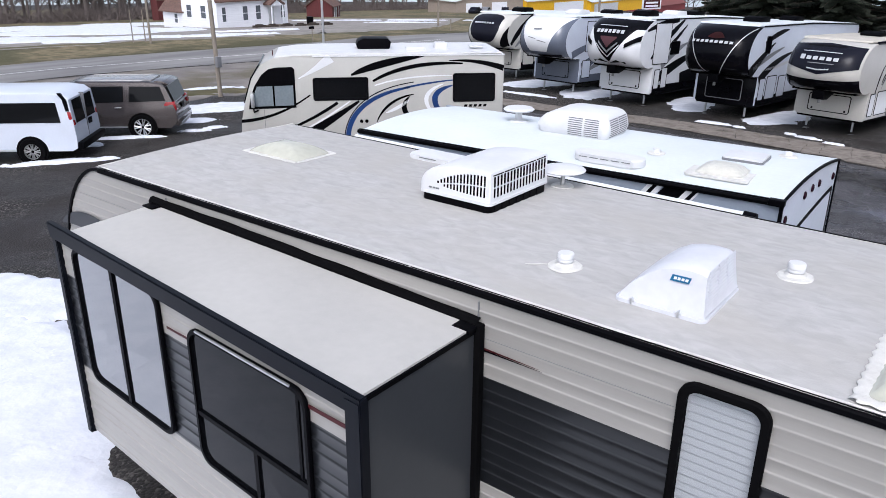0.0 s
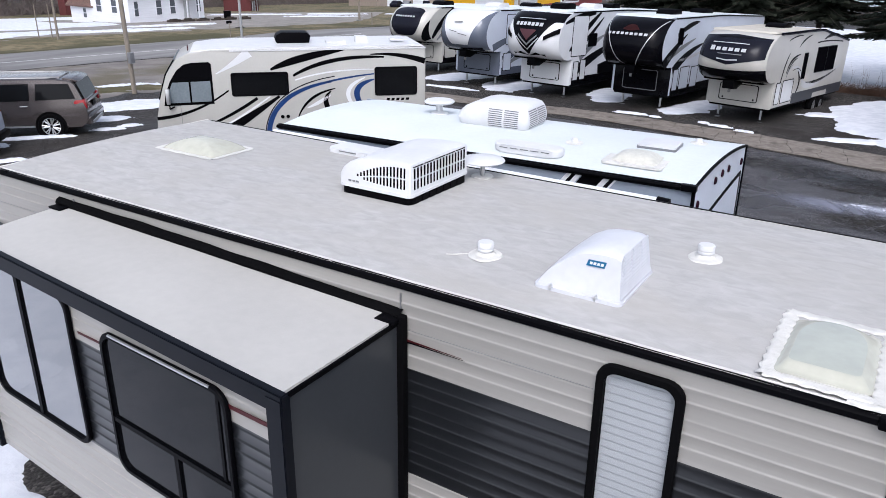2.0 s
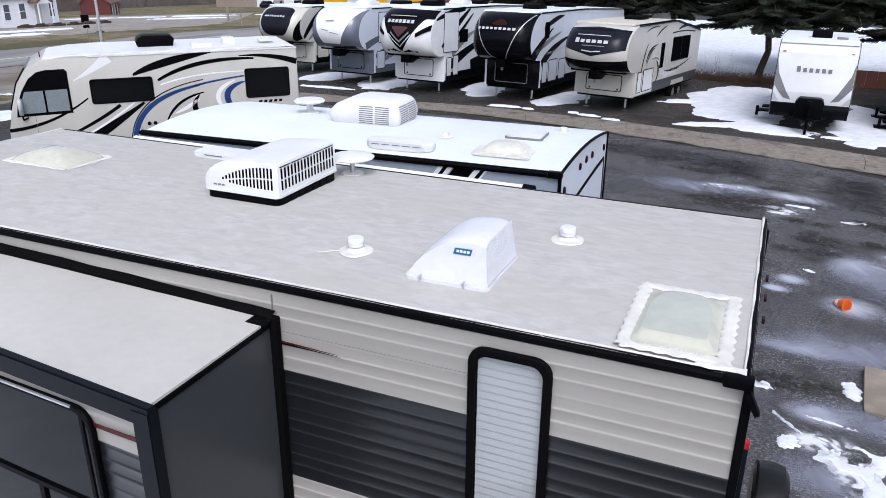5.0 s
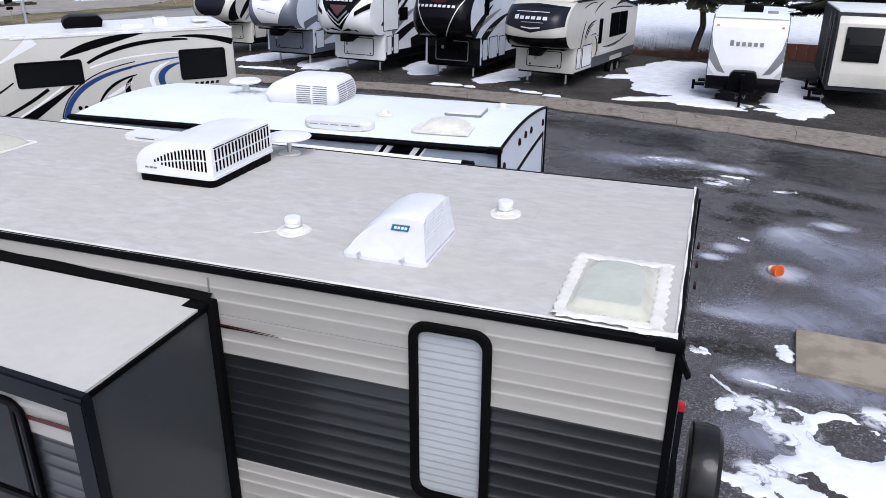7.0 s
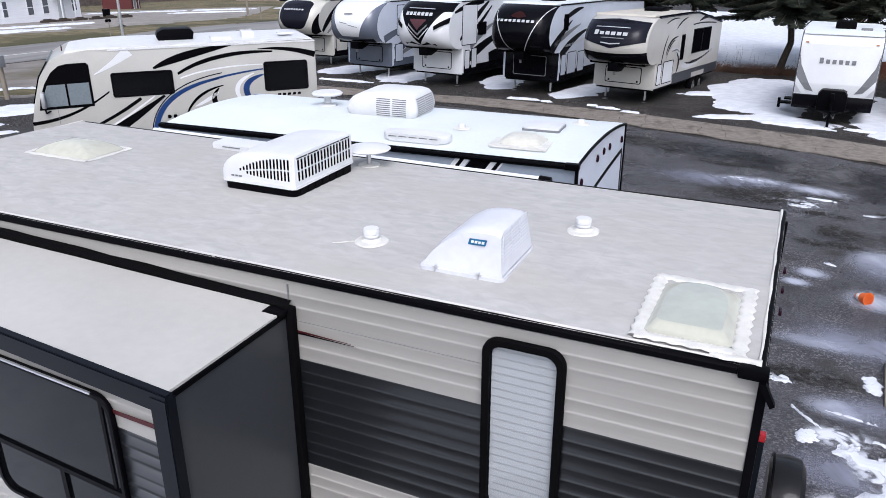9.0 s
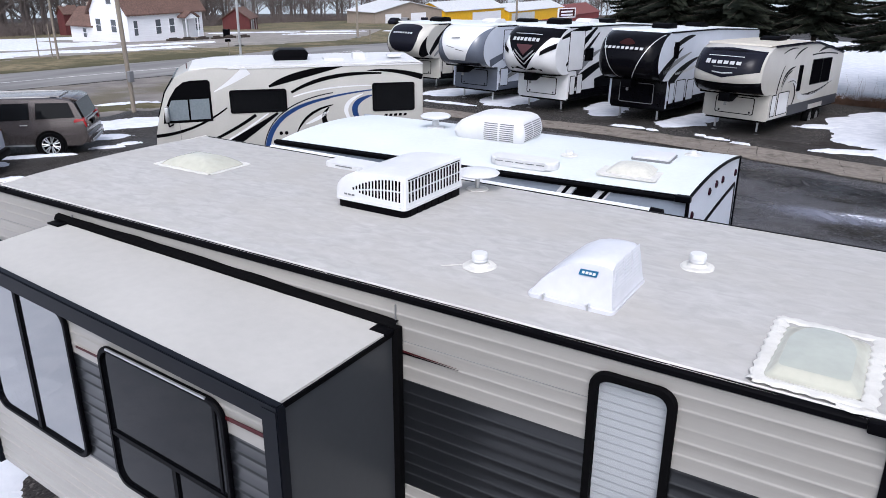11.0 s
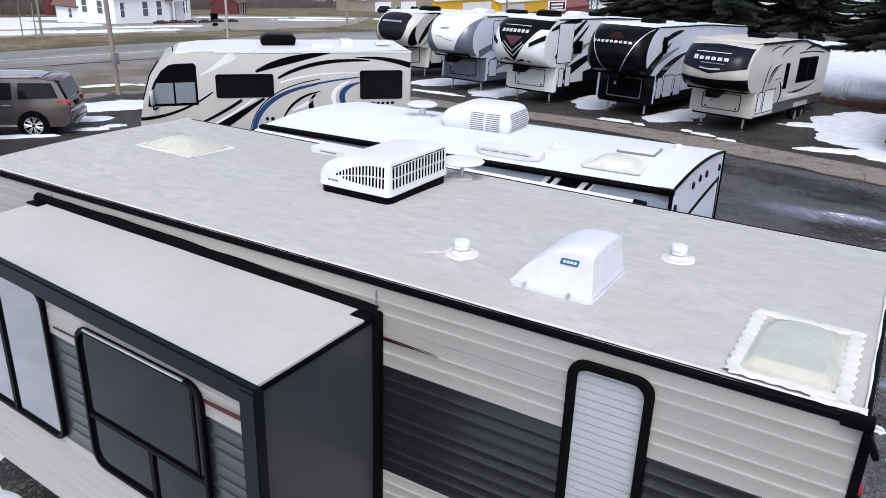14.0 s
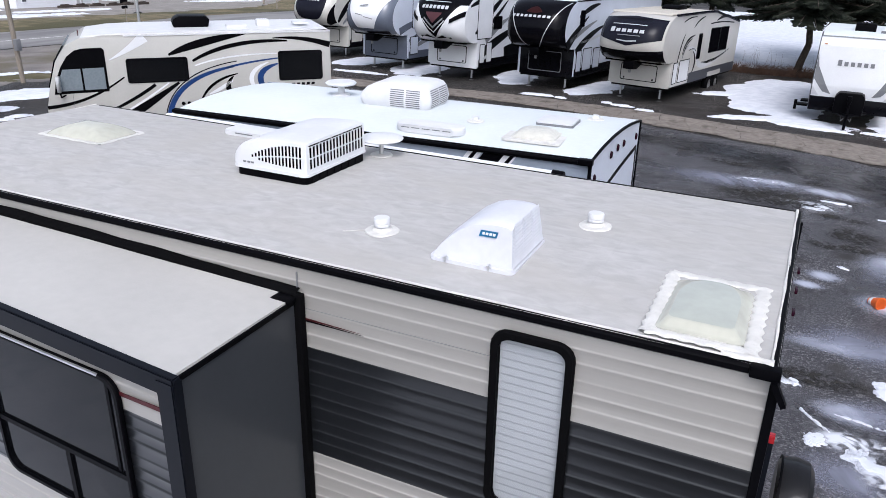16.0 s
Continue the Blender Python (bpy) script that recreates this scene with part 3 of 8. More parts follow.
def snow_patch(x, y, rx, ry, rot=0.0, h=0.03, seed=0, material=None, name="snow_patch", label="thin patch of old snow on the ground", rough=0.5, bare=(), category="snow"):
    """A thin ragged sheet that melts into the ground at its edge; bare: spots where it has melted through."""
    bm = bmesh.new()
    c, s = math.cos(radians(rot)), math.sin(radians(rot))
    step = max(math.sqrt(rx * ry) / 16, max(rx, ry) * 2.9 / 120)
    nx, ny = int(2.9 * rx / step) + 2, int(2.9 * ry / step) + 2
    k = 1.1 / math.sqrt(rx * ry)
    g = []
    for i in range(nx + 1):
        row = []
        for j in range(ny + 1):
            px, py = (i / nx - 0.5) * 2.9 * rx, (j / ny - 0.5) * 2.9 * ry
            wx, wy = x + c * px - s * py, y + s * px + c * py
            f = 1 - (px / rx) ** 2 - (py / ry) ** 2 + rough * 1.5 * noise.fractal((wx * k, wy * k, seed * 3.7), 0.75, 2.1, 6)
            for bx, by, br in bare:
                d = ((wx - bx) ** 2 + (wy - by) ** 2) / (br * br)
                f = min(f, (d - 1) * 0.8 + 0.5 * noise.fractal((wx * 4, wy * 4, seed), 0.8, 2.1, 5))
            f = min(f, 1.5)
            z = ground_z(wx, wy) + 0.016 + h * max(-1.2, min(1.0, f * 2.5)) * (1 + 0.25 * noise.noise((wx * 2, wy * 2, 0)))
            row.append((bm.verts.new((wx - x, wy - y, z)), f))
        g.append(row)
    for i in range(nx):
        for j in range(ny):
            q = (g[i][j], g[i + 1][j], g[i + 1][j + 1], g[i][j + 1])
            if max(v[1] for v in q) > -0.45:
                bm.faces.new([v[0] for v in q])
    bmesh.ops.delete(bm, geom=[v for v in bm.verts if not v.link_faces], context="VERTS")
    return single(name, bm, material or SNOW, pose(x, y, 0), label, category, kind="stuff")


def film_patch(x, y, rx, ry, rot, seed, material, h=0.018, name="ice_patch", label="thin pale film of ice and painted sheen on dark asphalt", category="ice"):
    bm = bmesh.new()
    c, s = math.cos(radians(rot)), math.sin(radians(rot))
    g = [[bm.verts.new((px, py, ground_z(x + c * px - s * py, y + s * px + c * py) + h)) for py in [ry * (j / 5 - 1) for j in range(11)]] for px in [rx * (i / 5 - 1) for i in range(11)]]
    for a, b in zip(g, g[1:]):
        for j in range(10):
            bm.faces.new((a[j], b[j], b[j + 1], a[j + 1]))
    return single(name, bm, material, pose(x, y, 0, 0, 0, rot), label, category, kind="stuff")


for i, (x, y, rx, ry, rot) in enumerate((
        (-8.15, 28.3, 0.85, 2.1, -10), (-12.1, 29.2, 0.9, 2.1, 22), (-16.75, 29.0, 1.15, 1.9, 6), (-20.0, 30.6, 1.1, 2.5, -20),
        (-18.7, 26.5, 1.2, 0.17, -2), (-9.7, 25.2, 0.75, 0.16, 0), (-8.7, 25.0, 0.2, 0.1, 0), (-6.2, 24.6, 0.4, 0.12, -8), (-5.3, 24.1, 0.35, 0.13, -10), (-6.9, 24.9, 0.2, 0.09, 0),
        (-1.2, 30.6, 1.9, 4.6, 5), (-2.1, 24.9, 1.1, 0.4, 20), (-0.2, 25.3, 1.6, 0.8, -5), (0.1, 24.4, 1.1, 0.26, -8), (-3.4, 30.0, 1.0, 0.45, 30), (3.0, 28.0, 1.0, 4.0, -3), (2.1, 24.5, 0.5, 0.16, -10), (3.4, 25.0, 0.7, 1.1, -5))):
    snow_patch(x, y, rx, ry, rot, 0.045, i + 1)
# the melting corner beside the near trailer, with bare gravel showing through
snow_patch(1.72, 4.15, 0.98, 0.68, 5, 0.016, 31, rough=0.55, bare=((0.88, 3.95, 0.36), (0.7, 3.55, 0.36), (1.29, 4.58, 0.17), (1.9, 4.36, 0.38), (1.15, 3.98, 0.22), (1.5, 3.4, 0.12)))
for i, (x, y, rx, ry, rot) in enumerate(((1.05, 3.2, 0.5, 0.16, 5), (0.62, 4.55, 0.14, 0.1, 50), (0.62, 4.95, 0.24, 0.02, -50), (1.12, 5.17, 0.24, 0.022, -8), (1.37, 6.1, 0.1, 0.24, 5), (0.3, 5.76, 0.14, 0.07, -10), (0.36, 14.1, 0.26, 0.08, -5), (0.85, 14.85, 0.3, 0.07, -8), (1.9, 14.05, 0.22, 0.08, 10), (0.55, 14.3, 0.12, 0.05, 0), (0.95, 10.45, 0.1, 0.04, -30))):
    snow_patch(x, y, rx, ry, rot, 0.016, i + 33, rough=0.9)
for i, (x, y, rx, ry, rot) in enumerate(((-0.5, 14.5, 1.5, 1.1, 5), (1.12, 12.4, 0.65, 0.8, 20), (0.62, 11.55, 0.4, 0.32, -10), (1.2, 11.6, 0.5, 0.36, 0), (2.4, 14.0, 0.95, 0.42, -15), (3.1, 13.6, 0.8, 0.5, -10), (0.4, 16.35, 0.6, 0.28, 0), (1.45, 16.55, 0.35, 0.22, 0), (0.62, 5.97, 0.8, 0.36, 5), (2.3, 12.6, 0.6, 0.3, 0), (0.9, 13.6, 0.8, 0.25, -10), (-1.6, 17.4, 1.2, 0.4, -10))):
    film_patch(x, y, rx, ry, rot, i + 50, MOSSY, 0.034, "moss_patch", "dark mossy grit in a dip of the asphalt", "moss")
for i, (x, y, rx, ry, rot) in enumerate(((0.95, 4.65, 0.5, 0.3, 15), (1.3, 4.2, 0.4, 0.5, 0), (1.0, 3.4, 0.4, 0.25, 0), (0.3, 14.3, 0.9, 0.4, -5), (-0.8, 15.9, 1.0, 0.3, 5), (2.4, 4.9, 0.7, 0.35, 0))):
    film_patch(x, y, rx, ry, rot, i + 80, SLUSH, 0.03, "slush_patch", "thin slush drying on dark asphalt", "snow")
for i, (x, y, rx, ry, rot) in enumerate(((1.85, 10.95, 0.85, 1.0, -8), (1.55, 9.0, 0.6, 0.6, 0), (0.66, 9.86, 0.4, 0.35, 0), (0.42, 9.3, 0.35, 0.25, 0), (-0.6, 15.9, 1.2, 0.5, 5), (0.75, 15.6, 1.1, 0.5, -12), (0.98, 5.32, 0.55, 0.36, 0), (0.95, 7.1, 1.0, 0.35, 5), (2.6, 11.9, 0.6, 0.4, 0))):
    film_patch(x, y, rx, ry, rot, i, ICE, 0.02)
# wet sheen of the asphalt, painted as pale see-through films
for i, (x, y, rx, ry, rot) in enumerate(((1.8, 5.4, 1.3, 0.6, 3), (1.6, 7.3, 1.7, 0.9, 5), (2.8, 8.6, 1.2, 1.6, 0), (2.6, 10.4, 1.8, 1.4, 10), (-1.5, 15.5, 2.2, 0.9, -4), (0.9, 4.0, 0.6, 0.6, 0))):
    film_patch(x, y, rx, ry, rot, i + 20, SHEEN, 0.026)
for i, (x, y, rx, ry, rot) in enumerate(((1.5, 17.6, 5.0, 1.5, -14), (-2.6, 19.0, 3.6, 1.3, -10), (3.2, 15.6, 2.4, 1.2, -10))):
    film_patch(x, y, rx, ry, rot, i + 110, WETDARK, 0.016, "wet_patch", "dark wet stretch of asphalt", "wet asphalt")
for i, (x, y, rx, ry, rot) in enumerate(((-26.7, 15.3, 2.3, 1.0, 62), (-24.9, 12.9, 1.0, 0.45, 48), (-23.7, 9.8, 1.15, 0.2, 47), (-22.95, 11.8, 0.55, 0.14, 50), (-23.6, 8.35, 0.5, 0.25, 50), (-22.0, 6.6, 1.4, 0.25, 55), (-12.6, 0.9, 1.6, 1.0, 10), (-10.7, 0.1, 1.5, 0.9, -20), (-7.9, -2.0, 1.6, 1.1, 0), (-6.4, -1.4, 2.4, 1.0, 0), (-9.6, -0.8, 2.2, 1.6, 0), (-13.5, -1.5, 2.4, 1.8, 0), (-6.5, -4.2, 4.6, 2.6, 0), (-13, -5, 5, 3, 0), (-2, -6.5, 3.5, 2.2, 10), (-22.9, 12.6, 0.4, 0.15, 60), (-31, 18.5, 1.6, 0.5, 60), (-28.2, 12.5, 0.9, 0.25, 70))):
    snow_patch(x, y, rx, ry, rot, 0.05, i + 71, rough=0.5)
for i, (x, y, rx, ry, rot) in enumerate(((-86, 38, 17, 8, 25), (-68, 27, 9, 4, 20), (-62, 34, 9, 2.2, 60), (-95, 60, 14, 6, 30), (-58, 41, 4, 1.2, 70), (-82, 88, 12, 2.0, 50), (-72, 80, 5, 1.0, 50), (-100, 45, 14, 8, 10), (-64, 49, 5, 1.0, 80), (-60, 8, 10, 5, 60))):
    snow_patch(x, y, rx, ry, rot, 0.16, i + 91, rough=0.85)


snow_patch(-30.4, 17.9, 2.8, 1.3, 52, 0.04, 131, GRASS, "grass_patch", "patch of winter grass round a pole", 0.6, (), "grass")


# ---- the near travel trailer ----
def nose_top(x, x0=-7.0, d=0.95, z0=1.6, z1=3.03):
    u = min(1.0, max(0.0, (x0 - x) / d))
    return z0 + (z1 - z0) * math.sqrt(max(0.0, 1 - u * u))


LEDGES = ((0.0, 0.0058), (0.0805, 0.003), (0.185, 0.0058))
SHEET = 0.268


def siding(z0, z1, x0, x1, y, nose=True, taper=0.0):
    """Folded sheet metal wall: each strip swells outwards towards its upper fold, then steps back in."""
    bm = bmesh.new()
    folds = [(2.105 + SHEET * k + o, d) for k in range(-7, 5) for o, d in LEDGES]
    zs = []
    for (za, _), (zb, d) in zip(folds, folds[1:]):
        h = zb - za
        zs += [(za + h * u, -d * w) for u, w in ((0.06, 0.0), (0.4, 0.08), (0.64, 0.36), (0.8, 0.78))] + [(zb - 0.011, -d), (zb - 0.0075, -d * 0.9), (zb - 0.0035, -d * 0.5), (zb + 0.0005, -d * 0.12)]
    zs = [(z0, -0.001)] + [p for p in zs if z0 < p[0] < z1] + [(z1, -0.001)]
    xs = [x0, x1]
    if nose and x0 < -7.0:
        xs = [-7.95 + 0.95 * (1 - math.cos(math.pi / 2 * i / 14)) for i in range(15)] + [x1]
    g = [[bm.verts.new((x, y + dy + taper * (x - x1), min(z, nose_top(x)) if nose else z)) for z, dy in zs] for x in xs]
    for a, b in zip(g, g[1:]):
        for i in range(len(zs) - 1):
            bm.faces.new((a[i], b[i], b[i + 1], a[i + 1]))
    bmesh.ops.dissolve_degenerate(bm, dist=1e-5, edges=bm.edges)
    return bm


def side_y(y, sgn=-1):
    return lambda p, d: Vector((p[0], y + sgn * d, p[1]))


def window(parent, put, x0, z0, x1, z1, r, fw, frame_m, glass_m, label="black framed window", depth=0.02, name="window"):
    bm = bmesh.new()
    o, i = rrect(x0, z0, x1, z1, r), rrect(x0 + fw, z0 + fw, x1 - fw, z1 - fw, max(0.01, r - fw * 0.6))
    loops = [[bm.verts.new(put(p, d)) for p in lp] for d, lp in ((0.0, o), (depth * 0.7, o), (depth, [(a[0] * 0.8 + b[0] * 0.2, a[1] * 0.8 + b[1] * 0.2) for a, b in zip(o, i)]), (depth, i), (-0.02, i))]
    for a, b in zip(loops, loops[1:]):
        for k in range(len(a)):
            j = (k + 1) % len(a)
            bm.faces.new((a[k], a[j], b[j], b[k]))
    w = part(name, bm, frame_m, parent, label)
    part("pane", plate(i, put, -0.01, depth * 0.3), glass_m, w)
    return w


tt = thing("travel_trailer", pose(0, 0, 0), "grey corrugated travel trailer with a slide-out and a weathered roof", "travel trailer")
part("siding", siding(2.455, 3.0, -7.95, -1.388, 0.0), SIDING, tt, "light grey corrugated siding")
part("siding", siding(2.455, 3.0, -0.977, 0.0, 0.0), SIDING, tt, "light grey corrugated siding")
part("siding", siding(2.893, 3.0, -1.388, -0.977, 0.0), SIDING, tt, "light grey corrugated siding")
part("siding", siding(1.65, 2.455, -2.72, -1.388, 0.0, False), DARKSIDE, tt, "graphite band of corrugated siding")
part("siding", siding(1.65, 2.455, -0.977, 0.0, 0.0, False), DARKSIDE, tt, "graphite band of corrugated siding")
part("siding", siding(1.65, 1.752, -1.388, -0.977, 0.0, False), DARKSIDE, tt, "graphite band of corrugated siding")
part("siding", siding(0.55, 1.65, -2.72, 0.0, 0.0, False), SIDING, tt, "light grey corrugated siding")
part("siding", siding(0.55, 2.455, -7.95, -2.72, 0.0), SIDING, tt, "light grey corrugated siding")
# far and end walls, floor
part("far_wall", prism([(-7.9, 0.55), (-7.9, 1.7), (-7.7, 2.5), (-7.3, 2.9), (-7.0, 3.02), (0, 3.02), (0, 0.55)], "y", 2.38, 2.44), SIDING, tt)
part("rear_wall", B(((-0.04, 0.012, 0.55), (0, 2.38, 3.03))), SIDING, tt, "flat grey rear wall")
part("floor_frame", B(((-7.9, 0.02, 0.45), (0, 2.4, 0.55))), RUBBER, tt)
bm = bmesh.new()
rows = []
for i in range(15):
    x = -7.0 - 0.95 * math.sin(math.pi / 2 * i / 14)
    rows.append([bm.verts.new((x, y, nose_top(x) + 0.01 + 0.03 * (1 - (y / 1.22 - 1) ** 2) * (1 - i / 14))) for y in (0.0, 0.4, 0.8, 1.22, 1.64, 2.04, 2.44)])
rows.append([bm.verts.new((-7.95, y, 0.55)) for y in (0.0, 0.4, 0.8, 1.22, 1.64, 2.04, 2.44)])
for a, b in zip(rows, rows[1:]):
    for i in range(6):
        bm.faces.new((a[i], a[i + 1], b[i + 1], b[i]))
part("front_wall", bm, SIDING, tt, "rounded grey front wall")
# roof membrane with a slight crown
bm = bmesh.new()
rows = []
for i in range(29):
    x = -7.12 + 7.12 * i / 28
    rows.append([bm.verts.new((x, y, 3.045 + 0.035 * (1 - (y / 1.22 - 1) ** 2) + 0.002 * noise.noise((x * 1.5, y * 1.5, 0)))) for y in [2.44 * j / 16 for j in range(17)]])
for a, b in zip(rows, rows[1:]):
    for i in range(16):
        bm.faces.new((a[i], b[i], b[i + 1], a[i + 1]))
roof = part("roof", bm, EPDM, tt, "weathered grey rubber roof membrane")


def roof_z(y):
    return 3.045 + 0.035 * (1 - (y / 1.22 - 1) ** 2)


for x in (-3.27, -1.02, -5.6):
    bm = bmesh.new()
    ys = [2.44 * j / 16 for j in range(17)]
    g = [[bm.verts.new((x + dx, y, roof_z(y) + dz)) for y in ys] for dx, dz in ((-0.014, 0.0008), (-0.01, 0.0016), (0.004, 0.0016), (0.008, 0.0008))]
    for a, b in zip(g, g[1:]):
        for i in range(16):
            bm.faces.new((a[i], b[i], b[i + 1], a[i + 1]))
    part("lap_seam", bm, EPDM, roof)


def wavy_bead(p0, p1, w, h, amp, freq, seed, base=None):
    """A hand-run bead of sealant with uneven edges."""
    bm = bmesh.new()
    p0, p1 = Vector(p0), Vector(p1)
    d = p1 - p0
    n = max(8, int(d.length * 220))
    side = Vector((-d.y, d.x, 0)).normalized()
    rows = []
    for i in range(n + 1):
        p = p0 + d * i / n
        a = w / 2 + amp * math.sin(i / n * d.length * freq + seed) + amp * 0.35 * noise.noise((i * 0.06, seed, 0))
        b = w / 2 + amp * math.sin(i / n * d.length * freq * 0.9 + seed + 2) + amp * 0.35 * noise.noise((i * 0.06, seed, 5))
        rows.append([bm.verts.new(p + side * o + Vector((0, 0, h * k))) for o, k in ((a, 0.0), (a * 0.88, 0.5), (a * 0.65, 0.85), (a * 0.3, 1.0), (-b * 0.3, 1.0), (-b * 0.65, 0.85), (-b * 0.88, 0.5), (-b, 0.0))])
    for r, q in zip(rows, rows[1:]):
        for k in range(7):
            bm.faces.new((r[k], q[k], q[k + 1], r[k + 1]))
    return bm


part("edge_trim", prism([(-0.012, 2.996), (-0.02, 3.004), (-0.018, 3.03), (-0.004, 3.043), (0.012, 3.048), (0.012, 2.99)], "x", -7.06, -0.01), BLACK, tt, "black roof edge trim with a gutter lip")
part("edge_trim", prism([(2.42, 3.052), (2.44, 3.05), (2.475, 3.03), (2.48, 2.97), (2.44, 2.965)], "x", -7.06, -0.01), BLACK, tt, "black roof edge trim")
bm = bmesh.new()
for y0, y1 in ((-0.012, 0.03),):
    rows = []
    for i in range(17):
        x = -7.0 - 0.95 * math.sin(math.pi / 2 * i / 16)
        rows.append((x, nose_top(x)))
    rows.append((-7.95, 0.6))
    rows = [(-6.95, 3.03)] + rows
    for (xa, za), (xb, zb) in zip(rows, rows[1:]):
        a, b = Vector((xa, 0, za)), Vector((xb, 0, zb))
        q = [bm.verts.new((v.x - 0.0 + (0.02 if k else 0), y, v.z + (0.0 if k else 0.02))) for k, v, y in ((0, a, -0.02), (0, b, -0.02), (1, b, -0.02), (1, a, -0.02))]
        q2 = [bm.verts.new((v.co.x, 0.03, v.co.z)) for v in q]
        bm.faces.new(q)
        for k in range(4):
            bm.faces.new((q[k], q[(k + 1) % 4], q2[(k + 1) % 4], q2[k]))
part("edge_trim", bm, BLACK, tt, "black rounded corner trim")
part("edge_trim", B(((-0.02, -0.016, 0.55), (0.025, 0.03, 2.97)), bev=0.006), BLACK, tt, "black upright corner trim")
part("edge_trim", B(((-0.03, 2.41, 0.55), (0.025, 2.455, 2.97)), bev=0.006), BLACK, tt, "black upright corner trim")
bm = bmesh.new()
g = [[bm.verts.new((x, y, roof_z(min(2.44, max(0, y))) + dz)) for y in [2.44 * j / 16 for j in range(17)]] for x, dz in ((-0.03, 0.004), (-0.008, 0.006), (0.004, -0.004), (0.006, -0.05), (-0.004, -0.05))]
for a, b in zip(g, g[1:]):
    for i in range(16):
        bm.faces.new((a[i], b[i], b[i + 1], a[i + 1]))
part("edge_trim", bm, BLACK, tt, "black rear roof edge trim")
part("sealant", wavy_bead((-7.05, 0.02, 3.05), (-0.03, 0.02, 3.05), 0.017, 0.007, 0.002, 9, 1), SEAL, tt, "white sealant bead")
part("sealant", wavy_bead((-0.03, 0.0, 3.055), (-0.03, 1.22, 3.088), 0.015, 0.007, 0.0025, 13, 2), SEAL, tt, "white sealant bead")
part("sealant", wavy_bead((-0.03, 1.22, 3.088), (-0.03, 2.44, 3.055), 0.015, 0.007, 0.0025, 13, 5), SEAL, tt, "white sealant bead")
part("sealant", wavy_bead((-0.26, 0.03, 3.055), (-0.02, 0.03, 3.057), 0.05, 0.012, 0.012, 40, 3), SEAL, tt, "white sealant smear at the corner")
part("sealant", wavy_bead((-7.1, 0.02, 3.052), (-7.1, 2.42, 3.056), 0.02, 0.006, 0.004, 21, 4), SEAL, tt, "white sealant bead")
part("gutter_spout", prism([(0.0, 0.0), (0.03, 0.01), (0.045, -0.02), (0.085, -0.1), (0.064, -0.115), (0.02, -0.04)], "y", -0.07, -0.03), BLACK, tt, "black plastic gutter spout").location = (-0.02, 0, 2.995)
part("gutter_spout", B(((-0.12, -0.04, 2.99), (0.02, 0.03, 3.052)), bev=0.012), BLACK, tt, "black plastic gutter end")

# wall graphics and panel joints
RIB = side_y(-0.011)
part("decal", plate([(-2.72, 2.668), (-2.26, 2.653), (-2.72, 2.654)], RIB), REDD, tt, "thin dark red pinstripe")
part("decal", plate([(-2.72, 2.653), (-2.24, 2.644), (-2.72, 2.641)], RIB), BLACK, tt, "thin black pinstripe")
part("decal", swoosh((-7.93, 2.33), (-7.5, 2.56), (-6.6, 2.28), (0.02, 0.3, 0.1), RIB), DARKSIDE, tt, "graphite swoosh on the siding")
part("panel_joint", B(((-7.5, -0.004, 2.7252), (-1.42, 0.0, 2.7268))), GREYD, tt)
part("panel_joint", B(((-2.712, -0.0135, 2.75), (-2.707, 0, 2.965))), GREYD, tt)
part("panel_joint", B(((-6.0, -0.0135, 2.8), (-5.995, 0, 2.965))), GREYD, tt)

# wall window with a pleated shade behind it
w = window(tt, side_y(-0.012), -1.42, 1.72, -0.945, 2.925, 0.1, 0.047, RUBBER, PANE, "tall rounded window with a thick black rubber frame", 0.03)
bm = bmesh.new()
g = []
zz = 1.74
while zz < 2.9:
    for dz, dy in ((0.0, 0.0), (0.037, 0.0035)):
        g.append([bm.verts.new((x, 0.0 + dy, zz + dz)) for x in (-1.385, -0.98)])
    zz += 0.05
for a, b in zip(g, g[1:]):
    bm.faces.new((a[0], a[1], b[1], b[0]))
part("pleated_shade", bm, SHADE, w, "white pleated shade drawn down", smooth=False)

# slide-out
SX0, SX1, SD0, SD1 = -6.13, -2.697, 0.83, 1.06
ST0, ST1 = 2.895, 2.822
SB = 0.96
slide = part("slide_out", prism([(SX0, 0.05), (SX1, 0.05), (SX1, -SD1 + 0.01), (SX0, -SD0 + 0.01)], "z", SB, 2.79), PANEL, tt, "slide-out room box with smooth dark grey end panel")
bm = bmesh.new()
g = []
for i in range(13):
    t = i / 12
    x, d, z = SX0 + (SX1 - SX0) * t, SD0 + (SD1 - SD0) * t, ST0 + (ST1 - ST0) * t
    g.append([bm.verts.new((x, -d * k / 6 + 0.02 * (k == 0), z - (0.035 - 0.04 * t) * (k / 6) + 0.004 * math.sin(i * 1.3) * math.sin(k))) for k in range(7)])
for a, b in zip(g, g[1:]):
    for k in range(6):
        bm.faces.new((a[k], a[k + 1], b[k + 1], b[k]))
for a, b in zip(g, g[1:]):
    bm.faces.new((a[6], b[6], bm.verts.new((b[6].co.x, b[6].co.y, 2.55)), bm.verts.new((a[6].co.x, a[6].co.y, 2.55))))
for row in (g[0], g[-1]):
    low = [bm.verts.new((v.co.x, v.co.y, v.co.z - 0.02)) for v in row]
    for k in range(6):
        bm.faces.new((row[k], row[k + 1], low[k + 1], low[k]))
part("slide_roof", bm, SLIDEROOF, slide, "pale grey membrane roof of the slide-out")
tap = -(SD1 - SD0) / (SX1 - SX0)
FY = lambda p, d: Vector((p[0], -SD1 + tap * (p[0] - SX1) * 1.0 - d, p[1]))
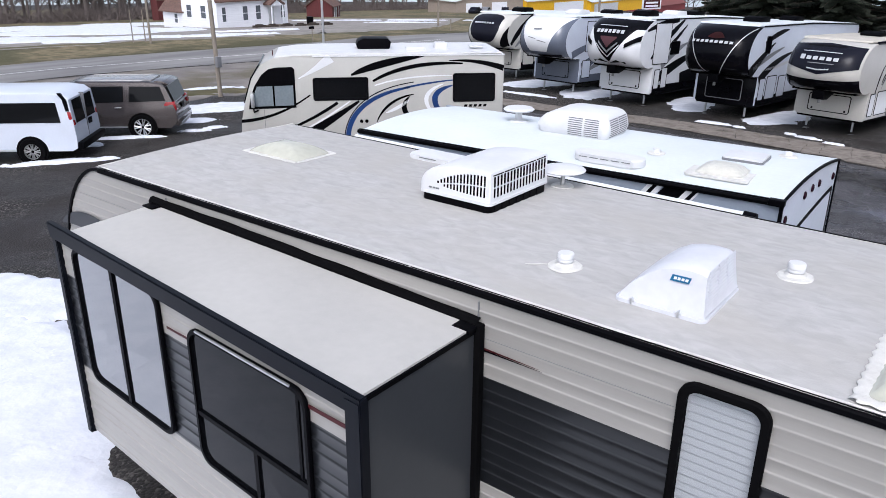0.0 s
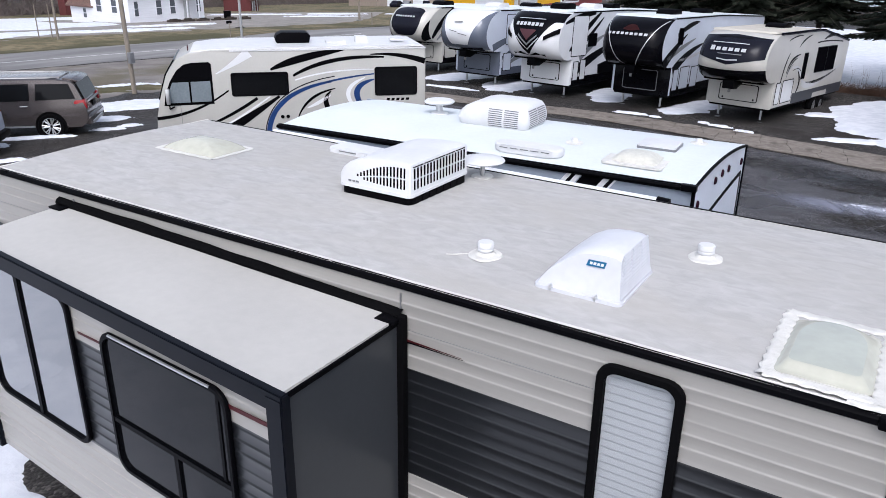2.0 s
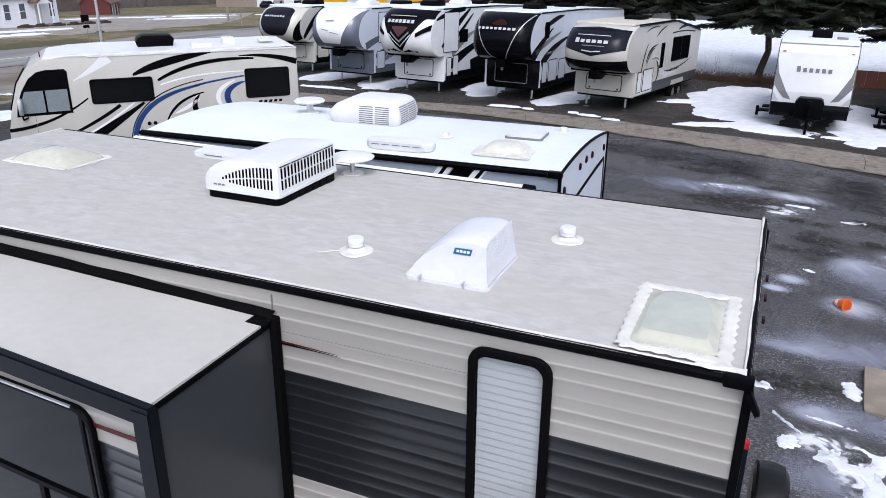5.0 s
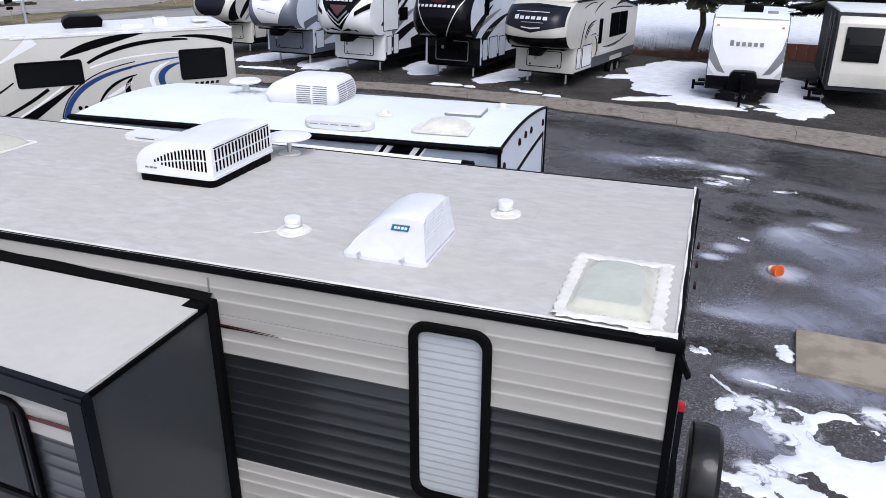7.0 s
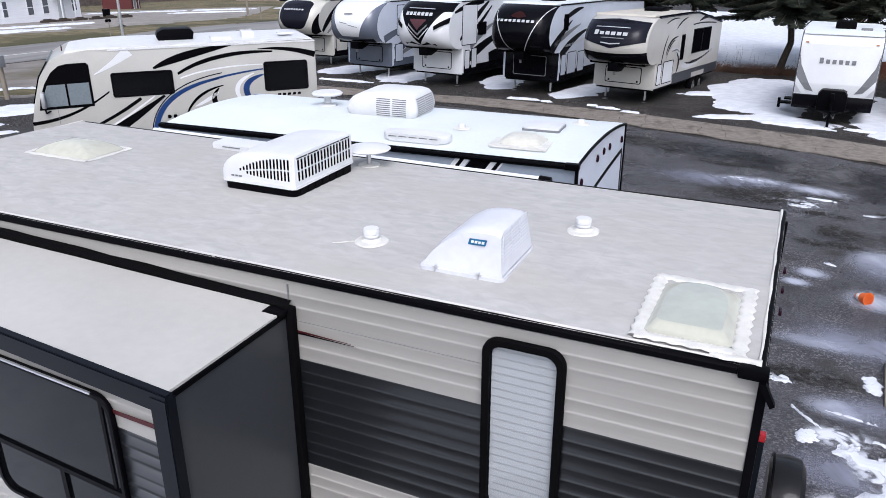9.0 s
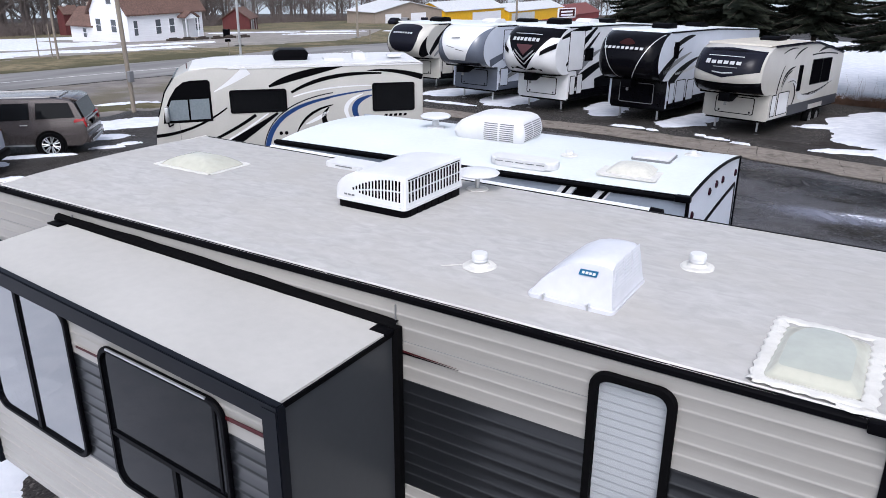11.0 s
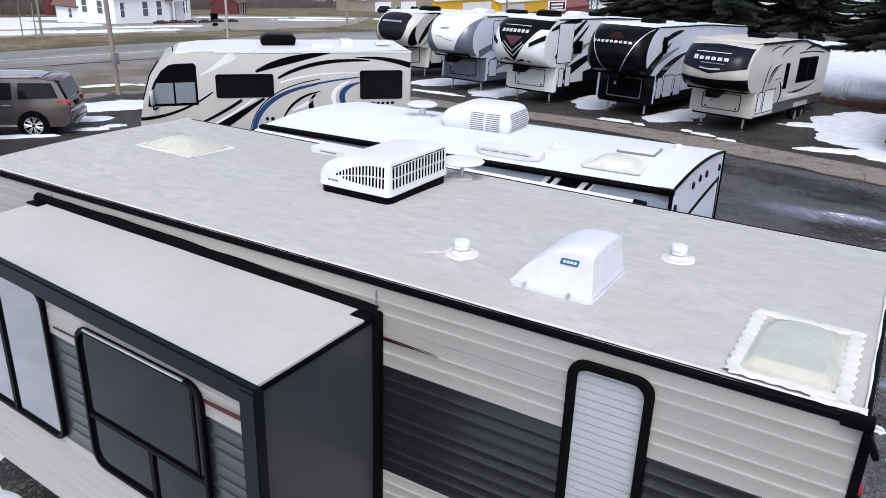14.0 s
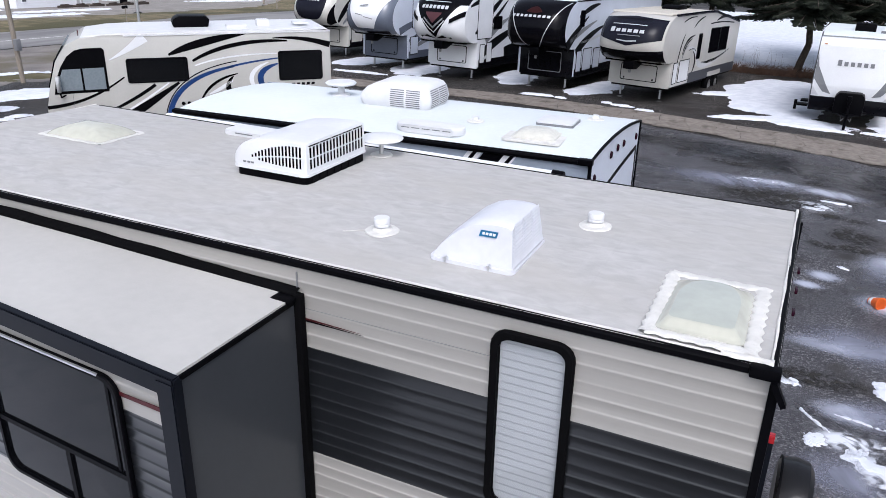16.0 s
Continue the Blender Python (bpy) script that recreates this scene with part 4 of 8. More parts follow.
part("siding", siding(SB, 1.62, SX0 - 0.14, SX1, -SD1 - 0.004, False, tap), SIDING, slide, "light grey lower face")
part("siding", siding(1.62, 2.47, SX0 - 0.14, SX1, -SD1 - 0.004, False, tap), DARKSIDE, slide, "graphite band of the slide-out face")
part("siding", siding(2.47, 2.74, SX0 - 0.14, SX1, -SD1 - 0.004, False, tap), SIDING, slide, "light grey slide-out face")
part("decal", plate([(-4.66, 2.545), (SX1 - 0.1, 2.595), (SX1 - 0.1, 2.568), (-4.66, 2.53)], lambda p, d: FY(p, d + 0.014)), REDD, slide, "dark red pinstripe")


def fascia(x0, x1, z0, z1, d0, d1):
    bm = bmesh.new()
    lo = [bm.verts.new(FY((x, z), d)) for d in (d0, d1) for x, z in ((x0, z0), (x1, z0), (x1, z1), (x0, z1))]
    for q in ((0, 1, 2, 3), (4, 5, 6, 7), (0, 1, 5, 4), (1, 2, 6, 5), (2, 3, 7, 6), (3, 0, 4, 7)):
        bm.faces.new([lo[i] for i in q])
    bmesh.ops.bevel(bm, geom=bm.edges[:], offset=0.006, segments=2, affect="EDGES")
    return bm


bm = bmesh.new()
va = [bm.verts.new(FY((x, z), d)) for d in (-0.005, 0.05) for x, z in ((SX0 - 0.21, ST0 - 0.12), (SX1 + 0.034, ST1 - 0.115), (SX1 + 0.034, ST1 + 0.008), (SX0 - 0.25, ST0 + 0.01))]
for q in ((0, 1, 2, 3), (4, 5, 6, 7), (0, 1, 5, 4), (1, 2, 6, 5), (2, 3, 7, 6), (3, 0, 4, 7)):
    bm.faces.new([va[i] for i in q])
bmesh.ops.bevel(bm, geom=bm.edges[:], offset=0.008, segments=2, affect="EDGES")
part("fascia", bm, FASCIA, slide, "charcoal top fascia board")
part("fascia", fascia(SX0 - 0.19, SX0 - 0.12, SB - 0.02, ST0 - 0.04, -0.02, 0.045), FASCIA, slide, "charcoal upright fascia")
part("fascia", fascia(SX1 - 0.09, SX1 + 0.03, SB - 0.02, ST1 - 0.02, -0.02, 0.055), FASCIA, slide, "charcoal upright fascia")
part("fascia", prism([(SX1 - 0.02, 0.0), (SX1 + 0.012, 0.0), (SX1 + 0.012, -SD1), (SX1 - 0.02, -SD1)], "z", ST1 - 0.045, ST1 - 0.012, 0.005), BLACK, slide, "black edge bead")
part("rubber_seal", B(((SX1 - 0.03, -0.07, SB), (SX1 + 0.045, -0.012, 2.838)), bev=0.012), RUBBER, slide, "black rubber seal flange")
bm = bmesh.new()
g = []
for i in range(41):
    t = i / 40
    x = SX0 - 0.06 + (SX1 - SX0 + 0.07) * t
    z = ST0 + (ST1 - ST0) * t + 0.03 + 0.012 * math.sin(math.pi * t * 1.3) + 0.008 * noise.noise((x * 3, 0, 0))
    g.append([bm.verts.new((x, y, z + dz)) for y, dz in ((-0.008, 0.02), (-0.035, 0.012), (-0.055, -0.015), (-0.05, -0.05), (0.0, -0.07))])
for a, b in zip(g, g[1:]):
    for k in range(4):
        bm.faces.new((a[k], b[k], b[k + 1], a[k + 1]))
part("rubber_seal", bm, RUBBER, slide, "sagging black rubber wiper seal")
part("seal_corner", B(((SX1 - 0.12, -0.15, ST1 - 0.02), (SX1 + 0.02, -0.03, ST1 + 0.006)), bev=0.008), BLACK, slide, "folded black corner flap")
part("seal_corner", B(((SX0 - 0.03, -0.14, ST0 - 0.005), (SX0 + 0.12, -0.02, ST0 + 0.012)), bev=0.008), BLACK, slide)
SHADYGLASS = glass("shady_window_glass", (0.004, 0.0045, 0.0055), 0.04)
SHADYGLASS.node_tree.nodes["Principled BSDF"].inputs["Specular IOR Level"].default_value = 0.12
for x0, x1, z1 in ((-6.02, -4.72, 2.79), (-4.37, -3.13, 2.665)):
    far_one = x0 < -5
    FW = lambda p, d: FY((p[0], p[1]), d + 0.012)
    sw = window(slide, FW, x0, 1.6, x1, z1, 0.12, 0.03, BLACK, MIRRORED if far_one else SHADYGLASS, "wide rounded window with reflecting dark glass", 0.03, "window")
    if far_one:
        part("mullion", plate([(x0 + 0.62, 1.63), (x0 + 0.665, 1.63), (x0 + 0.665, z1 - 0.03), (x0 + 0.62, z1 - 0.03)], FW, 0.004, 0.024), BLACK, sw)
    else:
        part("mullion", plate([(x0 + 0.03, 1.99), (x1 - 0.03, 1.99), (x1 - 0.03, 2.025), (x0 + 0.03, 2.025)], FW, 0.004, 0.024), BLACK, sw)
        part("mullion", plate([(-3.71, 1.63), (-3.67, 1.63), (-3.67, 1.99), (-3.71, 1.99)], FW, 0.004, 0.024), BLACK, sw)
        part("sash", plate([(x1 - 0.11, 2.03), (x1 - 0.085, 2.03), (x1 - 0.085, z1 - 0.06), (x1 - 0.11, z1 - 0.06)], FW, 0.004, 0.016), BLACK, sw)
        # metal strip stands in for a pale reflection along the window's top
        part("bright_edge", plate([(x0 + 0.12, z1 - 0.012), (x1 - 0.14, z1 - 0.012), (x1 - 0.14, z1), (x0 + 0.12, z1)], FW, 0.02, 0.034), ALU, sw, "thin bright strip put in as a reflection along the top")


# roof fittings of the near trailer
def air_conditioner(parent, x0, x1, y0, y1, z, h, shroud_m, base_m, name="air_conditioner"):
    """A rooftop unit: a moulded shroud with a curved nose and slotted grilles, over a dark base pan."""
    L, zb, yc, hw = x1 - x0, z + 0.08, (y0 + y1) / 2, (y1 - y0) / 2
    prof = ((0.004, 0.0), (0.0, 0.06), (0.0, 0.28), (0.008, 0.37), (0.03, 0.49), (0.07, 0.62), (0.13, 0.74), (0.22, 0.85), (0.34, 0.925), (0.5, 0.975), (0.7, 1.0),
            (0.9, 1.0), (0.965, 0.985), (0.99, 0.965), (1.0, 0.92), (1.004, 0.06), (1.01, 0.0))
    cross = ((-1.0, 0.07), (-0.992, 0.035), (-0.97, 0.014), (-0.93, 0.002), (-0.8, -0.004), (-0.45, -0.013), (0.0, -0.018), (0.45, -0.013), (0.8, -0.004), (0.93, 0.002), (0.97, 0.014), (0.992, 0.035), (1.0, 0.07))
    bm = bmesh.new()
    rows = []
    for u, k in prof:
        row = []
        for s, d in cross:
            e = min(1.0, k / 0.5)
            row.append(bm.verts.new((x0 + L * u + (0.03 * (abs(s) > 0.985) if u < 0.3 else -0.012 * (abs(s) > 0.99) if u > 0.95 else 0), yc + s * (hw - 0.008 * k), zb + h * max(0.0, k - d * e))))
        rows.append([bm.verts.new((row[0].co.x, y0, zb))] + row + [bm.verts.new((row[-1].co.x, y1, zb))])
    for a, b in zip(rows, rows[1:]):
        for i in range(len(a) - 1):
            bm.faces.new((a[i], b[i], b[i + 1], a[i + 1]))
    bmesh.ops.dissolve_degenerate(bm, dist=1e-5, edges=bm.edges)
    ac = part(name, bm, shroud_m, parent, "white moulded rooftop air conditioner with slotted grilles")
    part("base_pan", prism(rrect(x0 + 0.008, y0 + 0.006, x1 + 0.002, y1 - 0.006, 0.05), "z", z - 0.02, zb + 0.012, 0.008), base_m, ac, "black base pan")
    part("lip", prism(rrect(x0 - 0.004, y0 - 0.005, x1 + 0.012, y1 + 0.005, 0.03), "z", zb - 0.006, zb + 0.014, 0.006), shroud_m, ac, "rounded lower lip of the shroud")
    for i in range(7):
        ya = y0 + 0.07 + i * (y1 - y0 - 0.14) / 7
        part("pan_rib", B(((x1 - 0.004, ya, z), (x1 + 0.007, ya + 0.075, zb - 0.014)), bev=0.003, seg=1), base_m, ac)
    # end grille: two rows of upright slots under a row of narrow slits
    px = lambda p, d: Vector((x1 + 0.0035 + d, p[0], p[1]))
    n, ya, yb = 17, y0 + 0.045, y1 - 0.04
    step = (yb - ya) / n
    for k0, k1 in ((0.19, 0.475), (0.525, 0.835)):
        sl = part("slot", plate([(-step * 0.21, zb + k0 * h), (step * 0.21, zb + k0 * h), (step * 0.21, zb + k1 * h), (-step * 0.21, zb + k1 * h)], px, -0.004, 0.001), RUBBER, ac, smooth=False)
        sl.location = (0, ya + step / 2, 0)
        for i in range(1, n):
            same(sl, pose(0, ya + step * (i + 0.5), 0))
    for i in range(5):
        a = ya + (yb - ya) * i / 5
        part("slit", plate([(a + 0.004, zb + 0.872 * h), (a + (yb - ya) / 5 - 0.012, zb + 0.872 * h), (a + (yb - ya) / 5 - 0.012, zb + 0.9 * h), (a + 0.004, zb + 0.9 * h)], px, -0.006, 0.001), RUBBER, ac, smooth=False)
    # side slots under an arch that comes down towards the nose
    n = 15
    for sy, sgn in ((y0, -1), (y1, 1)):
        py = lambda p, d: Vector((p[0], sy - sgn * 0.0075 * (p[1] - zb) / h + sgn * d, p[1]))
        for i in range(n):
            f = i / (n - 1)
            xc, w = x0 + L * (0.27 + 0.66 * f), L * 0.0115
            top = 0.43 + 0.44 * (1 - (1 - f) ** 2.2)
            mid = 0.33 + 0.21 * (1 - (1 - f) ** 1.8)
            for a, b in ((0.22 + 0.1 * (1 - f) ** 3, mid - 0.02), (mid + 0.025, top)):
                if b - a < 0.05:
                    continue
                part("slot", plate([(xc - w, zb + a * h), (xc + w, zb + a * h), (xc + w, zb + b * h), (xc - w, zb + b * h)], py, -0.004, 0.0015), RUBBER, ac, smooth=False)
    return ac


ac = air_conditioner(tt, -4.095, -3.415, 1.11, 1.975, roof_z(1.5) - 0.012, 0.258, PLASTIC, BLACK)
for x in (-4.0, -3.96, -3.925):
    part("name_bar", B(((x, 1.104, 3.188), (x + 0.026, 1.1085, 3.201))), GREYD, ac, "small grey nameplate bar")


def dome(parent, x0, y0, x1, y1, z, h, m, name, label, flat=0.7):
    bm = bmesh.new()
    cx, cy, n = (x0 + x1) / 2, (y0 + y1) / 2, 40
    rows = []
    steps = ((1.0, 0.0), (0.99, 0.012), (0.94, 0.014), (0.9, 0.3 * h), (0.82, 0.6 * h), (flat, 0.9 * h), (flat * 0.8, h), (0.001, h * 1.02))
    for k, (s, hh) in enumerate(steps):
        row = []
        for i in range(n):
            a = 2 * math.pi * (i + 0.5) / n
            c, sn = math.cos(a), math.sin(a)
            e = 0.28 if k < 3 else 0.42
            px, py = math.copysign(abs(c) ** e, c), math.copysign(abs(sn) ** e, sn)
            row.append(bm.verts.new((cx + px * s * (x1 - x0) / 2, cy + py * s * (y1 - y0) / 2, z + hh)))
        rows.append(row)
    for a, b in zip(rows, rows[1:]):
        for i in range(n):
            bm.faces.new((a[i], a[(i + 1) % n], b[(i + 1) % n], b[i]))
    return part(name, bm, m, parent, label)


def rounded(x0, y0, x1, y1, near, far, n=6, deep=1.0):
    """A rectangle in plan with one corner radius on its near side and another, deep times as long in y, on its far side."""
    out = []
    for cx, cy, a, r, q in ((x1 - far, y1 - far * deep, 0, far, deep), (x0 + far, y1 - far * deep, 90, far, deep), (x0 + near, y0 + near, 180, near, 1), (x1 - near, y0 + near, 270, near, 1)):
        out += [(cx + r * math.cos(radians(a + 90 * i / n)), cy + q * r * math.sin(radians(a + 90 * i / n))) for i in range(n + 1)]
    return out


def loft(sections, cap=True):
    """A skin over outlines in plan, each at its height."""
    bm = bmesh.new()
    rows = [[bm.verts.new((x, y, z)) for x, y in pts] for pts, z in sections]
    for a, b in zip(rows, rows[1:]):
        for i in range(len(a)):
            bm.faces.new((a[i], a[(i + 1) % len(a)], b[(i + 1) % len(b)], b[i]))
    if cap:
        bm.faces.new(rows[-1])
    return bm


def between(a, b, t):
    return [(p[0] + (q[0] - p[0]) * t, p[1] + (q[1] - p[1]) * t) for p, q in zip(a, b)]


zs = roof_z(0.4)
low, high = rounded(-0.595, 0.1, -0.165, 0.765, 0.04, 0.05, 8), rounded(-0.545, 0.175, -0.225, 0.715, 0.03, 0.135, 8, 1.9)
rs = part("skylight", loft([(low, zs + 0.001), (low, zs + 0.008), (between(low, high, 0.25), zs + 0.013), (between(low, high, 0.42), zs + 0.02), (between(low, high, 0.72), zs + 0.04), (between(low, high, 0.9), zs + 0.047), (high, zs + 0.05)]),
          YELLOWED, tt, "yellowed acrylic roof skylight dome")
mid = (-0.38, 0.44)
inner = [(mid[0] + (p[0] - mid[0]) * 0.9, mid[1] + (p[1] - mid[1]) * 0.93) for p in high]
part("dome_top", loft([(high, zs + 0.0505), (inner, zs + 0.0525), (between(inner, [mid] * len(inner), 0.5), zs + 0.054)]), MILKY, rs, "milky flat dome top")
for k, (a, b) in enumerate((((-0.63, 0.075), (-0.12, 0.075)), ((-0.13, 0.04), (-0.13, 0.83)), ((-0.12, 0.81), (-0.63, 0.81)), ((-0.62, 0.82), (-0.62, 0.05)))):
    part("sealant", wavy_bead((*a, max(zs - 0.004, roof_z(a[1])) + 0.002), (*b, max(zs - 0.004, roof_z(b[1])) + 0.002), 0.078, 0.009, 0.0065, 80, 11 + k), SEAL, rs, "scalloped white sealant")
zs = roof_z(1.45)
low = rounded(-6.4, 1.215, -5.7, 1.665, 0.05, 0.05)
mid = (-6.05, 1.44)
fs = part("skylight", loft([(low, zs), (low, zs + 0.006)] + [(between(low, [mid] * len(low), 1 - k), zs + 0.012 + 0.095 * (1 - k ** 2.2)) for k in (0.93, 0.86, 0.76, 0.64, 0.5, 0.34, 0.17, 0.05)]),
          YELLOWED, tt, "yellowed domed roof skylight")
for k, (a, b) in enumerate((((-6.43, 1.19), (-5.67, 1.19)), ((-5.67, 1.19), (-5.67, 1.69)), ((-5.67, 1.69), (-6.43, 1.69)), ((-6.43, 1.69), (-6.43, 1.19)))):
    part("sealant", wavy_bead((*a, roof_z(a[1]) + 0.003), (*b, roof_z(b[1]) + 0.003), 0.05, 0.007, 0.006, 40, 20 + k), SEAL, fs)


def pipe_vent(x, y, seed):
    z = roof_z(y)
    bm = bmesh.new()
    n = 28
    rows = []
    for s, h in ((1.0, 0.0), (0.93, 0.008), (0.6, 0.012), (0.42, 0.03)):
        rows.append([bm.verts.new((x + s * 0.115 * (1 + 0.14 * noise.noise((math.cos(2 * math.pi * i / n) * 1.5, math.sin(2 * math.pi * i / n) * 1.5, seed))) * math.cos(2 * math.pi * i / n),
                                   y + s * 0.115 * (1 + 0.14 * noise.noise((math.cos(2 * math.pi * i / n) * 1.5, math.sin(2 * math.pi * i / n) * 1.5, seed))) * math.sin(2 * math.pi * i / n), z + h)) for i in range(n)])
    for a, b in zip(rows, rows[1:]):
        for i in range(n):
            bm.faces.new((a[i], a[(i + 1) % n], b[(i + 1) % n], b[i]))
    v = part("pipe_vent", bm, SEAL, tt, "white plumbing vent in a pad of sealant")
    part("pipe", cyl((x, y, z + 0.01), (x, y, z + 0.045), 0.045, 0.045, 24), PLASTIC, v)
    part("cap", lathe([(0.044, 0.036), (0.053, 0.038), (0.053, 0.05), (0.05, 0.053), (0.05, 0.058), (0.054, 0.061), (0.054, 0.084), (0.049, 0.093), (0.02, 0.096)], 28, (x, y, z)), PLASTIC, v, "round white vent cap")
    return v


v = pipe_vent(-2.46, 0.6, 3)
part("sealant", wavy_bead((-2.68, 0.47, roof_z(0.5) + 0.002), (-2.54, 0.57, roof_z(0.55) + 0.002), 0.012, 0.004, 0.004, 60, 9), SEAL, v)
pipe_vent(-1.24, 1.34, 8)
# antenna disc
z = roof_z(2.2)
an = part("antenna", lathe([(0.012, 0.13), (0.1, 0.128), (0.185, 0.142), (0.195, 0.152), (0.18, 0.163), (0.1, 0.176), (0.02, 0.18)], 36, (-3.39, 2.2, z)), PLASTIC, tt, "white disc antenna on a short mast")
part("mast", cyl((-3.39, 2.2, z), (-3.39, 2.2, z + 0.135), 0.022, 0.02, 16), ALU, an)
part("foot", lathe([(0.1, 0.0), (0.095, 0.01), (0.05, 0.015), (0.02, 0.016)], 24, (-3.39, 2.2, z)), SEAL, an)
fv = part("fridge_vent", prism(rrect(-5.05, 2.08, -4.5, 2.34, 0.05), "z", roof_z(2.2), roof_z(2.2) + 0.05, 0.018, seg=3), PLASTIC, tt, "flat white refrigerator vent")
part("decal", B(((-4.9, 2.074, 3.085), (-4.7, 2.079, 3.095))), GREYD, fv)


def vent_cover(x0, y0, x1, y1, z, h):
    """A moulded hood: long curved back, sloped sides, louvred end."""
    bm = bmesh.new()
    prof = ((0.0, 0.02), (0.02, 0.11), (0.07, 0.27), (0.16, 0.48), (0.3, 0.73), (0.44, 0.89), (0.58, 0.97), (0.74, 1.0), (0.88, 0.985), (0.94, 0.93), (0.985, 0.1), (1.0, 0.02))
    yc, hw = (y0 + y1) / 2, (y1 - y0) / 2
    rows = []
    for u, k in prof:
        x = x0 + (x1 - x0) * u
        row = []
        for j in range(17):
            s = -1 + 2 * j / 16
            side = 1 - 0.16 * k
            zz = z + 0.02 + (h - 0.02) * k * (1 - 0.05 * abs(s) ** 3 - 0.07 * abs(s) ** 14)
            row.append(bm.verts.new((x, yc + s * hw * side, zz)))
        base_l, base_r = bm.verts.new((x, yc - hw, z + 0.015)), bm.verts.new((x, yc + hw, z + 0.015))
        rows.append([base_l] + row + [base_r])
    for a, b in zip(rows, rows[1:]):
        for i in range(len(a) - 1):
            bm.faces.new((a[i], b[i], b[i + 1], a[i + 1]))
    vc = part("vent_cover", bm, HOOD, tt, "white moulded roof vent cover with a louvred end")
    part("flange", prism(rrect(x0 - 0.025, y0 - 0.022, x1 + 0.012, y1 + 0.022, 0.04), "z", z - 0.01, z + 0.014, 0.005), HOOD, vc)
    n, cols = 11, 3
    for c in range(cols):
        for i in range(n):
            k = 0.12 + 0.78 * i / (n - 1)
            hwk = hw * (1 - 0.16 * k) * 0.9
            ya, yb = yc - hwk + 2 * hwk * c / cols + 0.008, yc - hwk + 2 * hwk * (c + 1) / cols - 0.008
            x = x1 - (x1 - x0) * (0.012 + 0.035 * k)
            zz = z + 0.02 + (h - 0.02) * k
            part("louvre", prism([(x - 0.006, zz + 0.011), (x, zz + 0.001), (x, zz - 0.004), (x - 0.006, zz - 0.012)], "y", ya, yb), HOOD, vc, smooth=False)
    for u in (0.17, 0.72):
        x = x0 + (x1 - x0) * u
        part("clip", B(((x - 0.006, y0 - 0.03, z - 0.004), (x + 0.006, y0 - 0.004, z + 0.032)), ((x - 0.02, y0 - 0.027, z + 0.014), (x + 0.02, y0 - 0.018, z + 0.021)), bev=0.002), ALU, vc, "small metal clip")
    return vc


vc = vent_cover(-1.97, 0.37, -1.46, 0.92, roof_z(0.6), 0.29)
zc = roof_z(0.6)
lab = lambda p, d: Vector((p[0], 0.37 + 0.044 * (p[1] - zc - 0.02) / 0.27 - d - 0.001, p[1]))
lb = part("label", plate([(-1.69, zc + 0.185), (-1.58, zc + 0.187), (-1.57, zc + 0.223), (-1.68, zc + 0.221)], lab, 0, 0.003), mat("blue_label", (0.005, 0.11, 0.24), 0.4), vc, "blue label")
for i in range(4):
    part("label_bar", plate([(-1.67 + i * 0.022, zc + 0.197), (-1.654 + i * 0.022, zc + 0.197), (-1.651 + i * 0.022, zc + 0.212), (-1.667 + i * 0.022, zc + 0.212)], lab, 0.003, 0.005), WHITE, lb)

# awning along the far side, rear lamps, spare wheel
aw = part("awning", cyl((-6.25, 2.6, 2.98), (-1.95, 2.6, 2.98), 0.045, 0.045, 16), mat("white_awning_cloth", (0.7, 0.71, 0.73), 0.6), tt, "white rolled awning along the far wall")
part("end_cap", cyl((-1.95, 2.6, 2.98), (-1.85, 2.6, 2.98), 0.055, 0.05, 16), BLACK, aw)
part("arm", B(((-1.9, 2.46, 2.2), (-1.85, 2.56, 2.96)), ((-1.72, 2.5, 2.93), (-1.5, 2.58, 3.0)), bev=0.01), BLACK, aw, "black awning arm")
for y in (0.9, 1.22, 1.54):
    part("marker_lamp", B(((0.03, y - 0.035, 2.93), (0.048, y + 0.035, 2.955)), bev=0.006), SMOKED, tt, "small red marker lamp")
part("bumper", B(((0.02, 0.1, 0.45), (0.14, 2.34, 0.56)), bev=0.01), BLACK, tt, "black steel rear bumper")
rk = part("rack_post", B(((0.05, 0.95, 0.5), (0.09, 0.99, 2.02)), bev=0.006), FASCIA, tt, "upright slate bar with a red cap")
part("cap", B(((0.047, 0.945, 2.02), (0.093, 0.995, 2.075)), bev=0.006), REDLENS, rk, "red end cap")
sp = part("spare_wheel", lathe([(0.05, -0.1), (0.3, -0.11), (0.345, -0.08), (0.36, 0.0), (0.345, 0.08), (0.3, 0.11), (0.05, 0.1)], 36, (0.26, 1.08, 1.46), "x"), mat("black_vinyl_cover", (0.01, 0.01, 0.011), 0.3, coat=0.2, bump=0.2, bump_scale=12), tt, "spare wheel in a black vinyl cover")
part("piping", ring([(1.08 + 0.35 * math.cos(2 * math.pi * i / 36), 1.46 + 0.35 * math.sin(2 * math.pi * i / 36)) for i in range(36)], [(1.08 + 0.335 * math.cos(2 * math.pi * i / 36), 1.46 + 0.335 * math.sin(2 * math.pi * i / 36)) for i in range(36)], "x", 0.165, 0.18), BLACK, sp)
for x in (-3.4, -4.3):
    for y, o in ((0.15, -1), (2.3, 1)):
        wheel(tt, (x, y, 0.33 + ground_z(x, 1.2)), "y", 0.33, 0.2, RUBBER, PLASTIC, 5, o)


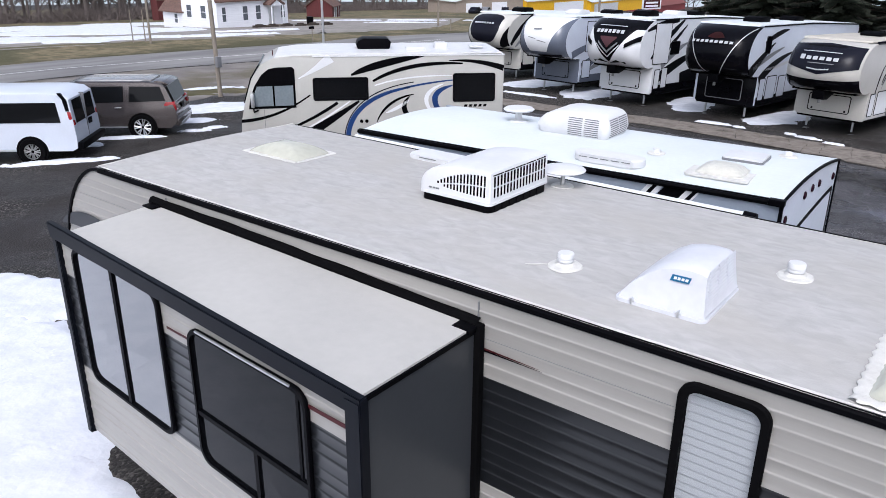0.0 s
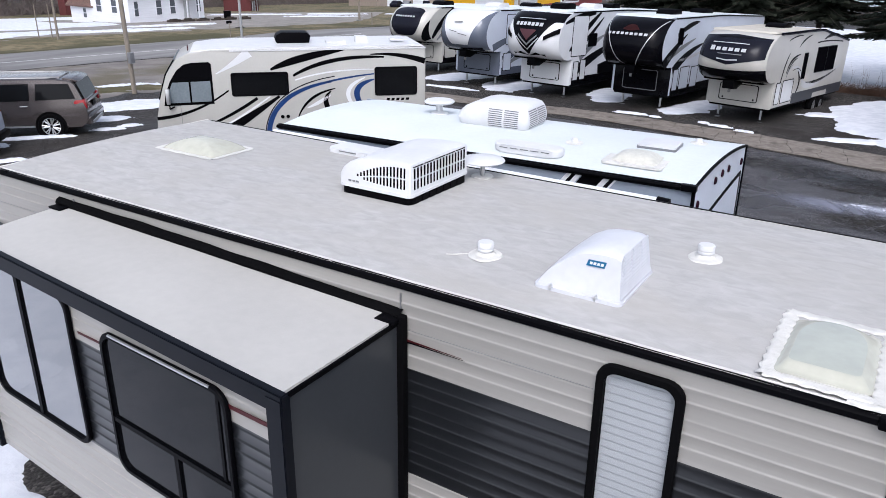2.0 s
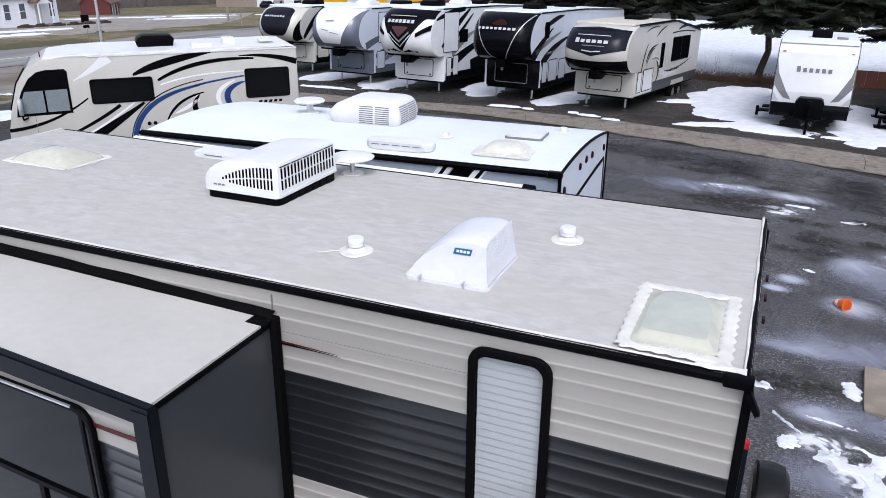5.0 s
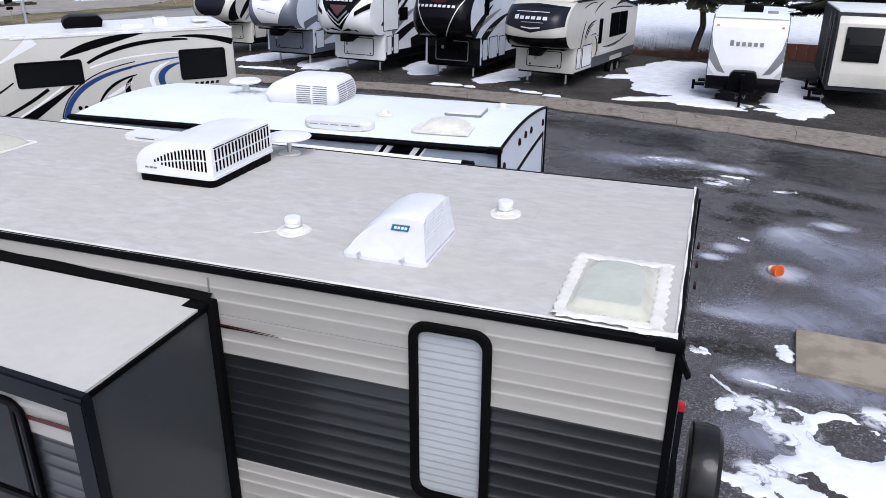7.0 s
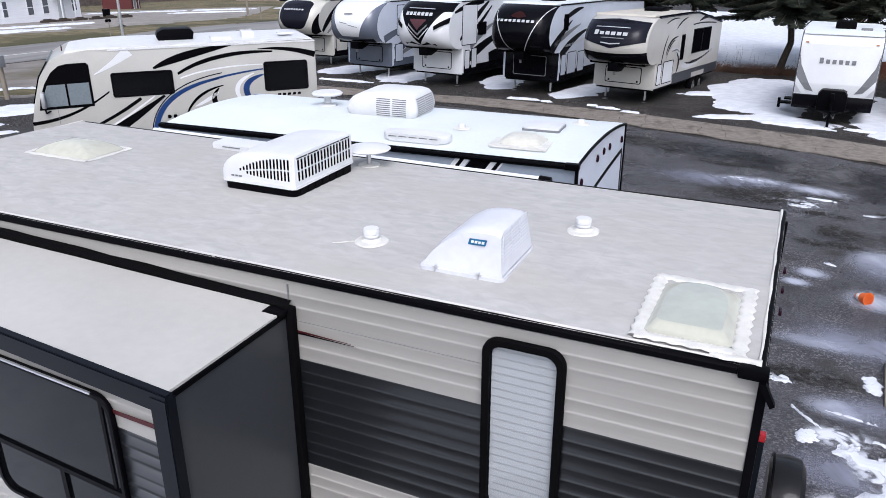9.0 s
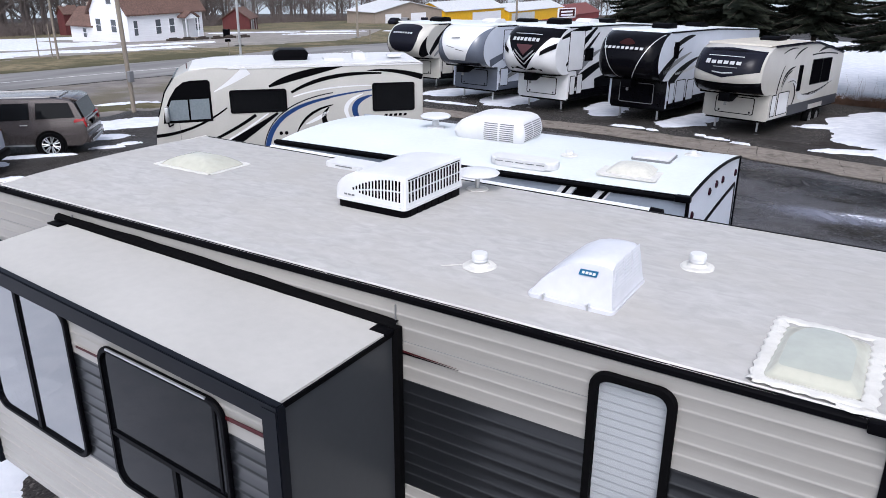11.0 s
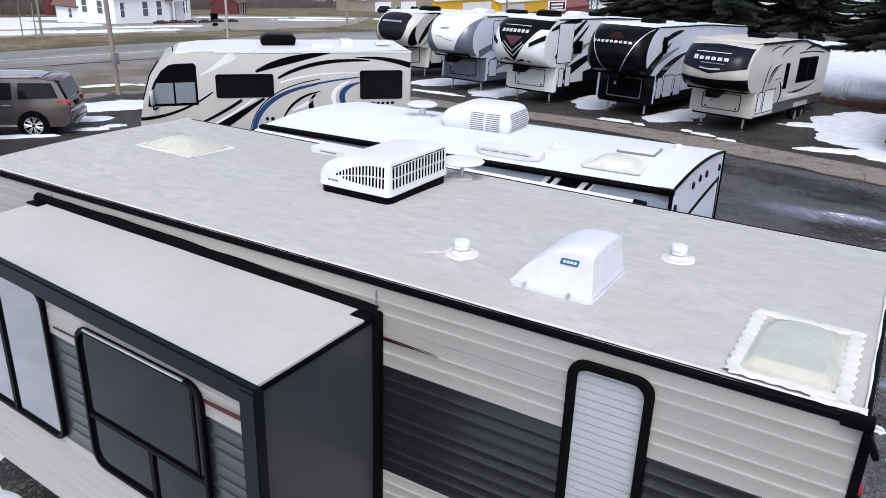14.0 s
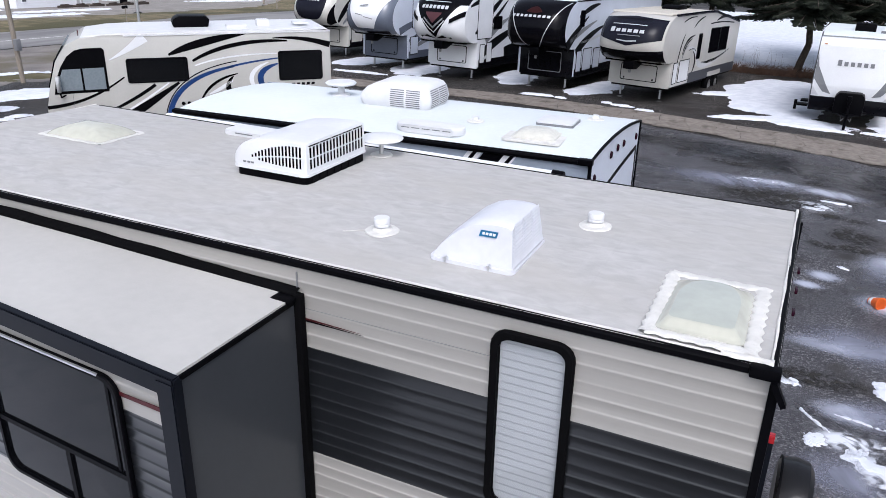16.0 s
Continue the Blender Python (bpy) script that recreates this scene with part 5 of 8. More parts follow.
# ---- the white-roofed trailer beyond it ----
wt = thing("travel_trailer", pose(-2.07, 4.33, ground_z(-4.5, 5.3), 0, 0, 3.4), "white-roofed travel trailer with blue-grey sides beside the grey one", "travel trailer")
WZ, WL, WW = 2.79, 5.5, 2.2
SHEAR = Matrix(((1, 0.08, 0, 0), (0, 1, 0, 0), (0, 0, 1, 0), (0, 0, 0, 1)))


def wroof(y):
    return WZ + 0.09 * (1 - (2 * y / WW - 1) ** 2)


bm = bmesh.new()
ys = [WW * j / 16 for j in range(17)]
g = [[bm.verts.new((x + 0.08 * y, y, wroof(y) - (0.12 if i == 0 else 0))) for y in ys] for i, x in enumerate((-WL - 0.1, -WL + 0.05, -WL * 0.66, -WL * 0.33, 0.0))]
for a, b in zip(g, g[1:]):
    for i in range(16):
        bm.faces.new((a[i], b[i], b[i + 1], a[i + 1]))
part("roof", bm, TPO, wt, "clean white roof membrane")
BLUESIDE = mat("blue_grey_siding", (0.27, 0.31, 0.37), 0.35, grain=0.03, coat=0.2)
part("side_wall", B(((-WL - 0.02, 0.0, 0.5), (0, 0.05, WZ - 0.005))), BLUESIDE, wt, "smooth blue-grey side wall")
part("side_wall", B(((-WL - 0.02, WW - 0.05, 0.5), (0.17, WW, WZ - 0.005))), BLUESIDE, wt)
part("front_wall", prism([(-WL - 0.12, 0.5), (-WL - 0.12, WZ - 0.3), (-WL - 0.08, WZ - 0.06), (-WL - 0.02, WZ - 0.02), (-WL - 0.02, 0.5)], "y", 0.05, WW - 0.05), WHITE, wt)
part("rear_wall", prism([(0.05, 0.5)] + [(WW - 0.05, 0.5)] + [(y, wroof(y) - 0.012) for y in [WW - 0.05 - (WW - 0.1) * k / 14 for k in range(15)]], "x", -0.05, 0.0), mat("bright_cool_white", (0.66, 0.7, 0.78), 0.3, grain=0.02, coat=0.3), wt, "white rear wall with an arched top").data.transform(SHEAR)
WP = side_y(0.0)
for cx, w2, m, lab in ((-1.4, 0.06, WHITE, "slanted white stripe"), (-1.345, 0.05, BLACK, "slanted black stripe"), (-1.29, 0.06, WHITE, "slanted white stripe"), (-1.125, 0.24, BLACK, "black slanted panel"), (-0.97, 0.07, WHITE, "slanted white stripe"), (-0.91, 0.05, BLACK, "slanted black stripe"), (-0.87, 0.025, WHITE, "slanted white stripe")):
    part("decal", plate([(cx - w2 / 2 - 0.45, 2.08), (cx + w2 / 2 - 0.45, 2.08), (cx + w2 / 2 + 0.045, WZ - 0.05), (cx - w2 / 2 + 0.045, WZ - 0.05)], WP), m, wt, lab)
part("awning_rail", cyl((-WL, -0.02, WZ - 0.02), (-0.02, -0.02, WZ - 0.02), 0.026, 0.026, 12), BLACK, wt, "black awning rail along the roof edge")
part("edge_trim", B(((-WL, -0.005, WZ - 0.06), (0.01, 0.03, WZ + 0.012)), bev=0.006), BLACK, wt)
part("gutter_end", B(((-0.13, -0.06, WZ - 0.05), (0.03, 0.03, WZ + 0.02)), bev=0.012), BLACK, wt, "black gutter end")
bm = bmesh.new()
g = [[bm.verts.new((x + 0.08 * y, y, wroof(y) + dz)) for y in ys] for x, dz in ((-0.006, 0.005), (0.014, 0.002), (0.016, -0.024), (0.0, -0.024))]
for a, b in zip(g, g[1:]):
    for i in range(16):
        bm.faces.new((a[i], b[i], b[i + 1], a[i + 1]))
part("edge_trim", bm, BLACK, wt, "black arched rear roof trim")
part("edge_trim", B(((0.155, WW - 0.015, 0.5), (0.19, WW + 0.015, WZ)), bev=0.005), BLACK, wt)
part("edge_trim", B(((-0.02, -0.015, 0.5), (0.018, 0.015, WZ)), bev=0.005), BLACK, wt)
RX = lambda p, d: Vector((d + 0.08 * p[0], p[0], p[1]))
part("decal", swoosh((0.08, 2.2), (1.1, 2.38), (WW - 0.12, 2.46), (0.05, 0.055, 0.05), RX), BLACK, wt, "dark arched stripe across the rear wall")
part("decal", swoosh((WW - 0.13, 2.46), (WW - 0.09, 2.3), (WW - 0.1, 1.2), (0.05, 0.05, 0.05), RX), BLACK, wt)
part("decal", ring([(1.1 + 0.14 * math.cos(k * math.pi / 12), 1.82 + 0.14 * math.sin(k * math.pi / 12)) for k in range(24)], [(1.1 + 0.09 * math.cos(k * math.pi / 12), 1.82 + 0.09 * math.sin(k * math.pi / 12)) for k in range(24)], "x", 0.09, 0.096), BLUE, wt, "round blue emblem")
for y, zz in ((0.18, 2.55), (0.82, 2.66), (1.1, 2.68), (1.38, 2.67), (2.0, 2.62)):
    part("marker_lamp", lathe([(0.045, 0.0), (0.045, 0.012), (0.03, 0.022), (0.005, 0.024)], 16, (0.08 * y, y, zz), "x"), SMOKED, wt, "small dark marker lamp")
for y in (0.6, 1.6):
    part("marker_lamp", B(((0.08 * y, y - 0.1, 1.5), (0.08 * y + 0.02, y + 0.1, 1.58)), bev=0.005), REDLENS, wt)


def low_ac(parent, x0, x1, y0, y1, z, h, m):
    """A low rooftop unit: a rounded shroud, drawn in at its foot, with a long sloping nose and rows of slots."""
    L, D = x1 - x0, y1 - y0
    shape = ((0.0, 0.1, 0.05, 0.06), (0.12, 0.03, 0.02, 0.02), (0.35, 0.0, 0.0, 0.0), (0.55, 0.03, 0.01, 0.012), (0.75, 0.1, 0.03, 0.03), (0.89, 0.2, 0.06, 0.07), (0.97, 0.3, 0.11, 0.14), (1.0, 0.42, 0.2, 0.26))

    def inset(k, col):
        for a, b in zip(shape, shape[1:]):
            if k <= b[0]:
                return a[col] + (b[col] - a[col]) * (k - a[0]) / (b[0] - a[0])
        return shape[-1][col]

    ac = part("air_conditioner", loft([(rounded(x0 + nose * L, y0 + side * D, x1 - tail * L, y1 - side * D, 0.09, 0.09), z + k * h) for k, nose, tail, side in shape]), m, parent, "rounded white rooftop air conditioner with slot rows")
    part("base_pan", prism(rrect(x0 + 0.12 * L, y0 + 0.08 * D, x1 - 0.08 * L, y1 - 0.08 * D, 0.06), "z", z - 0.03, z + 0.006), BLACK, ac)
    py = lambda p, d: Vector((p[0], y0 + inset((p[1] - z) / h, 3) * D - d, p[1]))
    px = lambda p, d: Vector((x1 - inset((p[1] - z) / h, 2) * L + d, p[0], p[1]))
    for c in range(2):
        for i in range(9):
            za = z + h * (0.14 + 0.075 * i)
            a = x0 + L * (0.46 + 0.22 * c)
            part("slot", plate([(a, za), (a + 0.19 * L, za), (a + 0.19 * L, za + 0.012), (a, za + 0.012)], py, -0.003, 0.0025), GREYD, ac, smooth=False)
            b = y0 + D * (0.14 + 0.37 * c)
            part("slot", plate([(b, za), (b + 0.33 * D, za), (b + 0.33 * D, za + 0.012), (b, za + 0.012)], px, -0.003, 0.0025), GREYD, ac, smooth=False)
    return ac


def on_white(x, y):
    """World plan to the white trailer's own axes."""
    v = wt.matrix_world.inverted() @ Vector((x, y, 0))
    return v.x, v.y


ax, ay = on_white(-4.93, 5.7)
low_ac(wt, ax - 0.56, ax + 0.46, ay - 0.52, ay + 0.24, wroof(ay) - 0.02, 0.35, PLASTIC)
ax, ay = on_white(-5.97, 5.55)
an = part("antenna", lathe([(0.02, 0.15), (0.2, 0.15), (0.215, 0.17), (0.19, 0.19), (0.02, 0.2)], 30, (ax, ay, wroof(ay))), PLASTIC, wt, "white disc antenna on a stem")
part("mast", lathe([(0.13, 0.0), (0.12, 0.02), (0.05, 0.04), (0.045, 0.15), (0.02, 0.151)], 20, (ax, ay, wroof(ay))), PLASTIC, an)
ax, ay = on_white(-4.05, 4.5)
fv = part("fridge_vent", prism(rrect(ax - 0.42, ay - 0.14, ax + 0.42, ay + 0.14, 0.12), "z", wroof(ay) - 0.01, wroof(ay) + 0.085, 0.03, seg=3), PLASTIC, wt, "long low white roof vent")
for i in range(5):
    part("slot", B(((ax - 0.32 + i * 0.13, ay - 0.143, wroof(ay) + 0.045), (ax - 0.22 + i * 0.13, ay - 0.138, wroof(ay) + 0.055))), GREYD, fv, smooth=False)
for x, y in ((-3.72, 5.05), (-2.47, 5.95)):
    ax, ay = on_white(x, y)
    pv = part("pipe_vent", lathe([(0.11, 0.0), (0.1, 0.012), (0.05, 0.02), (0.01, 0.021)], 20, (ax, ay, wroof(ay))), SEAL, wt, "small roof plumbing vent")
    part("cap", cyl((ax, ay, wroof(ay)), (ax, ay, wroof(ay) + 0.06), 0.05, 0.04, 16), PLASTIC, pv)
ax, ay = on_white(-2.85, 4.82)
part("flange", prism(rrect(ax - 0.34, ay - 0.3, ax + 0.34, ay + 0.3, 0.04), "z", wroof(ay) - 0.02, wroof(ay) + 0.006, 0.002), SEAL, wt, "flat flange in sealant under a roof vent")
dome(wt, ax - 0.26, ay - 0.23, ax + 0.26, ay + 0.23, wroof(ay) + 0.002, 0.085, mat("cream_acrylic", (0.57, 0.56, 0.5), 0.3), "roof_vent", "cream domed roof vent", flat=0.6)
ax, ay = on_white(-2.8, 5.46)
part("roof_hatch", prism(rrect(ax - 0.22, ay - 0.2, ax + 0.22, ay + 0.2, 0.03), "z", wroof(ay), wroof(ay) + 0.045, 0.01), PLASTIC, wt, "flat roof hatch lid")
part("gasket", prism(rrect(ax - 0.23, ay - 0.21, ax + 0.23, ay + 0.21, 0.03), "z", wroof(ay) - 0.01, wroof(ay) + 0.025), GREYD, wt)
for x in (-2.3, -3.2):
    for y, o in ((0.15, -1), (WW - 0.15, 1)):
        wheel(wt, (x, y, 0.33), "y", 0.33, 0.2, RUBBER, ALU, 5, o)


# ---- motorhome ----
mh = thing("motorhome", pose(-13.43, 16.0, -0.72, 0, 0, -133.8), "beige motorhome with black and blue swoosh graphics on the gravel", "motorhome")
prof = [(0, 0.5), (0.0, 2.86), (0.06, 2.92), (5.9, 2.92), (6.45, 2.87), (6.8, 2.7), (7.08, 2.3), (7.3, 1.65), (7.42, 1.15), (7.45, 0.8), (7.3, 0.45), (6.7, 0.42), (6.55, 0.75), (6.2, 0.95), (5.8, 0.75), (5.65, 0.42), (2.2, 0.42), (2.05, 0.75), (1.7, 0.95), (1.35, 0.75), (1.2, 0.42)]
MHBODY = mat("warm_beige_gelcoat", (0.39, 0.382, 0.355), 0.3, grain=0.02, blot=0.04, coat=0.3)
part("body", prism(prof, "y", -1.2, 1.2, 0.03), MHBODY, mh, "beige moulded body")
part("roof", prism([(0.03, 2.9), (0.05, 2.95), (0.3, 2.975), (5.2, 2.975), (5.9, 2.95), (6.4, 2.89), (6.5, 2.82)], "y", -1.16, 1.16, 0.04), PLASTIC, mh, "white roof")
part("gutter", B(((0.0, 1.17, 2.88), (5.4, 1.215, 2.915))), PLASTIC, mh)
ML = lambda p, d: Vector((p[0], 1.2 + d, p[1]))
part("underbody", B(((0.6, -1.0, 0.3), (6.9, 1.0, 0.6))), RUBBER, mh)
w = part("window", plate([(5.9, 1.5), (7.2, 1.48), (7.14, 1.8), (6.99, 2.14), (6.8, 2.42), (6.6, 2.57), (6.4, 2.61), (5.96, 2.62), (5.9, 2.56)], ML, 0, 0.008), BLACK, mh, "driver's window, dark above, clear below")
part("pane", plate([(5.96, 1.57), (7.12, 1.55), (7.06, 1.82), (6.94, 2.1), (5.96, 2.12)], ML, 0.008, 0.012), mat("pale_glass", (0.17, 0.2, 0.22), 0.05), w)
part("pane_bar", plate([(6.47, 1.56), (6.52, 1.56), (6.52, 2.12), (6.47, 2.12)], ML, 0.012, 0.018), BLACK, w)
for s0, s1, z0, z1 in ((3.88, 5.42, 1.68, 2.32), (0.25, 1.48, 1.58, 2.39)):
    window(mh, ML, s0, z0, s1, z1, 0.07, 0.03, BLACK, GLASS, "dark frameless side window", 0.018)
for p0, p1, p2, ww, m, lab in (
        ((7.42, 1.15), (6.4, 1.2), (5.5, 1.85), (0.09, 0.07, 0.03), BLACK, "black swoosh"),
        ((4.35, 2.38), (3.6, 2.72), (2.3, 2.88), (0.05, 0.36, 0.02), BLACK, "broad black swoosh"),
        ((3.75, 2.2), (2.8, 2.75), (1.2, 2.66), (0.06, 0.16, 0.04), BLACK, "black swoosh"),
        ((1.6, 2.74), (0.8, 2.78), (0.02, 2.52), (0.02, 0.1, 0.16), BLACK, "black swoosh"),
        ((6.6, 0.74), (5.6, 1.05), (4.75, 1.62), (0.03, 0.09, 0.08), BLACK, "black swoosh"),
        ((5.6, 0.75), (4.9, 1.15), (4.15, 1.65), (0.26, 0.2, 0.06), BLACK, "broad black swoosh"),
        ((6.0, 0.72), (5.2, 1.1), (4.4, 1.66), (0.03, 0.07, 0.03), WHITE, "white pinstripe"),
        ((4.5, 0.55), (4.45, 1.75), (2.7, 2.02), (0.13, 0.15, 0.05), BLUE, "blue arc"),
        ((2.9, 1.99), (2.3, 2.13), (1.49, 2.2), (0.05, 0.05, 0.03), BLUE, "blue arc"),
        ((4.6, 0.55), (4.5, 1.9), (2.6, 2.16), (0.02, 0.03, 0.02), NAVY, "dark pinstripe"),
        ((3.7, 2.08), (2.9, 2.35), (1.5, 2.33), (0.03, 0.05, 0.02), WHITE, "white stripe"),
        ((3.66, 1.05), (3.4, 1.68), (2.6, 1.82), (0.02, 0.12, 0.02), BLACK, "black arc"),
        ((2.72, 1.76), (3.1, 1.4), (2.55, 1.03), (0.02, 0.24, 0.06), BLACK, "black crescent"),
        ((1.49, 2.05), (2.35, 1.85), (1.75, 1.2), (0.03, 0.26, 0.08), BLUE, "blue crescent"),
        ((1.75, 2.1), (2.6, 1.8), (1.98, 1.2), (0.02, 0.2, 0.04), WHITE, "white crescent"),
        ((5.8, 2.3), (5.3, 2.55), (4.9, 2.86), (0.02, 0.12, 0.28), WHITE, "white flash"),
        ((3.4, 1.3), (3.0, 1.45), (2.75, 1.65), (0.02, 0.16, 0.04), WHITE, "white flash")):
    part("decal", swoosh(p0, p1, p2, ww, ML, 20), m, mh, lab)
for i in range(5):
    part("name_bar", plate([(1.15 - i * 0.14, 1.43), (1.06 - i * 0.14, 1.43), (1.04 - i * 0.14, 1.5), (1.13 - i * 0.14, 1.5)], ML), BLACK, mh, "black bar of a model name")
part("cab_door_line", plate([(6.78, 0.6), (6.79, 0.6), (6.79, 1.5), (6.78, 1.5)], ML), GREYD, mh)
hp = part("hatch", plate(rrect(2.95, 0.95, 3.38, 1.2, 0.02), ML, 0, 0.008), MHBODY, mh, "small service hatch")
part("hatch_label", plate([(3.05, 1.08), (3.25, 1.08), (3.25, 1.16), (3.05, 1.16)], ML, 0.008, 0.01), SILVER, hp)
for s0 in (3.95, 4.1):
    part("socket", cyl((s0, 1.2, 1.08), (s0, 1.22, 1.08), 0.05, 0.05, 14), BLACK, mh, "round black inlet")
mr = part("mirror", B(((7.02, 1.22, 1.55), (7.12, 1.42, 1.95)), bev=0.03), ALU, mh, "chrome wing mirror")
part("arm", tube([(6.95, 1.2, 1.45), (7.05, 1.34, 1.42), (7.06, 1.34, 1.58)], 0.02), BLACK, mr)
part("marker_lamp", plate([(7.1, 0.78), (7.22, 0.78), (7.22, 0.83), (7.1, 0.83)], ML, 0, 0.01), ORANGE, mh)
part("air_conditioner", prism([(3.2, 2.97), (3.15, 3.17), (3.25, 3.26), (3.95, 3.27), (4.1, 3.2), (4.15, 3.08), (4.1, 2.97)], "y", -0.35, 0.35, 0.03), BLACK, mh, "black rooftop air conditioner")
part("roof_vent", B(((2.2, 0.2, 2.96), (2.75, 0.7, 3.05)), bev=0.02), PLASTIC, mh)
part("roof_vent", B(((1.55, 0.1, 2.96), (1.9, 0.5, 3.15)), bev=0.04), PLASTIC, mh)
part("roof_vent", B(((0.5, 0.2, 3.02), (0.9, 0.6, 3.08)), bev=0.02), PLASTIC, mh)
part("roof_antenna", tube([(6.5, 0.5, 2.8), (6.5, 0.5, 2.99)], 0.014), REDD, mh)
part("windscreen", prism([(6.84, 2.66), (7.09, 2.28), (7.31, 1.62), (7.34, 1.64), (7.12, 2.31), (6.87, 2.69)], "y", -1.05, 1.05), GLASS, mh, "dark windscreen")
for x in (1.7, 6.2):
    for y, o in ((-1.0, -1), (1.0, 1)):
        wheel(mh, (x, y, 0.42), "y", 0.42, 0.28, RUBBER, ALU, 6, o)


# ---- fifth-wheel trailers ----
def fifth_wheel(x, y, rz, H, L, zb, ov, cap_m, body_m, lower_m, label, patches=(), lines=(), bars=(), sides=(), windows=(), doors=(), acs=(), drop=0.25, lip=BLACK, slide_box=None, roof_m=TPO):
    W = 2.44
    fw = thing("fifth_wheel", pose(x, y, ground_z(x, y), -2.6, 0, rz), label, "trailer", "fifth-wheel trailers parked in a row")

    def S(u, v, d=0.0):
        P = ((-ov * 0.5, zb), (-ov * 1.16, zb + 0.05), (-ov * 1.2, zb + (H - zb) * 0.8), (-ov * 0.42, H - 0.02))
        c = ((1 - v) ** 3, 3 * v * (1 - v) ** 2, 3 * v * v * (1 - v), v ** 3)
        yy = sum(a * p[0] for a, p in zip(c, P)) + 0.2 * u * u + 0.3 * abs(u) ** 7
        zz = sum(a * p[1] for a, p in zip(c, P)) - 0.03 * u * u
        return Vector((u * W / 2, yy - d, zz + d * 0.3))

    def patch(lo, hi, u0, u1, d, nu=48, nv=18):
        bm = bmesh.new()
        g = []
        for i in range(nu + 1):
            u = u0 + (u1 - u0) * i / nu
            a, b = lo(u), hi(u)
            g.append([bm.verts.new(S(u, a + (b - a) * j / nv, d)) for j in range(nv + 1)])
        for p, q in zip(g, g[1:]):
            for j in range(nv):
                bm.faces.new((p[j], q[j], q[j + 1], p[j + 1]))
        return bm

    cap = part("front_cap", patch(lambda u: 0.0, lambda u: 1.0, -1, 1, 0.0, 48, 32), cap_m, fw, "bulging moulded front cap")
    part("cap_lip", patch(lambda u: 0.0, lambda u: 0.1, -1, 1, 0.012, 48, 4), lip, cap)
    for k, (lo, hi, u0, u1, m, lab) in enumerate(patches):
        part("cap_panel", patch(lo, hi, u0, u1, 0.014 + 0.006 * k), m, cap, lab)
    for u0, v0, u1, v1, w, m in lines:
        bm = bmesh.new()
        g = []
        for i in range(17):
            t = i / 16
            u, v = u0 + (u1 - u0) * t, v0 + (v1 - v0) * t
            g.append([bm.verts.new(S(u - w / 2, v, 0.045)), bm.verts.new(S(u + w / 2, v, 0.045))])
        for p, q in zip(g, g[1:]):
            bm.faces.new((p[0], q[0], q[1], p[1]))
        part("cap_stripe", bm, m, cap)
    for u0, v0, u1, v1, m, skew in bars:
        part("name_bar", patch(lambda u: v0 + skew * (u - u0), lambda u: v1 + skew * (u - u0), u0, u1, 0.055, 3, 2), m, cap, "bar of a model name")
    e = [S(1, v / 14) for v in range(15)]
    poly = [(p.y, p.z) for p in e] + [(L * 0.45, H + 0.02), (L * 0.55, H), (L - 0.15, H - drop), (L, H - drop - 0.15), (L, 0.6), (0.0, 0.6), (0.0, zb)]
    part("body", prism(poly, "x", -W / 2, W / 2), body_m, fw, "flat-sided body")
    part("roof", prism([(-ov * 0.42 + 0.2, H - 0.03), (-ov * 0.42 + 0.3, H + 0.035), (L * 0.45, H + 0.06), (L * 0.55, H + 0.04), (L - 0.15, H - drop + 0.04), (L - 0.1, H - drop - 0.03), (L * 0.55, H - 0.03)], "x", -W / 2 + 0.07, W / 2 - 0.07, 0.02), roof_m, fw, "pale roof")
    part("roof_trim", tube([(W / 2, p[0], p[1]) for p in ((-ov * 0.42 + 0.55, H - 0.03), (L * 0.45, H + 0.02), (L * 0.55, H), (L - 0.15, H - drop))], 0.03 if body_m is not BEIGE else 0.05), BLACK if body_m is not BEIGE else NAVY, fw)
    part("lower_front", B(((-W / 2 + 0.1, -0.03, 0.55), (W / 2 - 0.02, 0.02, zb - 0.05)), bev=0.01), lower_m, fw, "lower front panel")
    FP = lambda p, d: Vector((p[0], -0.03 - d, p[1]))
    o, i2 = rrect(-0.75, 0.72, 0.7, zb - 0.2, 0.08), rrect(-0.72, 0.75, 0.67, zb - 0.23, 0.06)
    fd = part("storage_door", plate(i2, FP, 0, 0.008), lower_m, fw)
    part("door_seal", ring([(p[0], p[1]) for p in o], [(p[0], p[1]) for p in i2], "y", -0.045, -0.03), BLACK if lower_m is not GELBLACK else GREYD, fd)
    for sx in (-0.62, 0.52):
        part("latch", plate(rrect(sx, 0.78, sx + 0.06, 0.85, 0.01), FP, 0.008, 0.02), BLACK, fd)
    part("chassis", B(((-W / 2 + 0.12, 0.05, 0.48), (W / 2 - 0.12, L - 0.1, 0.62))), RUBBER, fw)
    part("soffit", B(((-W / 2 + 0.15, -ov * 0.5, zb - 0.06), (W / 2 - 0.15, 0.0, zb + 0.01))), RUBBER, fw)
    kp = part("pin_box", prism([(-ov * 0.72, zb - 0.28), (-ov * 0.5, zb - 0.3), (-0.15, zb - 0.05), (-0.2, zb + 0.02), (-ov * 0.72, zb + 0.02)], "x", -0.2, 0.2, 0.02), BLACK, fw, "black kingpin box")
    part("kingpin", cyl((0, -ov * 0.6, zb - 0.42), (0, -ov * 0.6, zb - 0.28), 0.05, 0.05, 12), STEEL, kp)
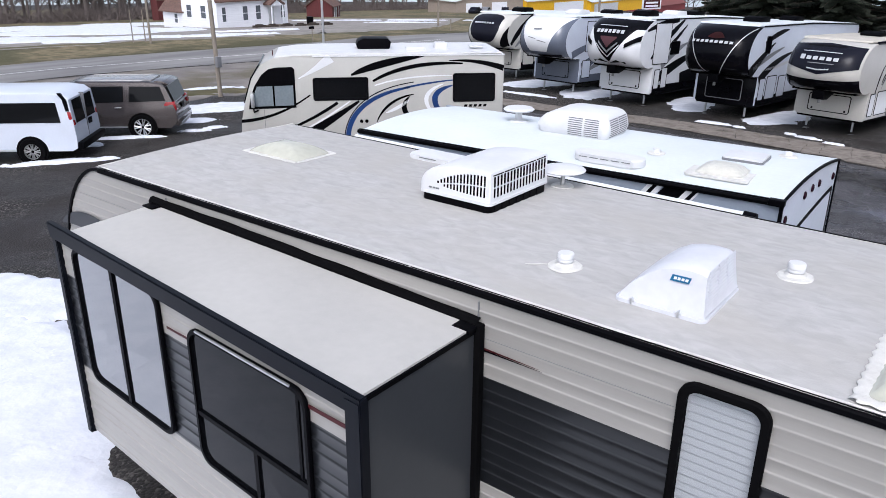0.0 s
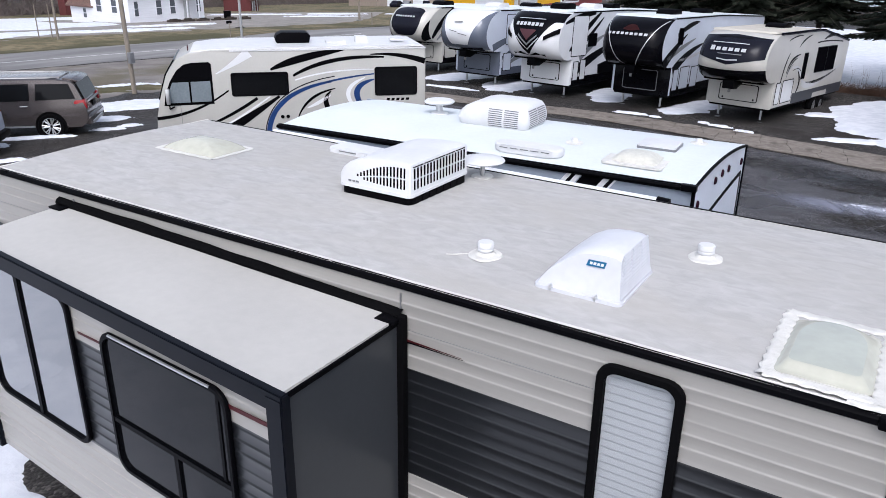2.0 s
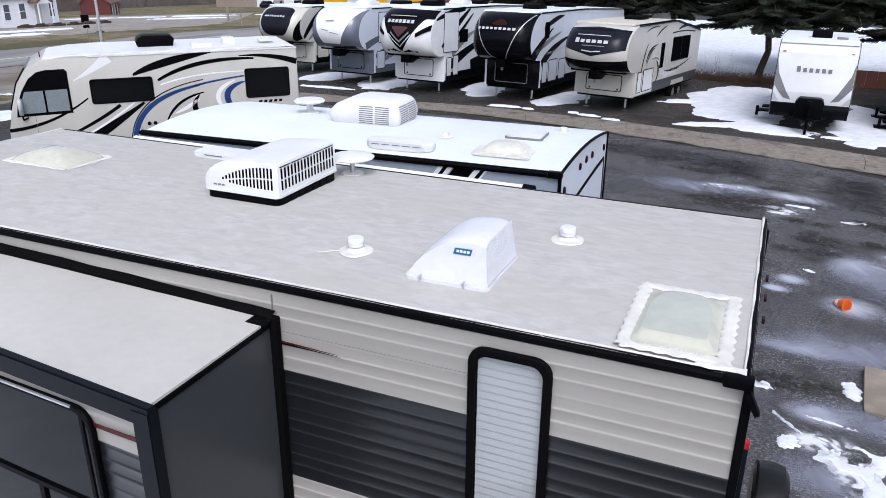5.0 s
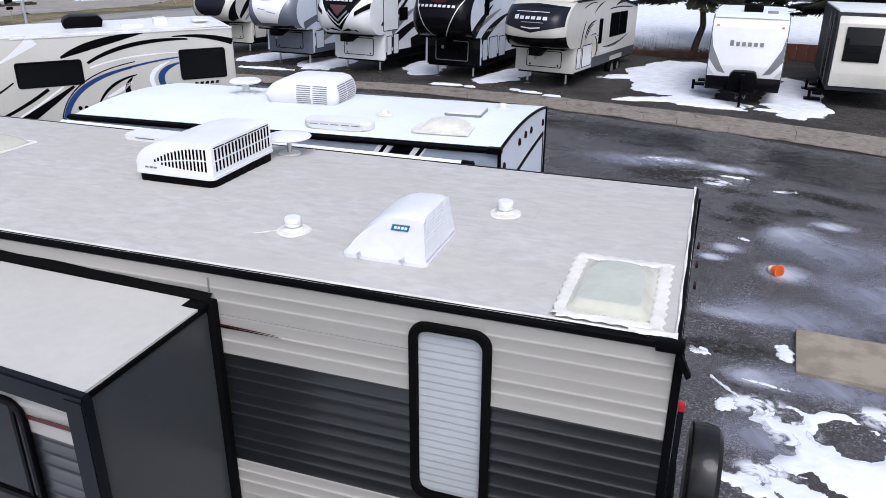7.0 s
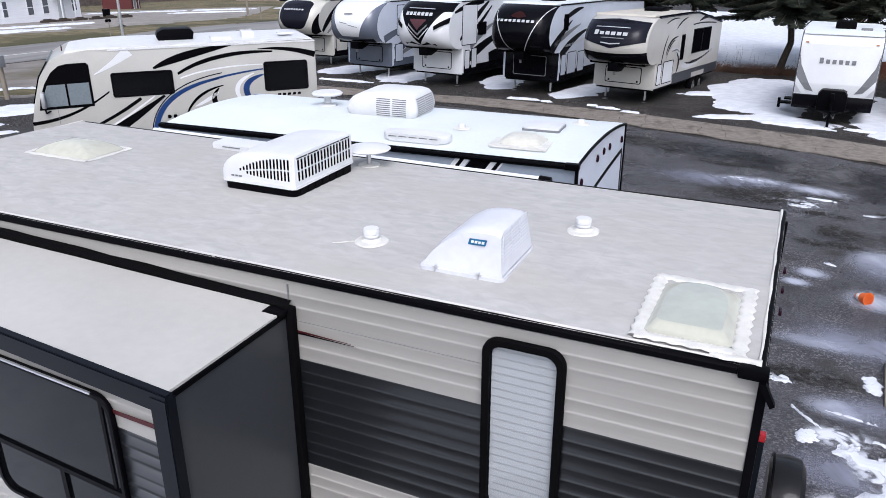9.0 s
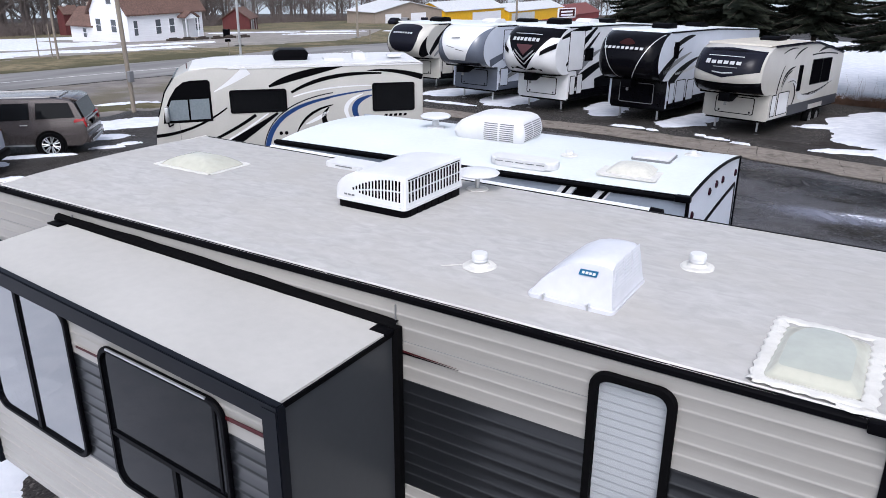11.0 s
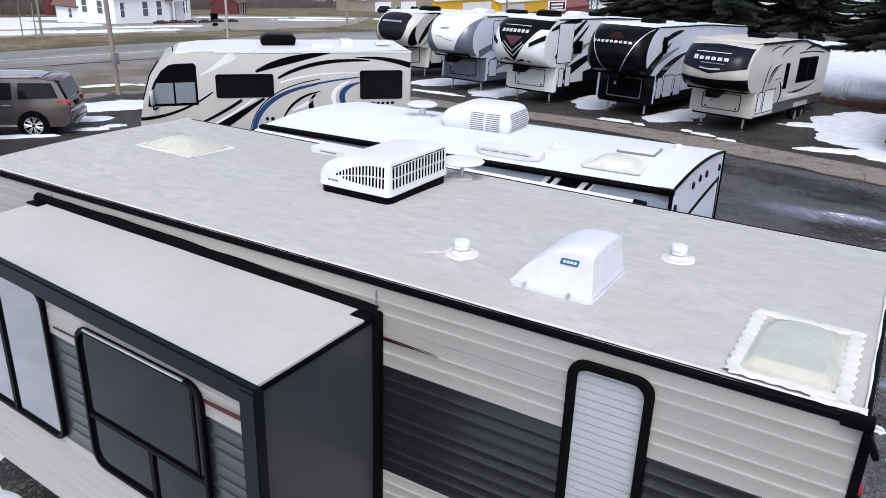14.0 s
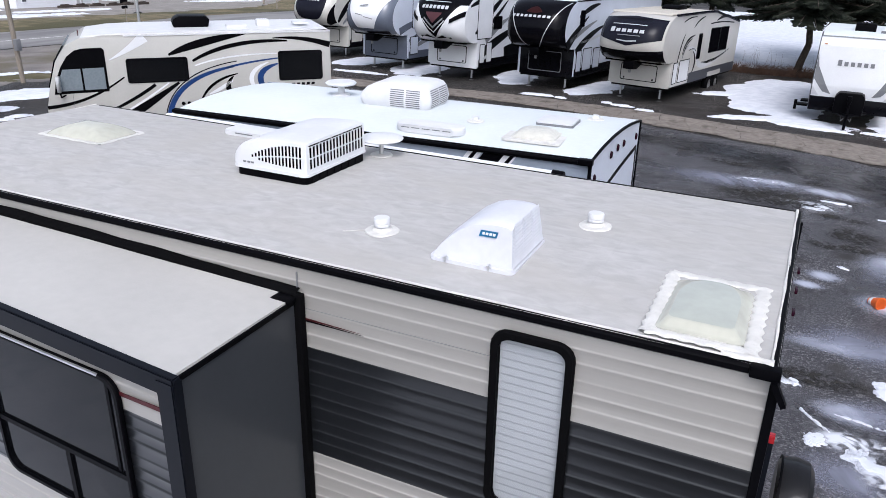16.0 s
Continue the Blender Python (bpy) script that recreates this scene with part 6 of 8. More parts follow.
    for sx in (-0.8, 0.8):
        lg = part("landing_leg", B(((sx - 0.03, 0.3, 0.1), (sx + 0.03, 0.36, 0.6))), ALU, fw, "thin steel landing leg")
        part("foot", B(((sx - 0.08, 0.24, -0.02), (sx + 0.08, 0.42, 0.02))), STEEL, lg)
    RP = lambda p, d: Vector((W / 2 + d, p[0], p[1]))
    for p0, p1, p2, ww, m in sides:
        part("decal", swoosh(p0, p1, p2, [(1.15 if body_m is BEIGE else 1.6) * k for k in ww], RP, 18), m, fw)
    for s0, z0, s1, z1 in windows:
        window(fw, RP, s0, z0, s1, z1, 0.06, 0.03, BLACK, DARKGLASS, "dark side window", 0.02)
    for s0, z0, s1, z1 in doors:
        o, i2 = rrect(s0, z0, s1, z1, 0.06), rrect(s0 + 0.03, z0 + 0.03, s1 - 0.03, z1 - 0.03, 0.045)
        dr = part("storage_door", plate(i2, RP, 0, 0.01), WHITE if body_m is BEIGE else body_m, fw)
        part("door_seal", ring(o, i2, "x", W / 2, W / 2 + 0.014), BLACK, dr)
    if slide_box:
        s0, z0, s1, z1, d = slide_box
        sb = part("slide_out", B(((W / 2 - 0.01, s0, z0), (W / 2 + d, s1, z1)), bev=0.02), body_m, fw, "extended slide-out box")
        part("slide_trim", ring(rrect(s0 - 0.02, z0 - 0.02, s1 + 0.02, z1 + 0.02, 0.03), rrect(s0 + 0.05, z0 + 0.05, s1 - 0.05, z1 - 0.05, 0.03), "x", W / 2 + d - 0.01, W / 2 + d + 0.012), BLACK, sb)
    for yy, m, hh in acs:
        part("air_conditioner", prism([(yy, H), (yy - 0.03, H + 0.12), (yy + 0.12, H + 0.12 + hh * 0.7), (yy + 0.4, H + 0.12 + hh), (yy + 0.9, H + 0.1 + hh), (yy + 0.98, H + 0.12), (yy + 0.96, H)], "x", -0.36, 0.36, 0.03), m, fw, "rooftop air conditioner")
    for yy in (L * 0.6, L * 0.6 + 0.9):
        for sx, o in ((-W / 2 + 0.2, -1), (W / 2 - 0.16, 1)):
            wheel(fw, (sx + o * 0.05, yy, 0.37 + ground_z(x, y + yy) - ground_z(x, y)), "x", 0.37, 0.24, RUBBER, STEEL, 6, o)
    part("skirt", B(((W / 2 - 0.02, 0.1 if body_m is not BEIGE else 2.1, 0.58), (W / 2 + 0.008, L * 0.6 - 0.5, 0.98 if body_m is BEIGE else 0.9)), ((W / 2 - 0.02, L * 0.6 - 0.5, 0.8), (W / 2 + 0.008, L * 0.6 + 1.4, 0.98 if body_m is BEIGE else 0.9)), ((W / 2 - 0.02, L * 0.6 + 1.4, 0.58), (W / 2 + 0.008, L - 0.05, 0.98 if body_m is BEIGE else 0.9))), {BEIGE: mat("dark_slate_skirt", (0.035, 0.037, 0.045), 0.4)}.get(body_m, GELBLACK if lower_m is not SLATE else SLATE), fw, "dark lower skirt")
    return fw


BLUEWHITE = COOLW
fifth_wheel(-6.15, 26.45, -9, 3.24, 8.6, 1.55, 1.75, BEIGE, BEIGE, BEIGE, "beige fifth-wheel trailer with a dark slate front cap",
            patches=((lambda u: 0.43 + 0.13 * abs(u), lambda u: 0.93 - 0.05 * abs(u), -0.96, 0.96, NAVY, "dark slate upper panel"),
                     (lambda u: 0.0, lambda u: 0.34 + 0.05 * abs(u) ** 2, -1, 1, GELBLACK, "black lower lip"),
                     (lambda u: 0.86, lambda u: 0.885, -0.55, 0.5, GELBLACK, "narrow black top slot"),
                     (lambda u: 0.49 + 0.06 * abs(u), lambda u: 0.51 + 0.05 * abs(u), -0.3, 0.3, SILVER, "silver chevron")),
            bars=[(-0.55 + 0.18 * i, 0.635, -0.42 + 0.18 * i, 0.685 if i else 0.705, PALE, 0.0) for i in range(6)] + [(-0.55, 0.755, 0.5, 0.767, SILVER, 0.0), (-0.3, 0.585, 0.4, 0.597, GREYD, 0.0)],
            sides=(((0.5, 1.35), (0.65, 2.15), (1.05, 2.5), (0.04, 0.13, 0.02), BLACK), ((1.0, 1.75), (1.1, 2.35), (2.3, 2.42), (0.02, 0.16, 0.01), BLACK), ((1.1, 1.75), (1.3, 2.2), (2.0, 2.3), (0.02, 0.1, 0.01), BLACK), ((1.05, 1.6), (1.2, 2.0), (1.7, 2.1), (0.01, 0.08, 0.01), GREYD),
                   ((1.55, 1.95), (2.7, 2.05), (3.1, 1.2), (0.02, 0.22, 0.12), WHITE), ((3.05, 1.3), (4.2, 0.85), (7.9, 1.75), (0.2, 0.2, 0.03), WHITE), ((2.3, 1.8), (2.95, 1.4), (2.45, 0.95), (0.02, 0.22, 0.04), BLACK), ((1.7, 1.85), (2.3, 2.0), (2.7, 1.75), (0.01, 0.07, 0.02), BLACK),
                   ((3.5, 1.3), (5.0, 1.1), (7.4, 1.6), (0.02, 0.14, 0.02), BLACK), ((4.4, 1.3), (5.6, 1.25), (7.0, 1.55), (0.01, 0.08, 0.02), BLACK), ((2.0, 2.7), (2.4, 3.0), (3.3, 3.1), (0.02, 0.11, 0.01), BLACK), ((4.9, 2.88), (5.8, 3.12), (7.0, 3.0), (0.02, 0.2, 0.02), BLACK), ((0.7, 2.95), (1.4, 3.15), (2.2, 3.1), (0.03, 0.05, 0.02), BLACK), ((4.1, 2.78), (5.6, 2.86), (7.6, 2.72), (0.04, 0.05, 0.04), BLACK)),
            windows=((2.75, 1.45, 3.2, 2.45), (4.3, 1.6, 5.6, 2.6), (5.65, 1.6, 6.9, 2.6)), doors=((0.15, 0.7, 0.65, 1.5), (0.8, 0.7, 2.0, 1.55)), acs=((2.5, BLACK, 0.1),), drop=0.5, lip=BLACK, roof_m=mat("buff_membrane", (0.5, 0.47, 0.41), 0.6))
fifth_wheel(-10.05, 26.85, -5, 3.53, 11.5, 1.72, 1.7, GELBLACK, BLUEWHITE, GELBLACK, "white and black fifth-wheel trailer with a gloss black front cap",
            lines=((-0.93, 0.93, -0.16, 0.04, 0.025, SILVER), (0.95, 0.95, 0.12, 0.04, 0.025, SILVER)),
            bars=[(-0.72 + 0.15 * i, 0.65, -0.62 + 0.15 * i, 0.688, PALE, 0.02) for i in range(9)],
            patches=((lambda u: 0.72 + 0.3 * u * u, lambda u: 0.83 - 1.2 * u * u, -0.26, 0.26, mat("deep_red_emblem", (0.022, 0.005, 0.005), 0.3), "dark red emblem"),),
            sides=(((-0.9, 1.8), (0.0, 2.4), (1.2, 2.9), (0.3, 0.2, 0.02), BLACK), ((-0.6, 2.0), (0.6, 2.4), (2.2, 2.7), (0.1, 0.16, 0.02), GREYD), ((0.1, 1.5), (1.2, 2.2), (3.4, 2.5), (0.25, 0.2, 0.02), BLACK), ((0.2, 2.9), (1.4, 3.3), (2.4, 3.35), (0.08, 0.2, 0.02), BLACK),
                   ((0.3, 1.9), (2.2, 1.95), (4.0, 2.3), (0.03, 0.12, 0.02), SILVER)),
            windows=((0.25, 2.5, 0.75, 3.15),), doors=((0.2, 0.75, 0.75, 1.6), (0.9, 0.75, 1.9, 1.65), (2.1, 0.75, 2.9, 1.6)), acs=((1.6, BLACK, 0.14), (5.4, BLACK, 0.12)), drop=0.1)
fifth_wheel(-14.3, 27.05, -5, 3.55, 11.0, 1.65, 1.75, WHITE, WHITE, WHITE, "white fifth-wheel trailer with a black shield front and slanting stripes",
            patches=((lambda u: min(0.78, 0.2 + 0.72 * abs(u)), lambda u: 0.97, -1.0, 1.0, GELBLACK, "black upper shield"),
                     (lambda u: 0.3 + 0.5 * abs(u), lambda u: 0.325 + 0.5 * abs(u), -0.42, 0.42, SILVER, "silver chevron"),
                     (lambda u: 0.38 + 0.45 * abs(u), lambda u: 0.42 + 0.42 * abs(u), -0.36, 0.36, GREYD, "grey chevron"),
                     (lambda u: 0.47 + 0.5 * abs(u), lambda u: 0.64, -0.3, 0.3, mat("dull_red_emblem", (0.06, 0.018, 0.022), 0.35), "dull red emblem"),
                     (lambda u: 0.16 + 0.12 * abs(u), lambda u: 0.17 + 0.3 * min(abs(u), 0.6 - abs(u)), -0.6, -0.02, BLACK, "black flash"), (lambda u: 0.16 + 0.12 * abs(u), lambda u: 0.17 + 0.3 * min(abs(u), 0.6 - abs(u)), 0.02, 0.6, BLACK, "black flash"), (lambda u: 0.3 + 0.3 * abs(u), lambda u: 0.33 + 0.36 * abs(u), 0.6, 1.0, BLACK, "black flash"), (lambda u: 0.3 + 0.3 * abs(u), lambda u: 0.33 + 0.36 * abs(u), -1.0, -0.6, BLACK, "black flash")),
            bars=[(-0.52 + 0.15 * i, 0.695, -0.41 + 0.15 * i, 0.75, PALE, 0.0) for i in range(7)] + [(-0.5, 0.81, 0.5, 0.822, SILVER, 0.0)],
            sides=(((-0.3, 2.0), (0.9, 2.8), (2.3, 3.5), (0.06, 0.3, 0.05), BLACK), ((0.2, 1.9), (1.4, 2.5), (2.6, 3.3), (0.03, 0.2, 0.03), BLACK), ((-0.8, 3.1), (0.2, 3.4), (1.8, 3.5), (0.05, 0.2, 0.1), BLACK), ((0.6, 1.75), (1.6, 2.2), (3.0, 2.6), (0.3, 0.2, 0.02), GREYD), ((0.5, 1.2), (1.8, 1.7), (4.0, 2.2), (0.25, 0.3, 0.05), BLACK), ((2.5, 0.9), (4.0, 1.2), (7.0, 1.0), (0.5, 0.5, 0.6), BLACK)),
            windows=((1.3, 2.1, 2.1, 2.65),), doors=((0.15, 0.75, 0.6, 1.55), (0.75, 0.75, 1.25, 1.6), (-0.15, 1.75, 1.2, 3.4)), acs=((0.6, BLACK, 0.18), (3.2, PLASTIC, 0.14), (5.0, BLACK, 0.14)), drop=0.1)
fifth_wheel(-18.15, 27.95, -4, 3.43, 10.5, 1.65, 1.75, WHITE, BLUEWHITE, SLATE, "white fifth-wheel trailer with slate blue cap edges",
            patches=((lambda u: 0.0, lambda u: min(0.99, 0.26 + 1.2 * max(0, abs(u) - 0.36)), -1, 1, SLATE, "slate lower frame"),
                     (lambda u: 0.06, lambda u: 0.16 + 0.08 * abs(u), -0.85, 0.85, NAVY, "dark lower flash"),),
            bars=((-0.2, 0.67, 0.15, 0.69, GREYD, 0.06), (-0.35, 0.53, -0.02, 0.545, GREYD, -0.08), (0.04, 0.48, 0.4, 0.495, GREYD, -0.08)),
            sides=(((-0.7, 1.8), (0.8, 2.3), (2.6, 2.4), (0.2, 0.16, 0.02), SLATE), ((0.2, 1.2), (1.8, 1.9), (3.4, 2.2), (0.3, 0.2, 0.03), SLATE), ((0.3, 0.9), (1.5, 1.5), (3.0, 1.4), (0.05, 0.2, 0.05), GREYD)),
            doors=((0.35, 1.9, 1.5, 3.25), (0.2, 0.75, 0.9, 1.55)), acs=((0.9, PLASTIC, 0.14), (4.0, BLACK, 0.12)), drop=0.1)
fifth_wheel(-22.9, 30.5, -3, 3.27, 10.0, 1.6, 1.7, CREAM, CREAM, CREAM, "cream fifth-wheel trailer with a dark rounded front panel",
            patches=((lambda u: 0.28 + 0.3 * abs(u / 0.72) ** 4, lambda u: 0.96 - 0.1 * abs(u / 0.72) ** 4, -0.72, 0.72, NAVY, "dark rounded centre panel"),
                     (lambda u: 0.08 + 0.5 * (abs(u) - 0.7), lambda u: 0.2 + 0.8 * (abs(u) - 0.7) * 2, 0.7, 1.0, BLACK, "black flash"), (lambda u: 0.08 + 0.5 * (abs(u) - 0.7), lambda u: 0.2 + 0.8 * (abs(u) - 0.7) * 2, -1.0, -0.7, BLACK, "black flash")),
            bars=[(-0.5 + 0.125 * i, 0.7, -0.42 + 0.125 * i, 0.735, PALE, 0.0) for i in range(8)],
            sides=(((-0.9, 1.8), (-0.2, 2.6), (1.0, 3.3), (0.1, 0.3, 0.03), BLACK), ((-0.5, 1.7), (0.4, 2.3), (1.6, 3.1), (0.05, 0.2, 0.02), GREYD), ((0.0, 1.7), (1.0, 2.2), (2.2, 2.7), (0.05, 0.2, 0.02), BLACK), ((1.2, 2.9), (0.8, 2.3), (1.4, 1.8), (0.03, 0.25, 0.03), GREYD)),
            doors=((0.2, 0.75, 1.2, 1.5),), acs=((1.2, BLACK, 0.16),), drop=0.1)


# ---- white front-facing trailer and its neighbour ----
kt = thing("travel_trailer", pose(1.1, 25.6, ground_z(1.1, 25.6), -2.6, 0, -2), "white-fronted travel trailer with grey corner flashes", "travel trailer")
W = 2.5
part("body", prism([(0.0, 0.9), (-0.05, 1.3), (0.0, 2.6), (0.25, 2.9), (0.5, 2.98), (6.2, 2.98), (6.2, 0.6), (0.1, 0.6)], "x", -W / 2, W / 2, 0.03), mat("dark_grey_side", (0.07, 0.072, 0.08), 0.4), kt)
part("front_cap", prism([(-0.005, 0.9), (-0.06, 1.3), (-0.01, 2.6), (0.22, 2.9), (0.3, 2.86), (0.1, 2.5), (0.06, 0.9)], "x", -W / 2 + 0.03, W / 2 - 0.03, 0.02), WHITE, kt, "smooth white front cap")
part("roof", prism([(0.15, 2.9), (0.5, 3.03), (6.2, 3.03), (6.2, 2.95), (0.5, 2.95)], "x", -W / 2 + 0.05, W / 2 - 0.05), TPO, kt)
part("lower_panel", B(((-W / 2 + 0.02, -0.03, 0.45), (W / 2 - 0.02, 0.1, 0.92)), bev=0.02), GELBLACK, kt, "black lower front panel")
KP = lambda p, d: Vector((p[0], -0.058 + 0.038 * max(0, (p[1] - 1.3) / 1.3) - d + 0.06 * max(0, (1.3 - p[1]) / 0.4), p[1]))
for sg in (-1, 1):
    part("decal", plate([(sg * 1.21, 2.35), (sg * 1.12, 1.9), (sg * 0.8, 1.3), (sg * 1.06, 1.3), (sg * 1.21, 1.5)], KP, 0.0, 0.014), GREYD, kt, "grey corner flash")
    part("decal", plate([(sg * 0.8, 1.3), (sg * 0.62, 1.02), (sg * 0.88, 1.08), (sg * 1.06, 1.3)], KP, 0.0, 0.014), GREYD, kt, "grey corner flash")
    part("decal", plate([(sg * 1.21, 1.25), (sg * 0.98, 0.95), (sg * 1.21, 0.95)], KP, 0.0, 0.01), SILVER, kt)
    part("marker_lamp", B(((sg * 1.05 - 0.05, -0.03, 2.62), (sg * 1.05 + 0.05, 0.03, 2.66))), mat("amber_lens", (0.4, 0.2, 0.1), 0.3), kt)
for i in range(6):
    part("name_bar", plate([(-0.58 + i * 0.195, 1.97), (-0.46 + i * 0.195, 1.97), (-0.46 + i * 0.195, 2.11 if i else 2.16), (-0.58 + i * 0.195, 2.11 if i else 2.16)], KP, 0.0, 0.012), GREYD, kt, "grey bar of a model name")
part("socket_plate", plate(rrect(0.25, 1.02, 0.42, 1.12, 0.01), KP, 0, 0.014), BLACK, kt)
part("air_conditioner", B(((-0.3, 1.5, 2.98), (0.35, 2.4, 3.28)), bev=0.05), BLACK, kt, "black rooftop air conditioner")
part("roof_vent", B(((0.5, 1.0, 3.0), (0.85, 1.35, 3.1)), bev=0.02), GREYD, kt)
tg = part("tongue", tube([(-0.6, 0.1, 0.5), (0, -1.15, 0.5), (0.6, 0.1, 0.5)], 0.06), BLACK, kt, "black A-frame tongue")
part("jack", cyl((0, -0.95, 0.0), (0, -0.95, 0.95), 0.045, 0.045, 12), BLACK, tg)
part("foot", cyl((0, -0.95, -0.02), (0, -0.95, 0.02), 0.12, 0.1, 12), STEEL, tg)
part("jack_head", B(((-0.07, -1.03, 0.92), (0.07, -0.87, 1.12)), bev=0.02), BLACK, tg)
for sx in (-0.34, 0.34):
    part("chain", tube([(sx * 0.5, -0.75, 0.48), (sx * 0.4, -0.9, 0.3), (sx * 0.2, -1.05, 0.42)], 0.012), STEEL, tg)
part("tank_cover", prism([(-0.45, 0.5), (-0.45, 1.05), (-0.34, 1.2), (0.34, 1.2), (0.45, 1.05), (0.45, 0.5)], "y", -0.8, -0.25, 0.05), BLACK, kt, "black gas bottle cover")
for sx, o in ((-W / 2 + 0.15, -1), (W / 2 - 0.15, 1)):
    for yy in (3.8, 4.7):
        wheel(kt, (sx, yy, 0.3), "x", 0.34, 0.22, RUBBER, ALU, 5, o)
part("entry_step", B(((-W / 2 - 0.45, 1.3, 0.35), (-W / 2 - 0.05, 1.9, 0.4)), ((-W / 2 - 0.3, 1.3, 0.5), (-W / 2, 1.9, 0.55)), ((-W / 2 - 0.5, 1.35, 0.2), (-W / 2 - 0.4, 1.4, 0.55)), bev=0.01), BLACK, kt, "folded out black entry step")

rt = thing("travel_trailer", pose(5.15, 26.3, ground_z(5.15, 26.3), -2.6, 0, -3), "dark and beige travel trailer parked on snow", "travel trailer")
part("body", prism([(0.0, 0.6), (-0.05, 1.2), (0.0, 2.9), (0.3, 3.2), (7.5, 3.2), (7.5, 0.6)], "x", -1.3, 1.3, 0.03), mat("charcoal_side", (0.022, 0.022, 0.026), 0.6), rt, "charcoal body")
part("front_cap", prism([(-0.06, 0.75), (-0.11, 1.2), (-0.06, 2.85), (0.1, 3.1), (0.12, 0.75)], "x", -1.22, 1.3, 0.03), CREAM, rt, "cream front panel")
part("window", B(((-0.95, -0.14, 1.6), (0.2, -0.05, 2.75)), bev=0.04), GLASS, rt, "dark front window")
part("roof", B(((-1.25, 0.3, 3.18), (1.25, 7.4, 3.26)), bev=0.03), TPO, rt)
for yy in (1.2, 3.0):
    part("side_trim", B(((-1.33, yy, 0.7), (-1.29, yy + 0.06, 3.1))), GREYD, rt)
part("door", B(((-1.33, 1.5, 0.8), (-1.29, 2.3, 2.8)), bev=0.01), BLACK, rt)
for yy in (0.7, 3.2):
    part("entry_step", B(((-1.85, yy, 0.1), (-1.3, yy + 0.5, 0.16)), ((-1.6, yy, 0.3), (-1.3, yy + 0.5, 0.36)), ((-1.75, yy, 0.05), (-1.65, yy + 0.06, 0.5)), bev=0.01), BLACK, rt, "folding black entry step")
for sx, o in ((-1.15, -1), (1.15, 1)):
    wheel(rt, (sx, 4.4, 0.3), "x", 0.35, 0.22, RUBBER, ALU, 5, o)


# ---- parked van and SUV ----
CARGLASS = glass("car_window_glass", (0.006, 0.0065, 0.0075), 0.04)
CARGLASS.node_tree.nodes["Principled BSDF"].inputs["Specular IOR Level"].default_value = 0.14


def car(name, x, y, rz, label, L, Wd, prof, glassline, paint, wb, rear, r, roof_m=None, rails=False, lamps=None, spokes=6, rim=ALU, taper=0.15):
    """prof: side outline (x forward, z); glassline: list of side panes, each an outline."""
    ob = thing(name, pose(x, y, ground_z(x, y), 0, 0, rz), label, "car" if name != "van" else "van", "parked vehicles")
    bm = bmesh.new()
    n = len(prof)
    zs = max(p[1] for p in prof)
    cols = (-1.0, -0.97, -0.9, 0.9, 0.97, 1.0)
    g = []
    for c in cols:
        row = []
        for px, pz in prof:
            k = max(0.0, (pz - 0.55 * zs) / (0.45 * zs))
            edge = {1.0: 0.93, 0.97: 0.975, 0.9: 1.0}[abs(c)] if pz > 0.4 else 1.0
            row.append(bm.verts.new((px * (1 if pz < 0.4 else edge * 0.02 + 0.98), c * Wd / 2 * (1 - taper * k ** 1.3), pz * (1 if pz < 0.9 * zs else edge * 0.25 + 0.75))))
        g.append(row)
    for a, b in zip(g, g[1:]):
        for i in range(n):
            bm.faces.new((a[i], a[(i + 1) % n], b[(i + 1) % n], b[i]))
    zb = 0.55 * zs
    for row, sg in ((g[0], -1), (g[-1], 1)):
        high = [i for i, p in enumerate(prof) if p[1] > zb]
        i0, i1 = high[0], high[-1]
        belt = [bm.verts.new((row[i].co.x, sg * Wd / 2, zb)) for i in range(i0, i1 + 1)]
        for i in range(i0, i1):
            bm.faces.new((row[i], row[i + 1], belt[i + 1 - i0], belt[i - i0]))
        bm.faces.new((row[i0 - 1], row[i0], belt[0]))
        bm.faces.new((row[i1], row[i1 + 1], belt[-1]))
        bm.faces.new(row[:i0] + belt + row[i1 + 1:])
    part("body", bm, paint, ob, "painted body")
    for sg in (-1, 1):
        side = lambda p, d: Vector((p[0], sg * (Wd / 2 * (1 - taper * max(0, (p[1] - 0.55 * zs) / (0.45 * zs)) ** 1.3) + d), p[1]))
        for pane in glassline:
            part("side_window", plate(pane, side, -0.03, 0.008), CARGLASS, ob, "dark side window")
        for px in (rear, rear + wb):
            part("wheel_arch", lathe([(r * 1.17, -0.004), (r * 1.17, 0.004), (0.05, 0.004)], 28, (px, sg * Wd / 2, r), "y"), RUBBER, ob)
            wheel(ob, (px, sg * (Wd / 2 - 0.075), r), "y", r, 0.25, RUBBER, rim, spokes, sg, 0.72 if rails else 0.62)
        part("sill_trim", B(((rear + r * 1.2, sg * (Wd / 2) - 0.012, 0.38), (rear + wb - r * 1.2, sg * (Wd / 2) + 0.012, 0.43))), ALU, ob)
        if rails:
            part("roof_rail", tube([(-1.75, sg * 0.7, zs - 0.07), (-1.65, sg * 0.7, zs - 0.01), (0.3, sg * 0.7, zs - 0.005), (0.4, sg * 0.7, zs - 0.07)], 0.02), STEEL, ob, "low metal roof rail")
    return ob


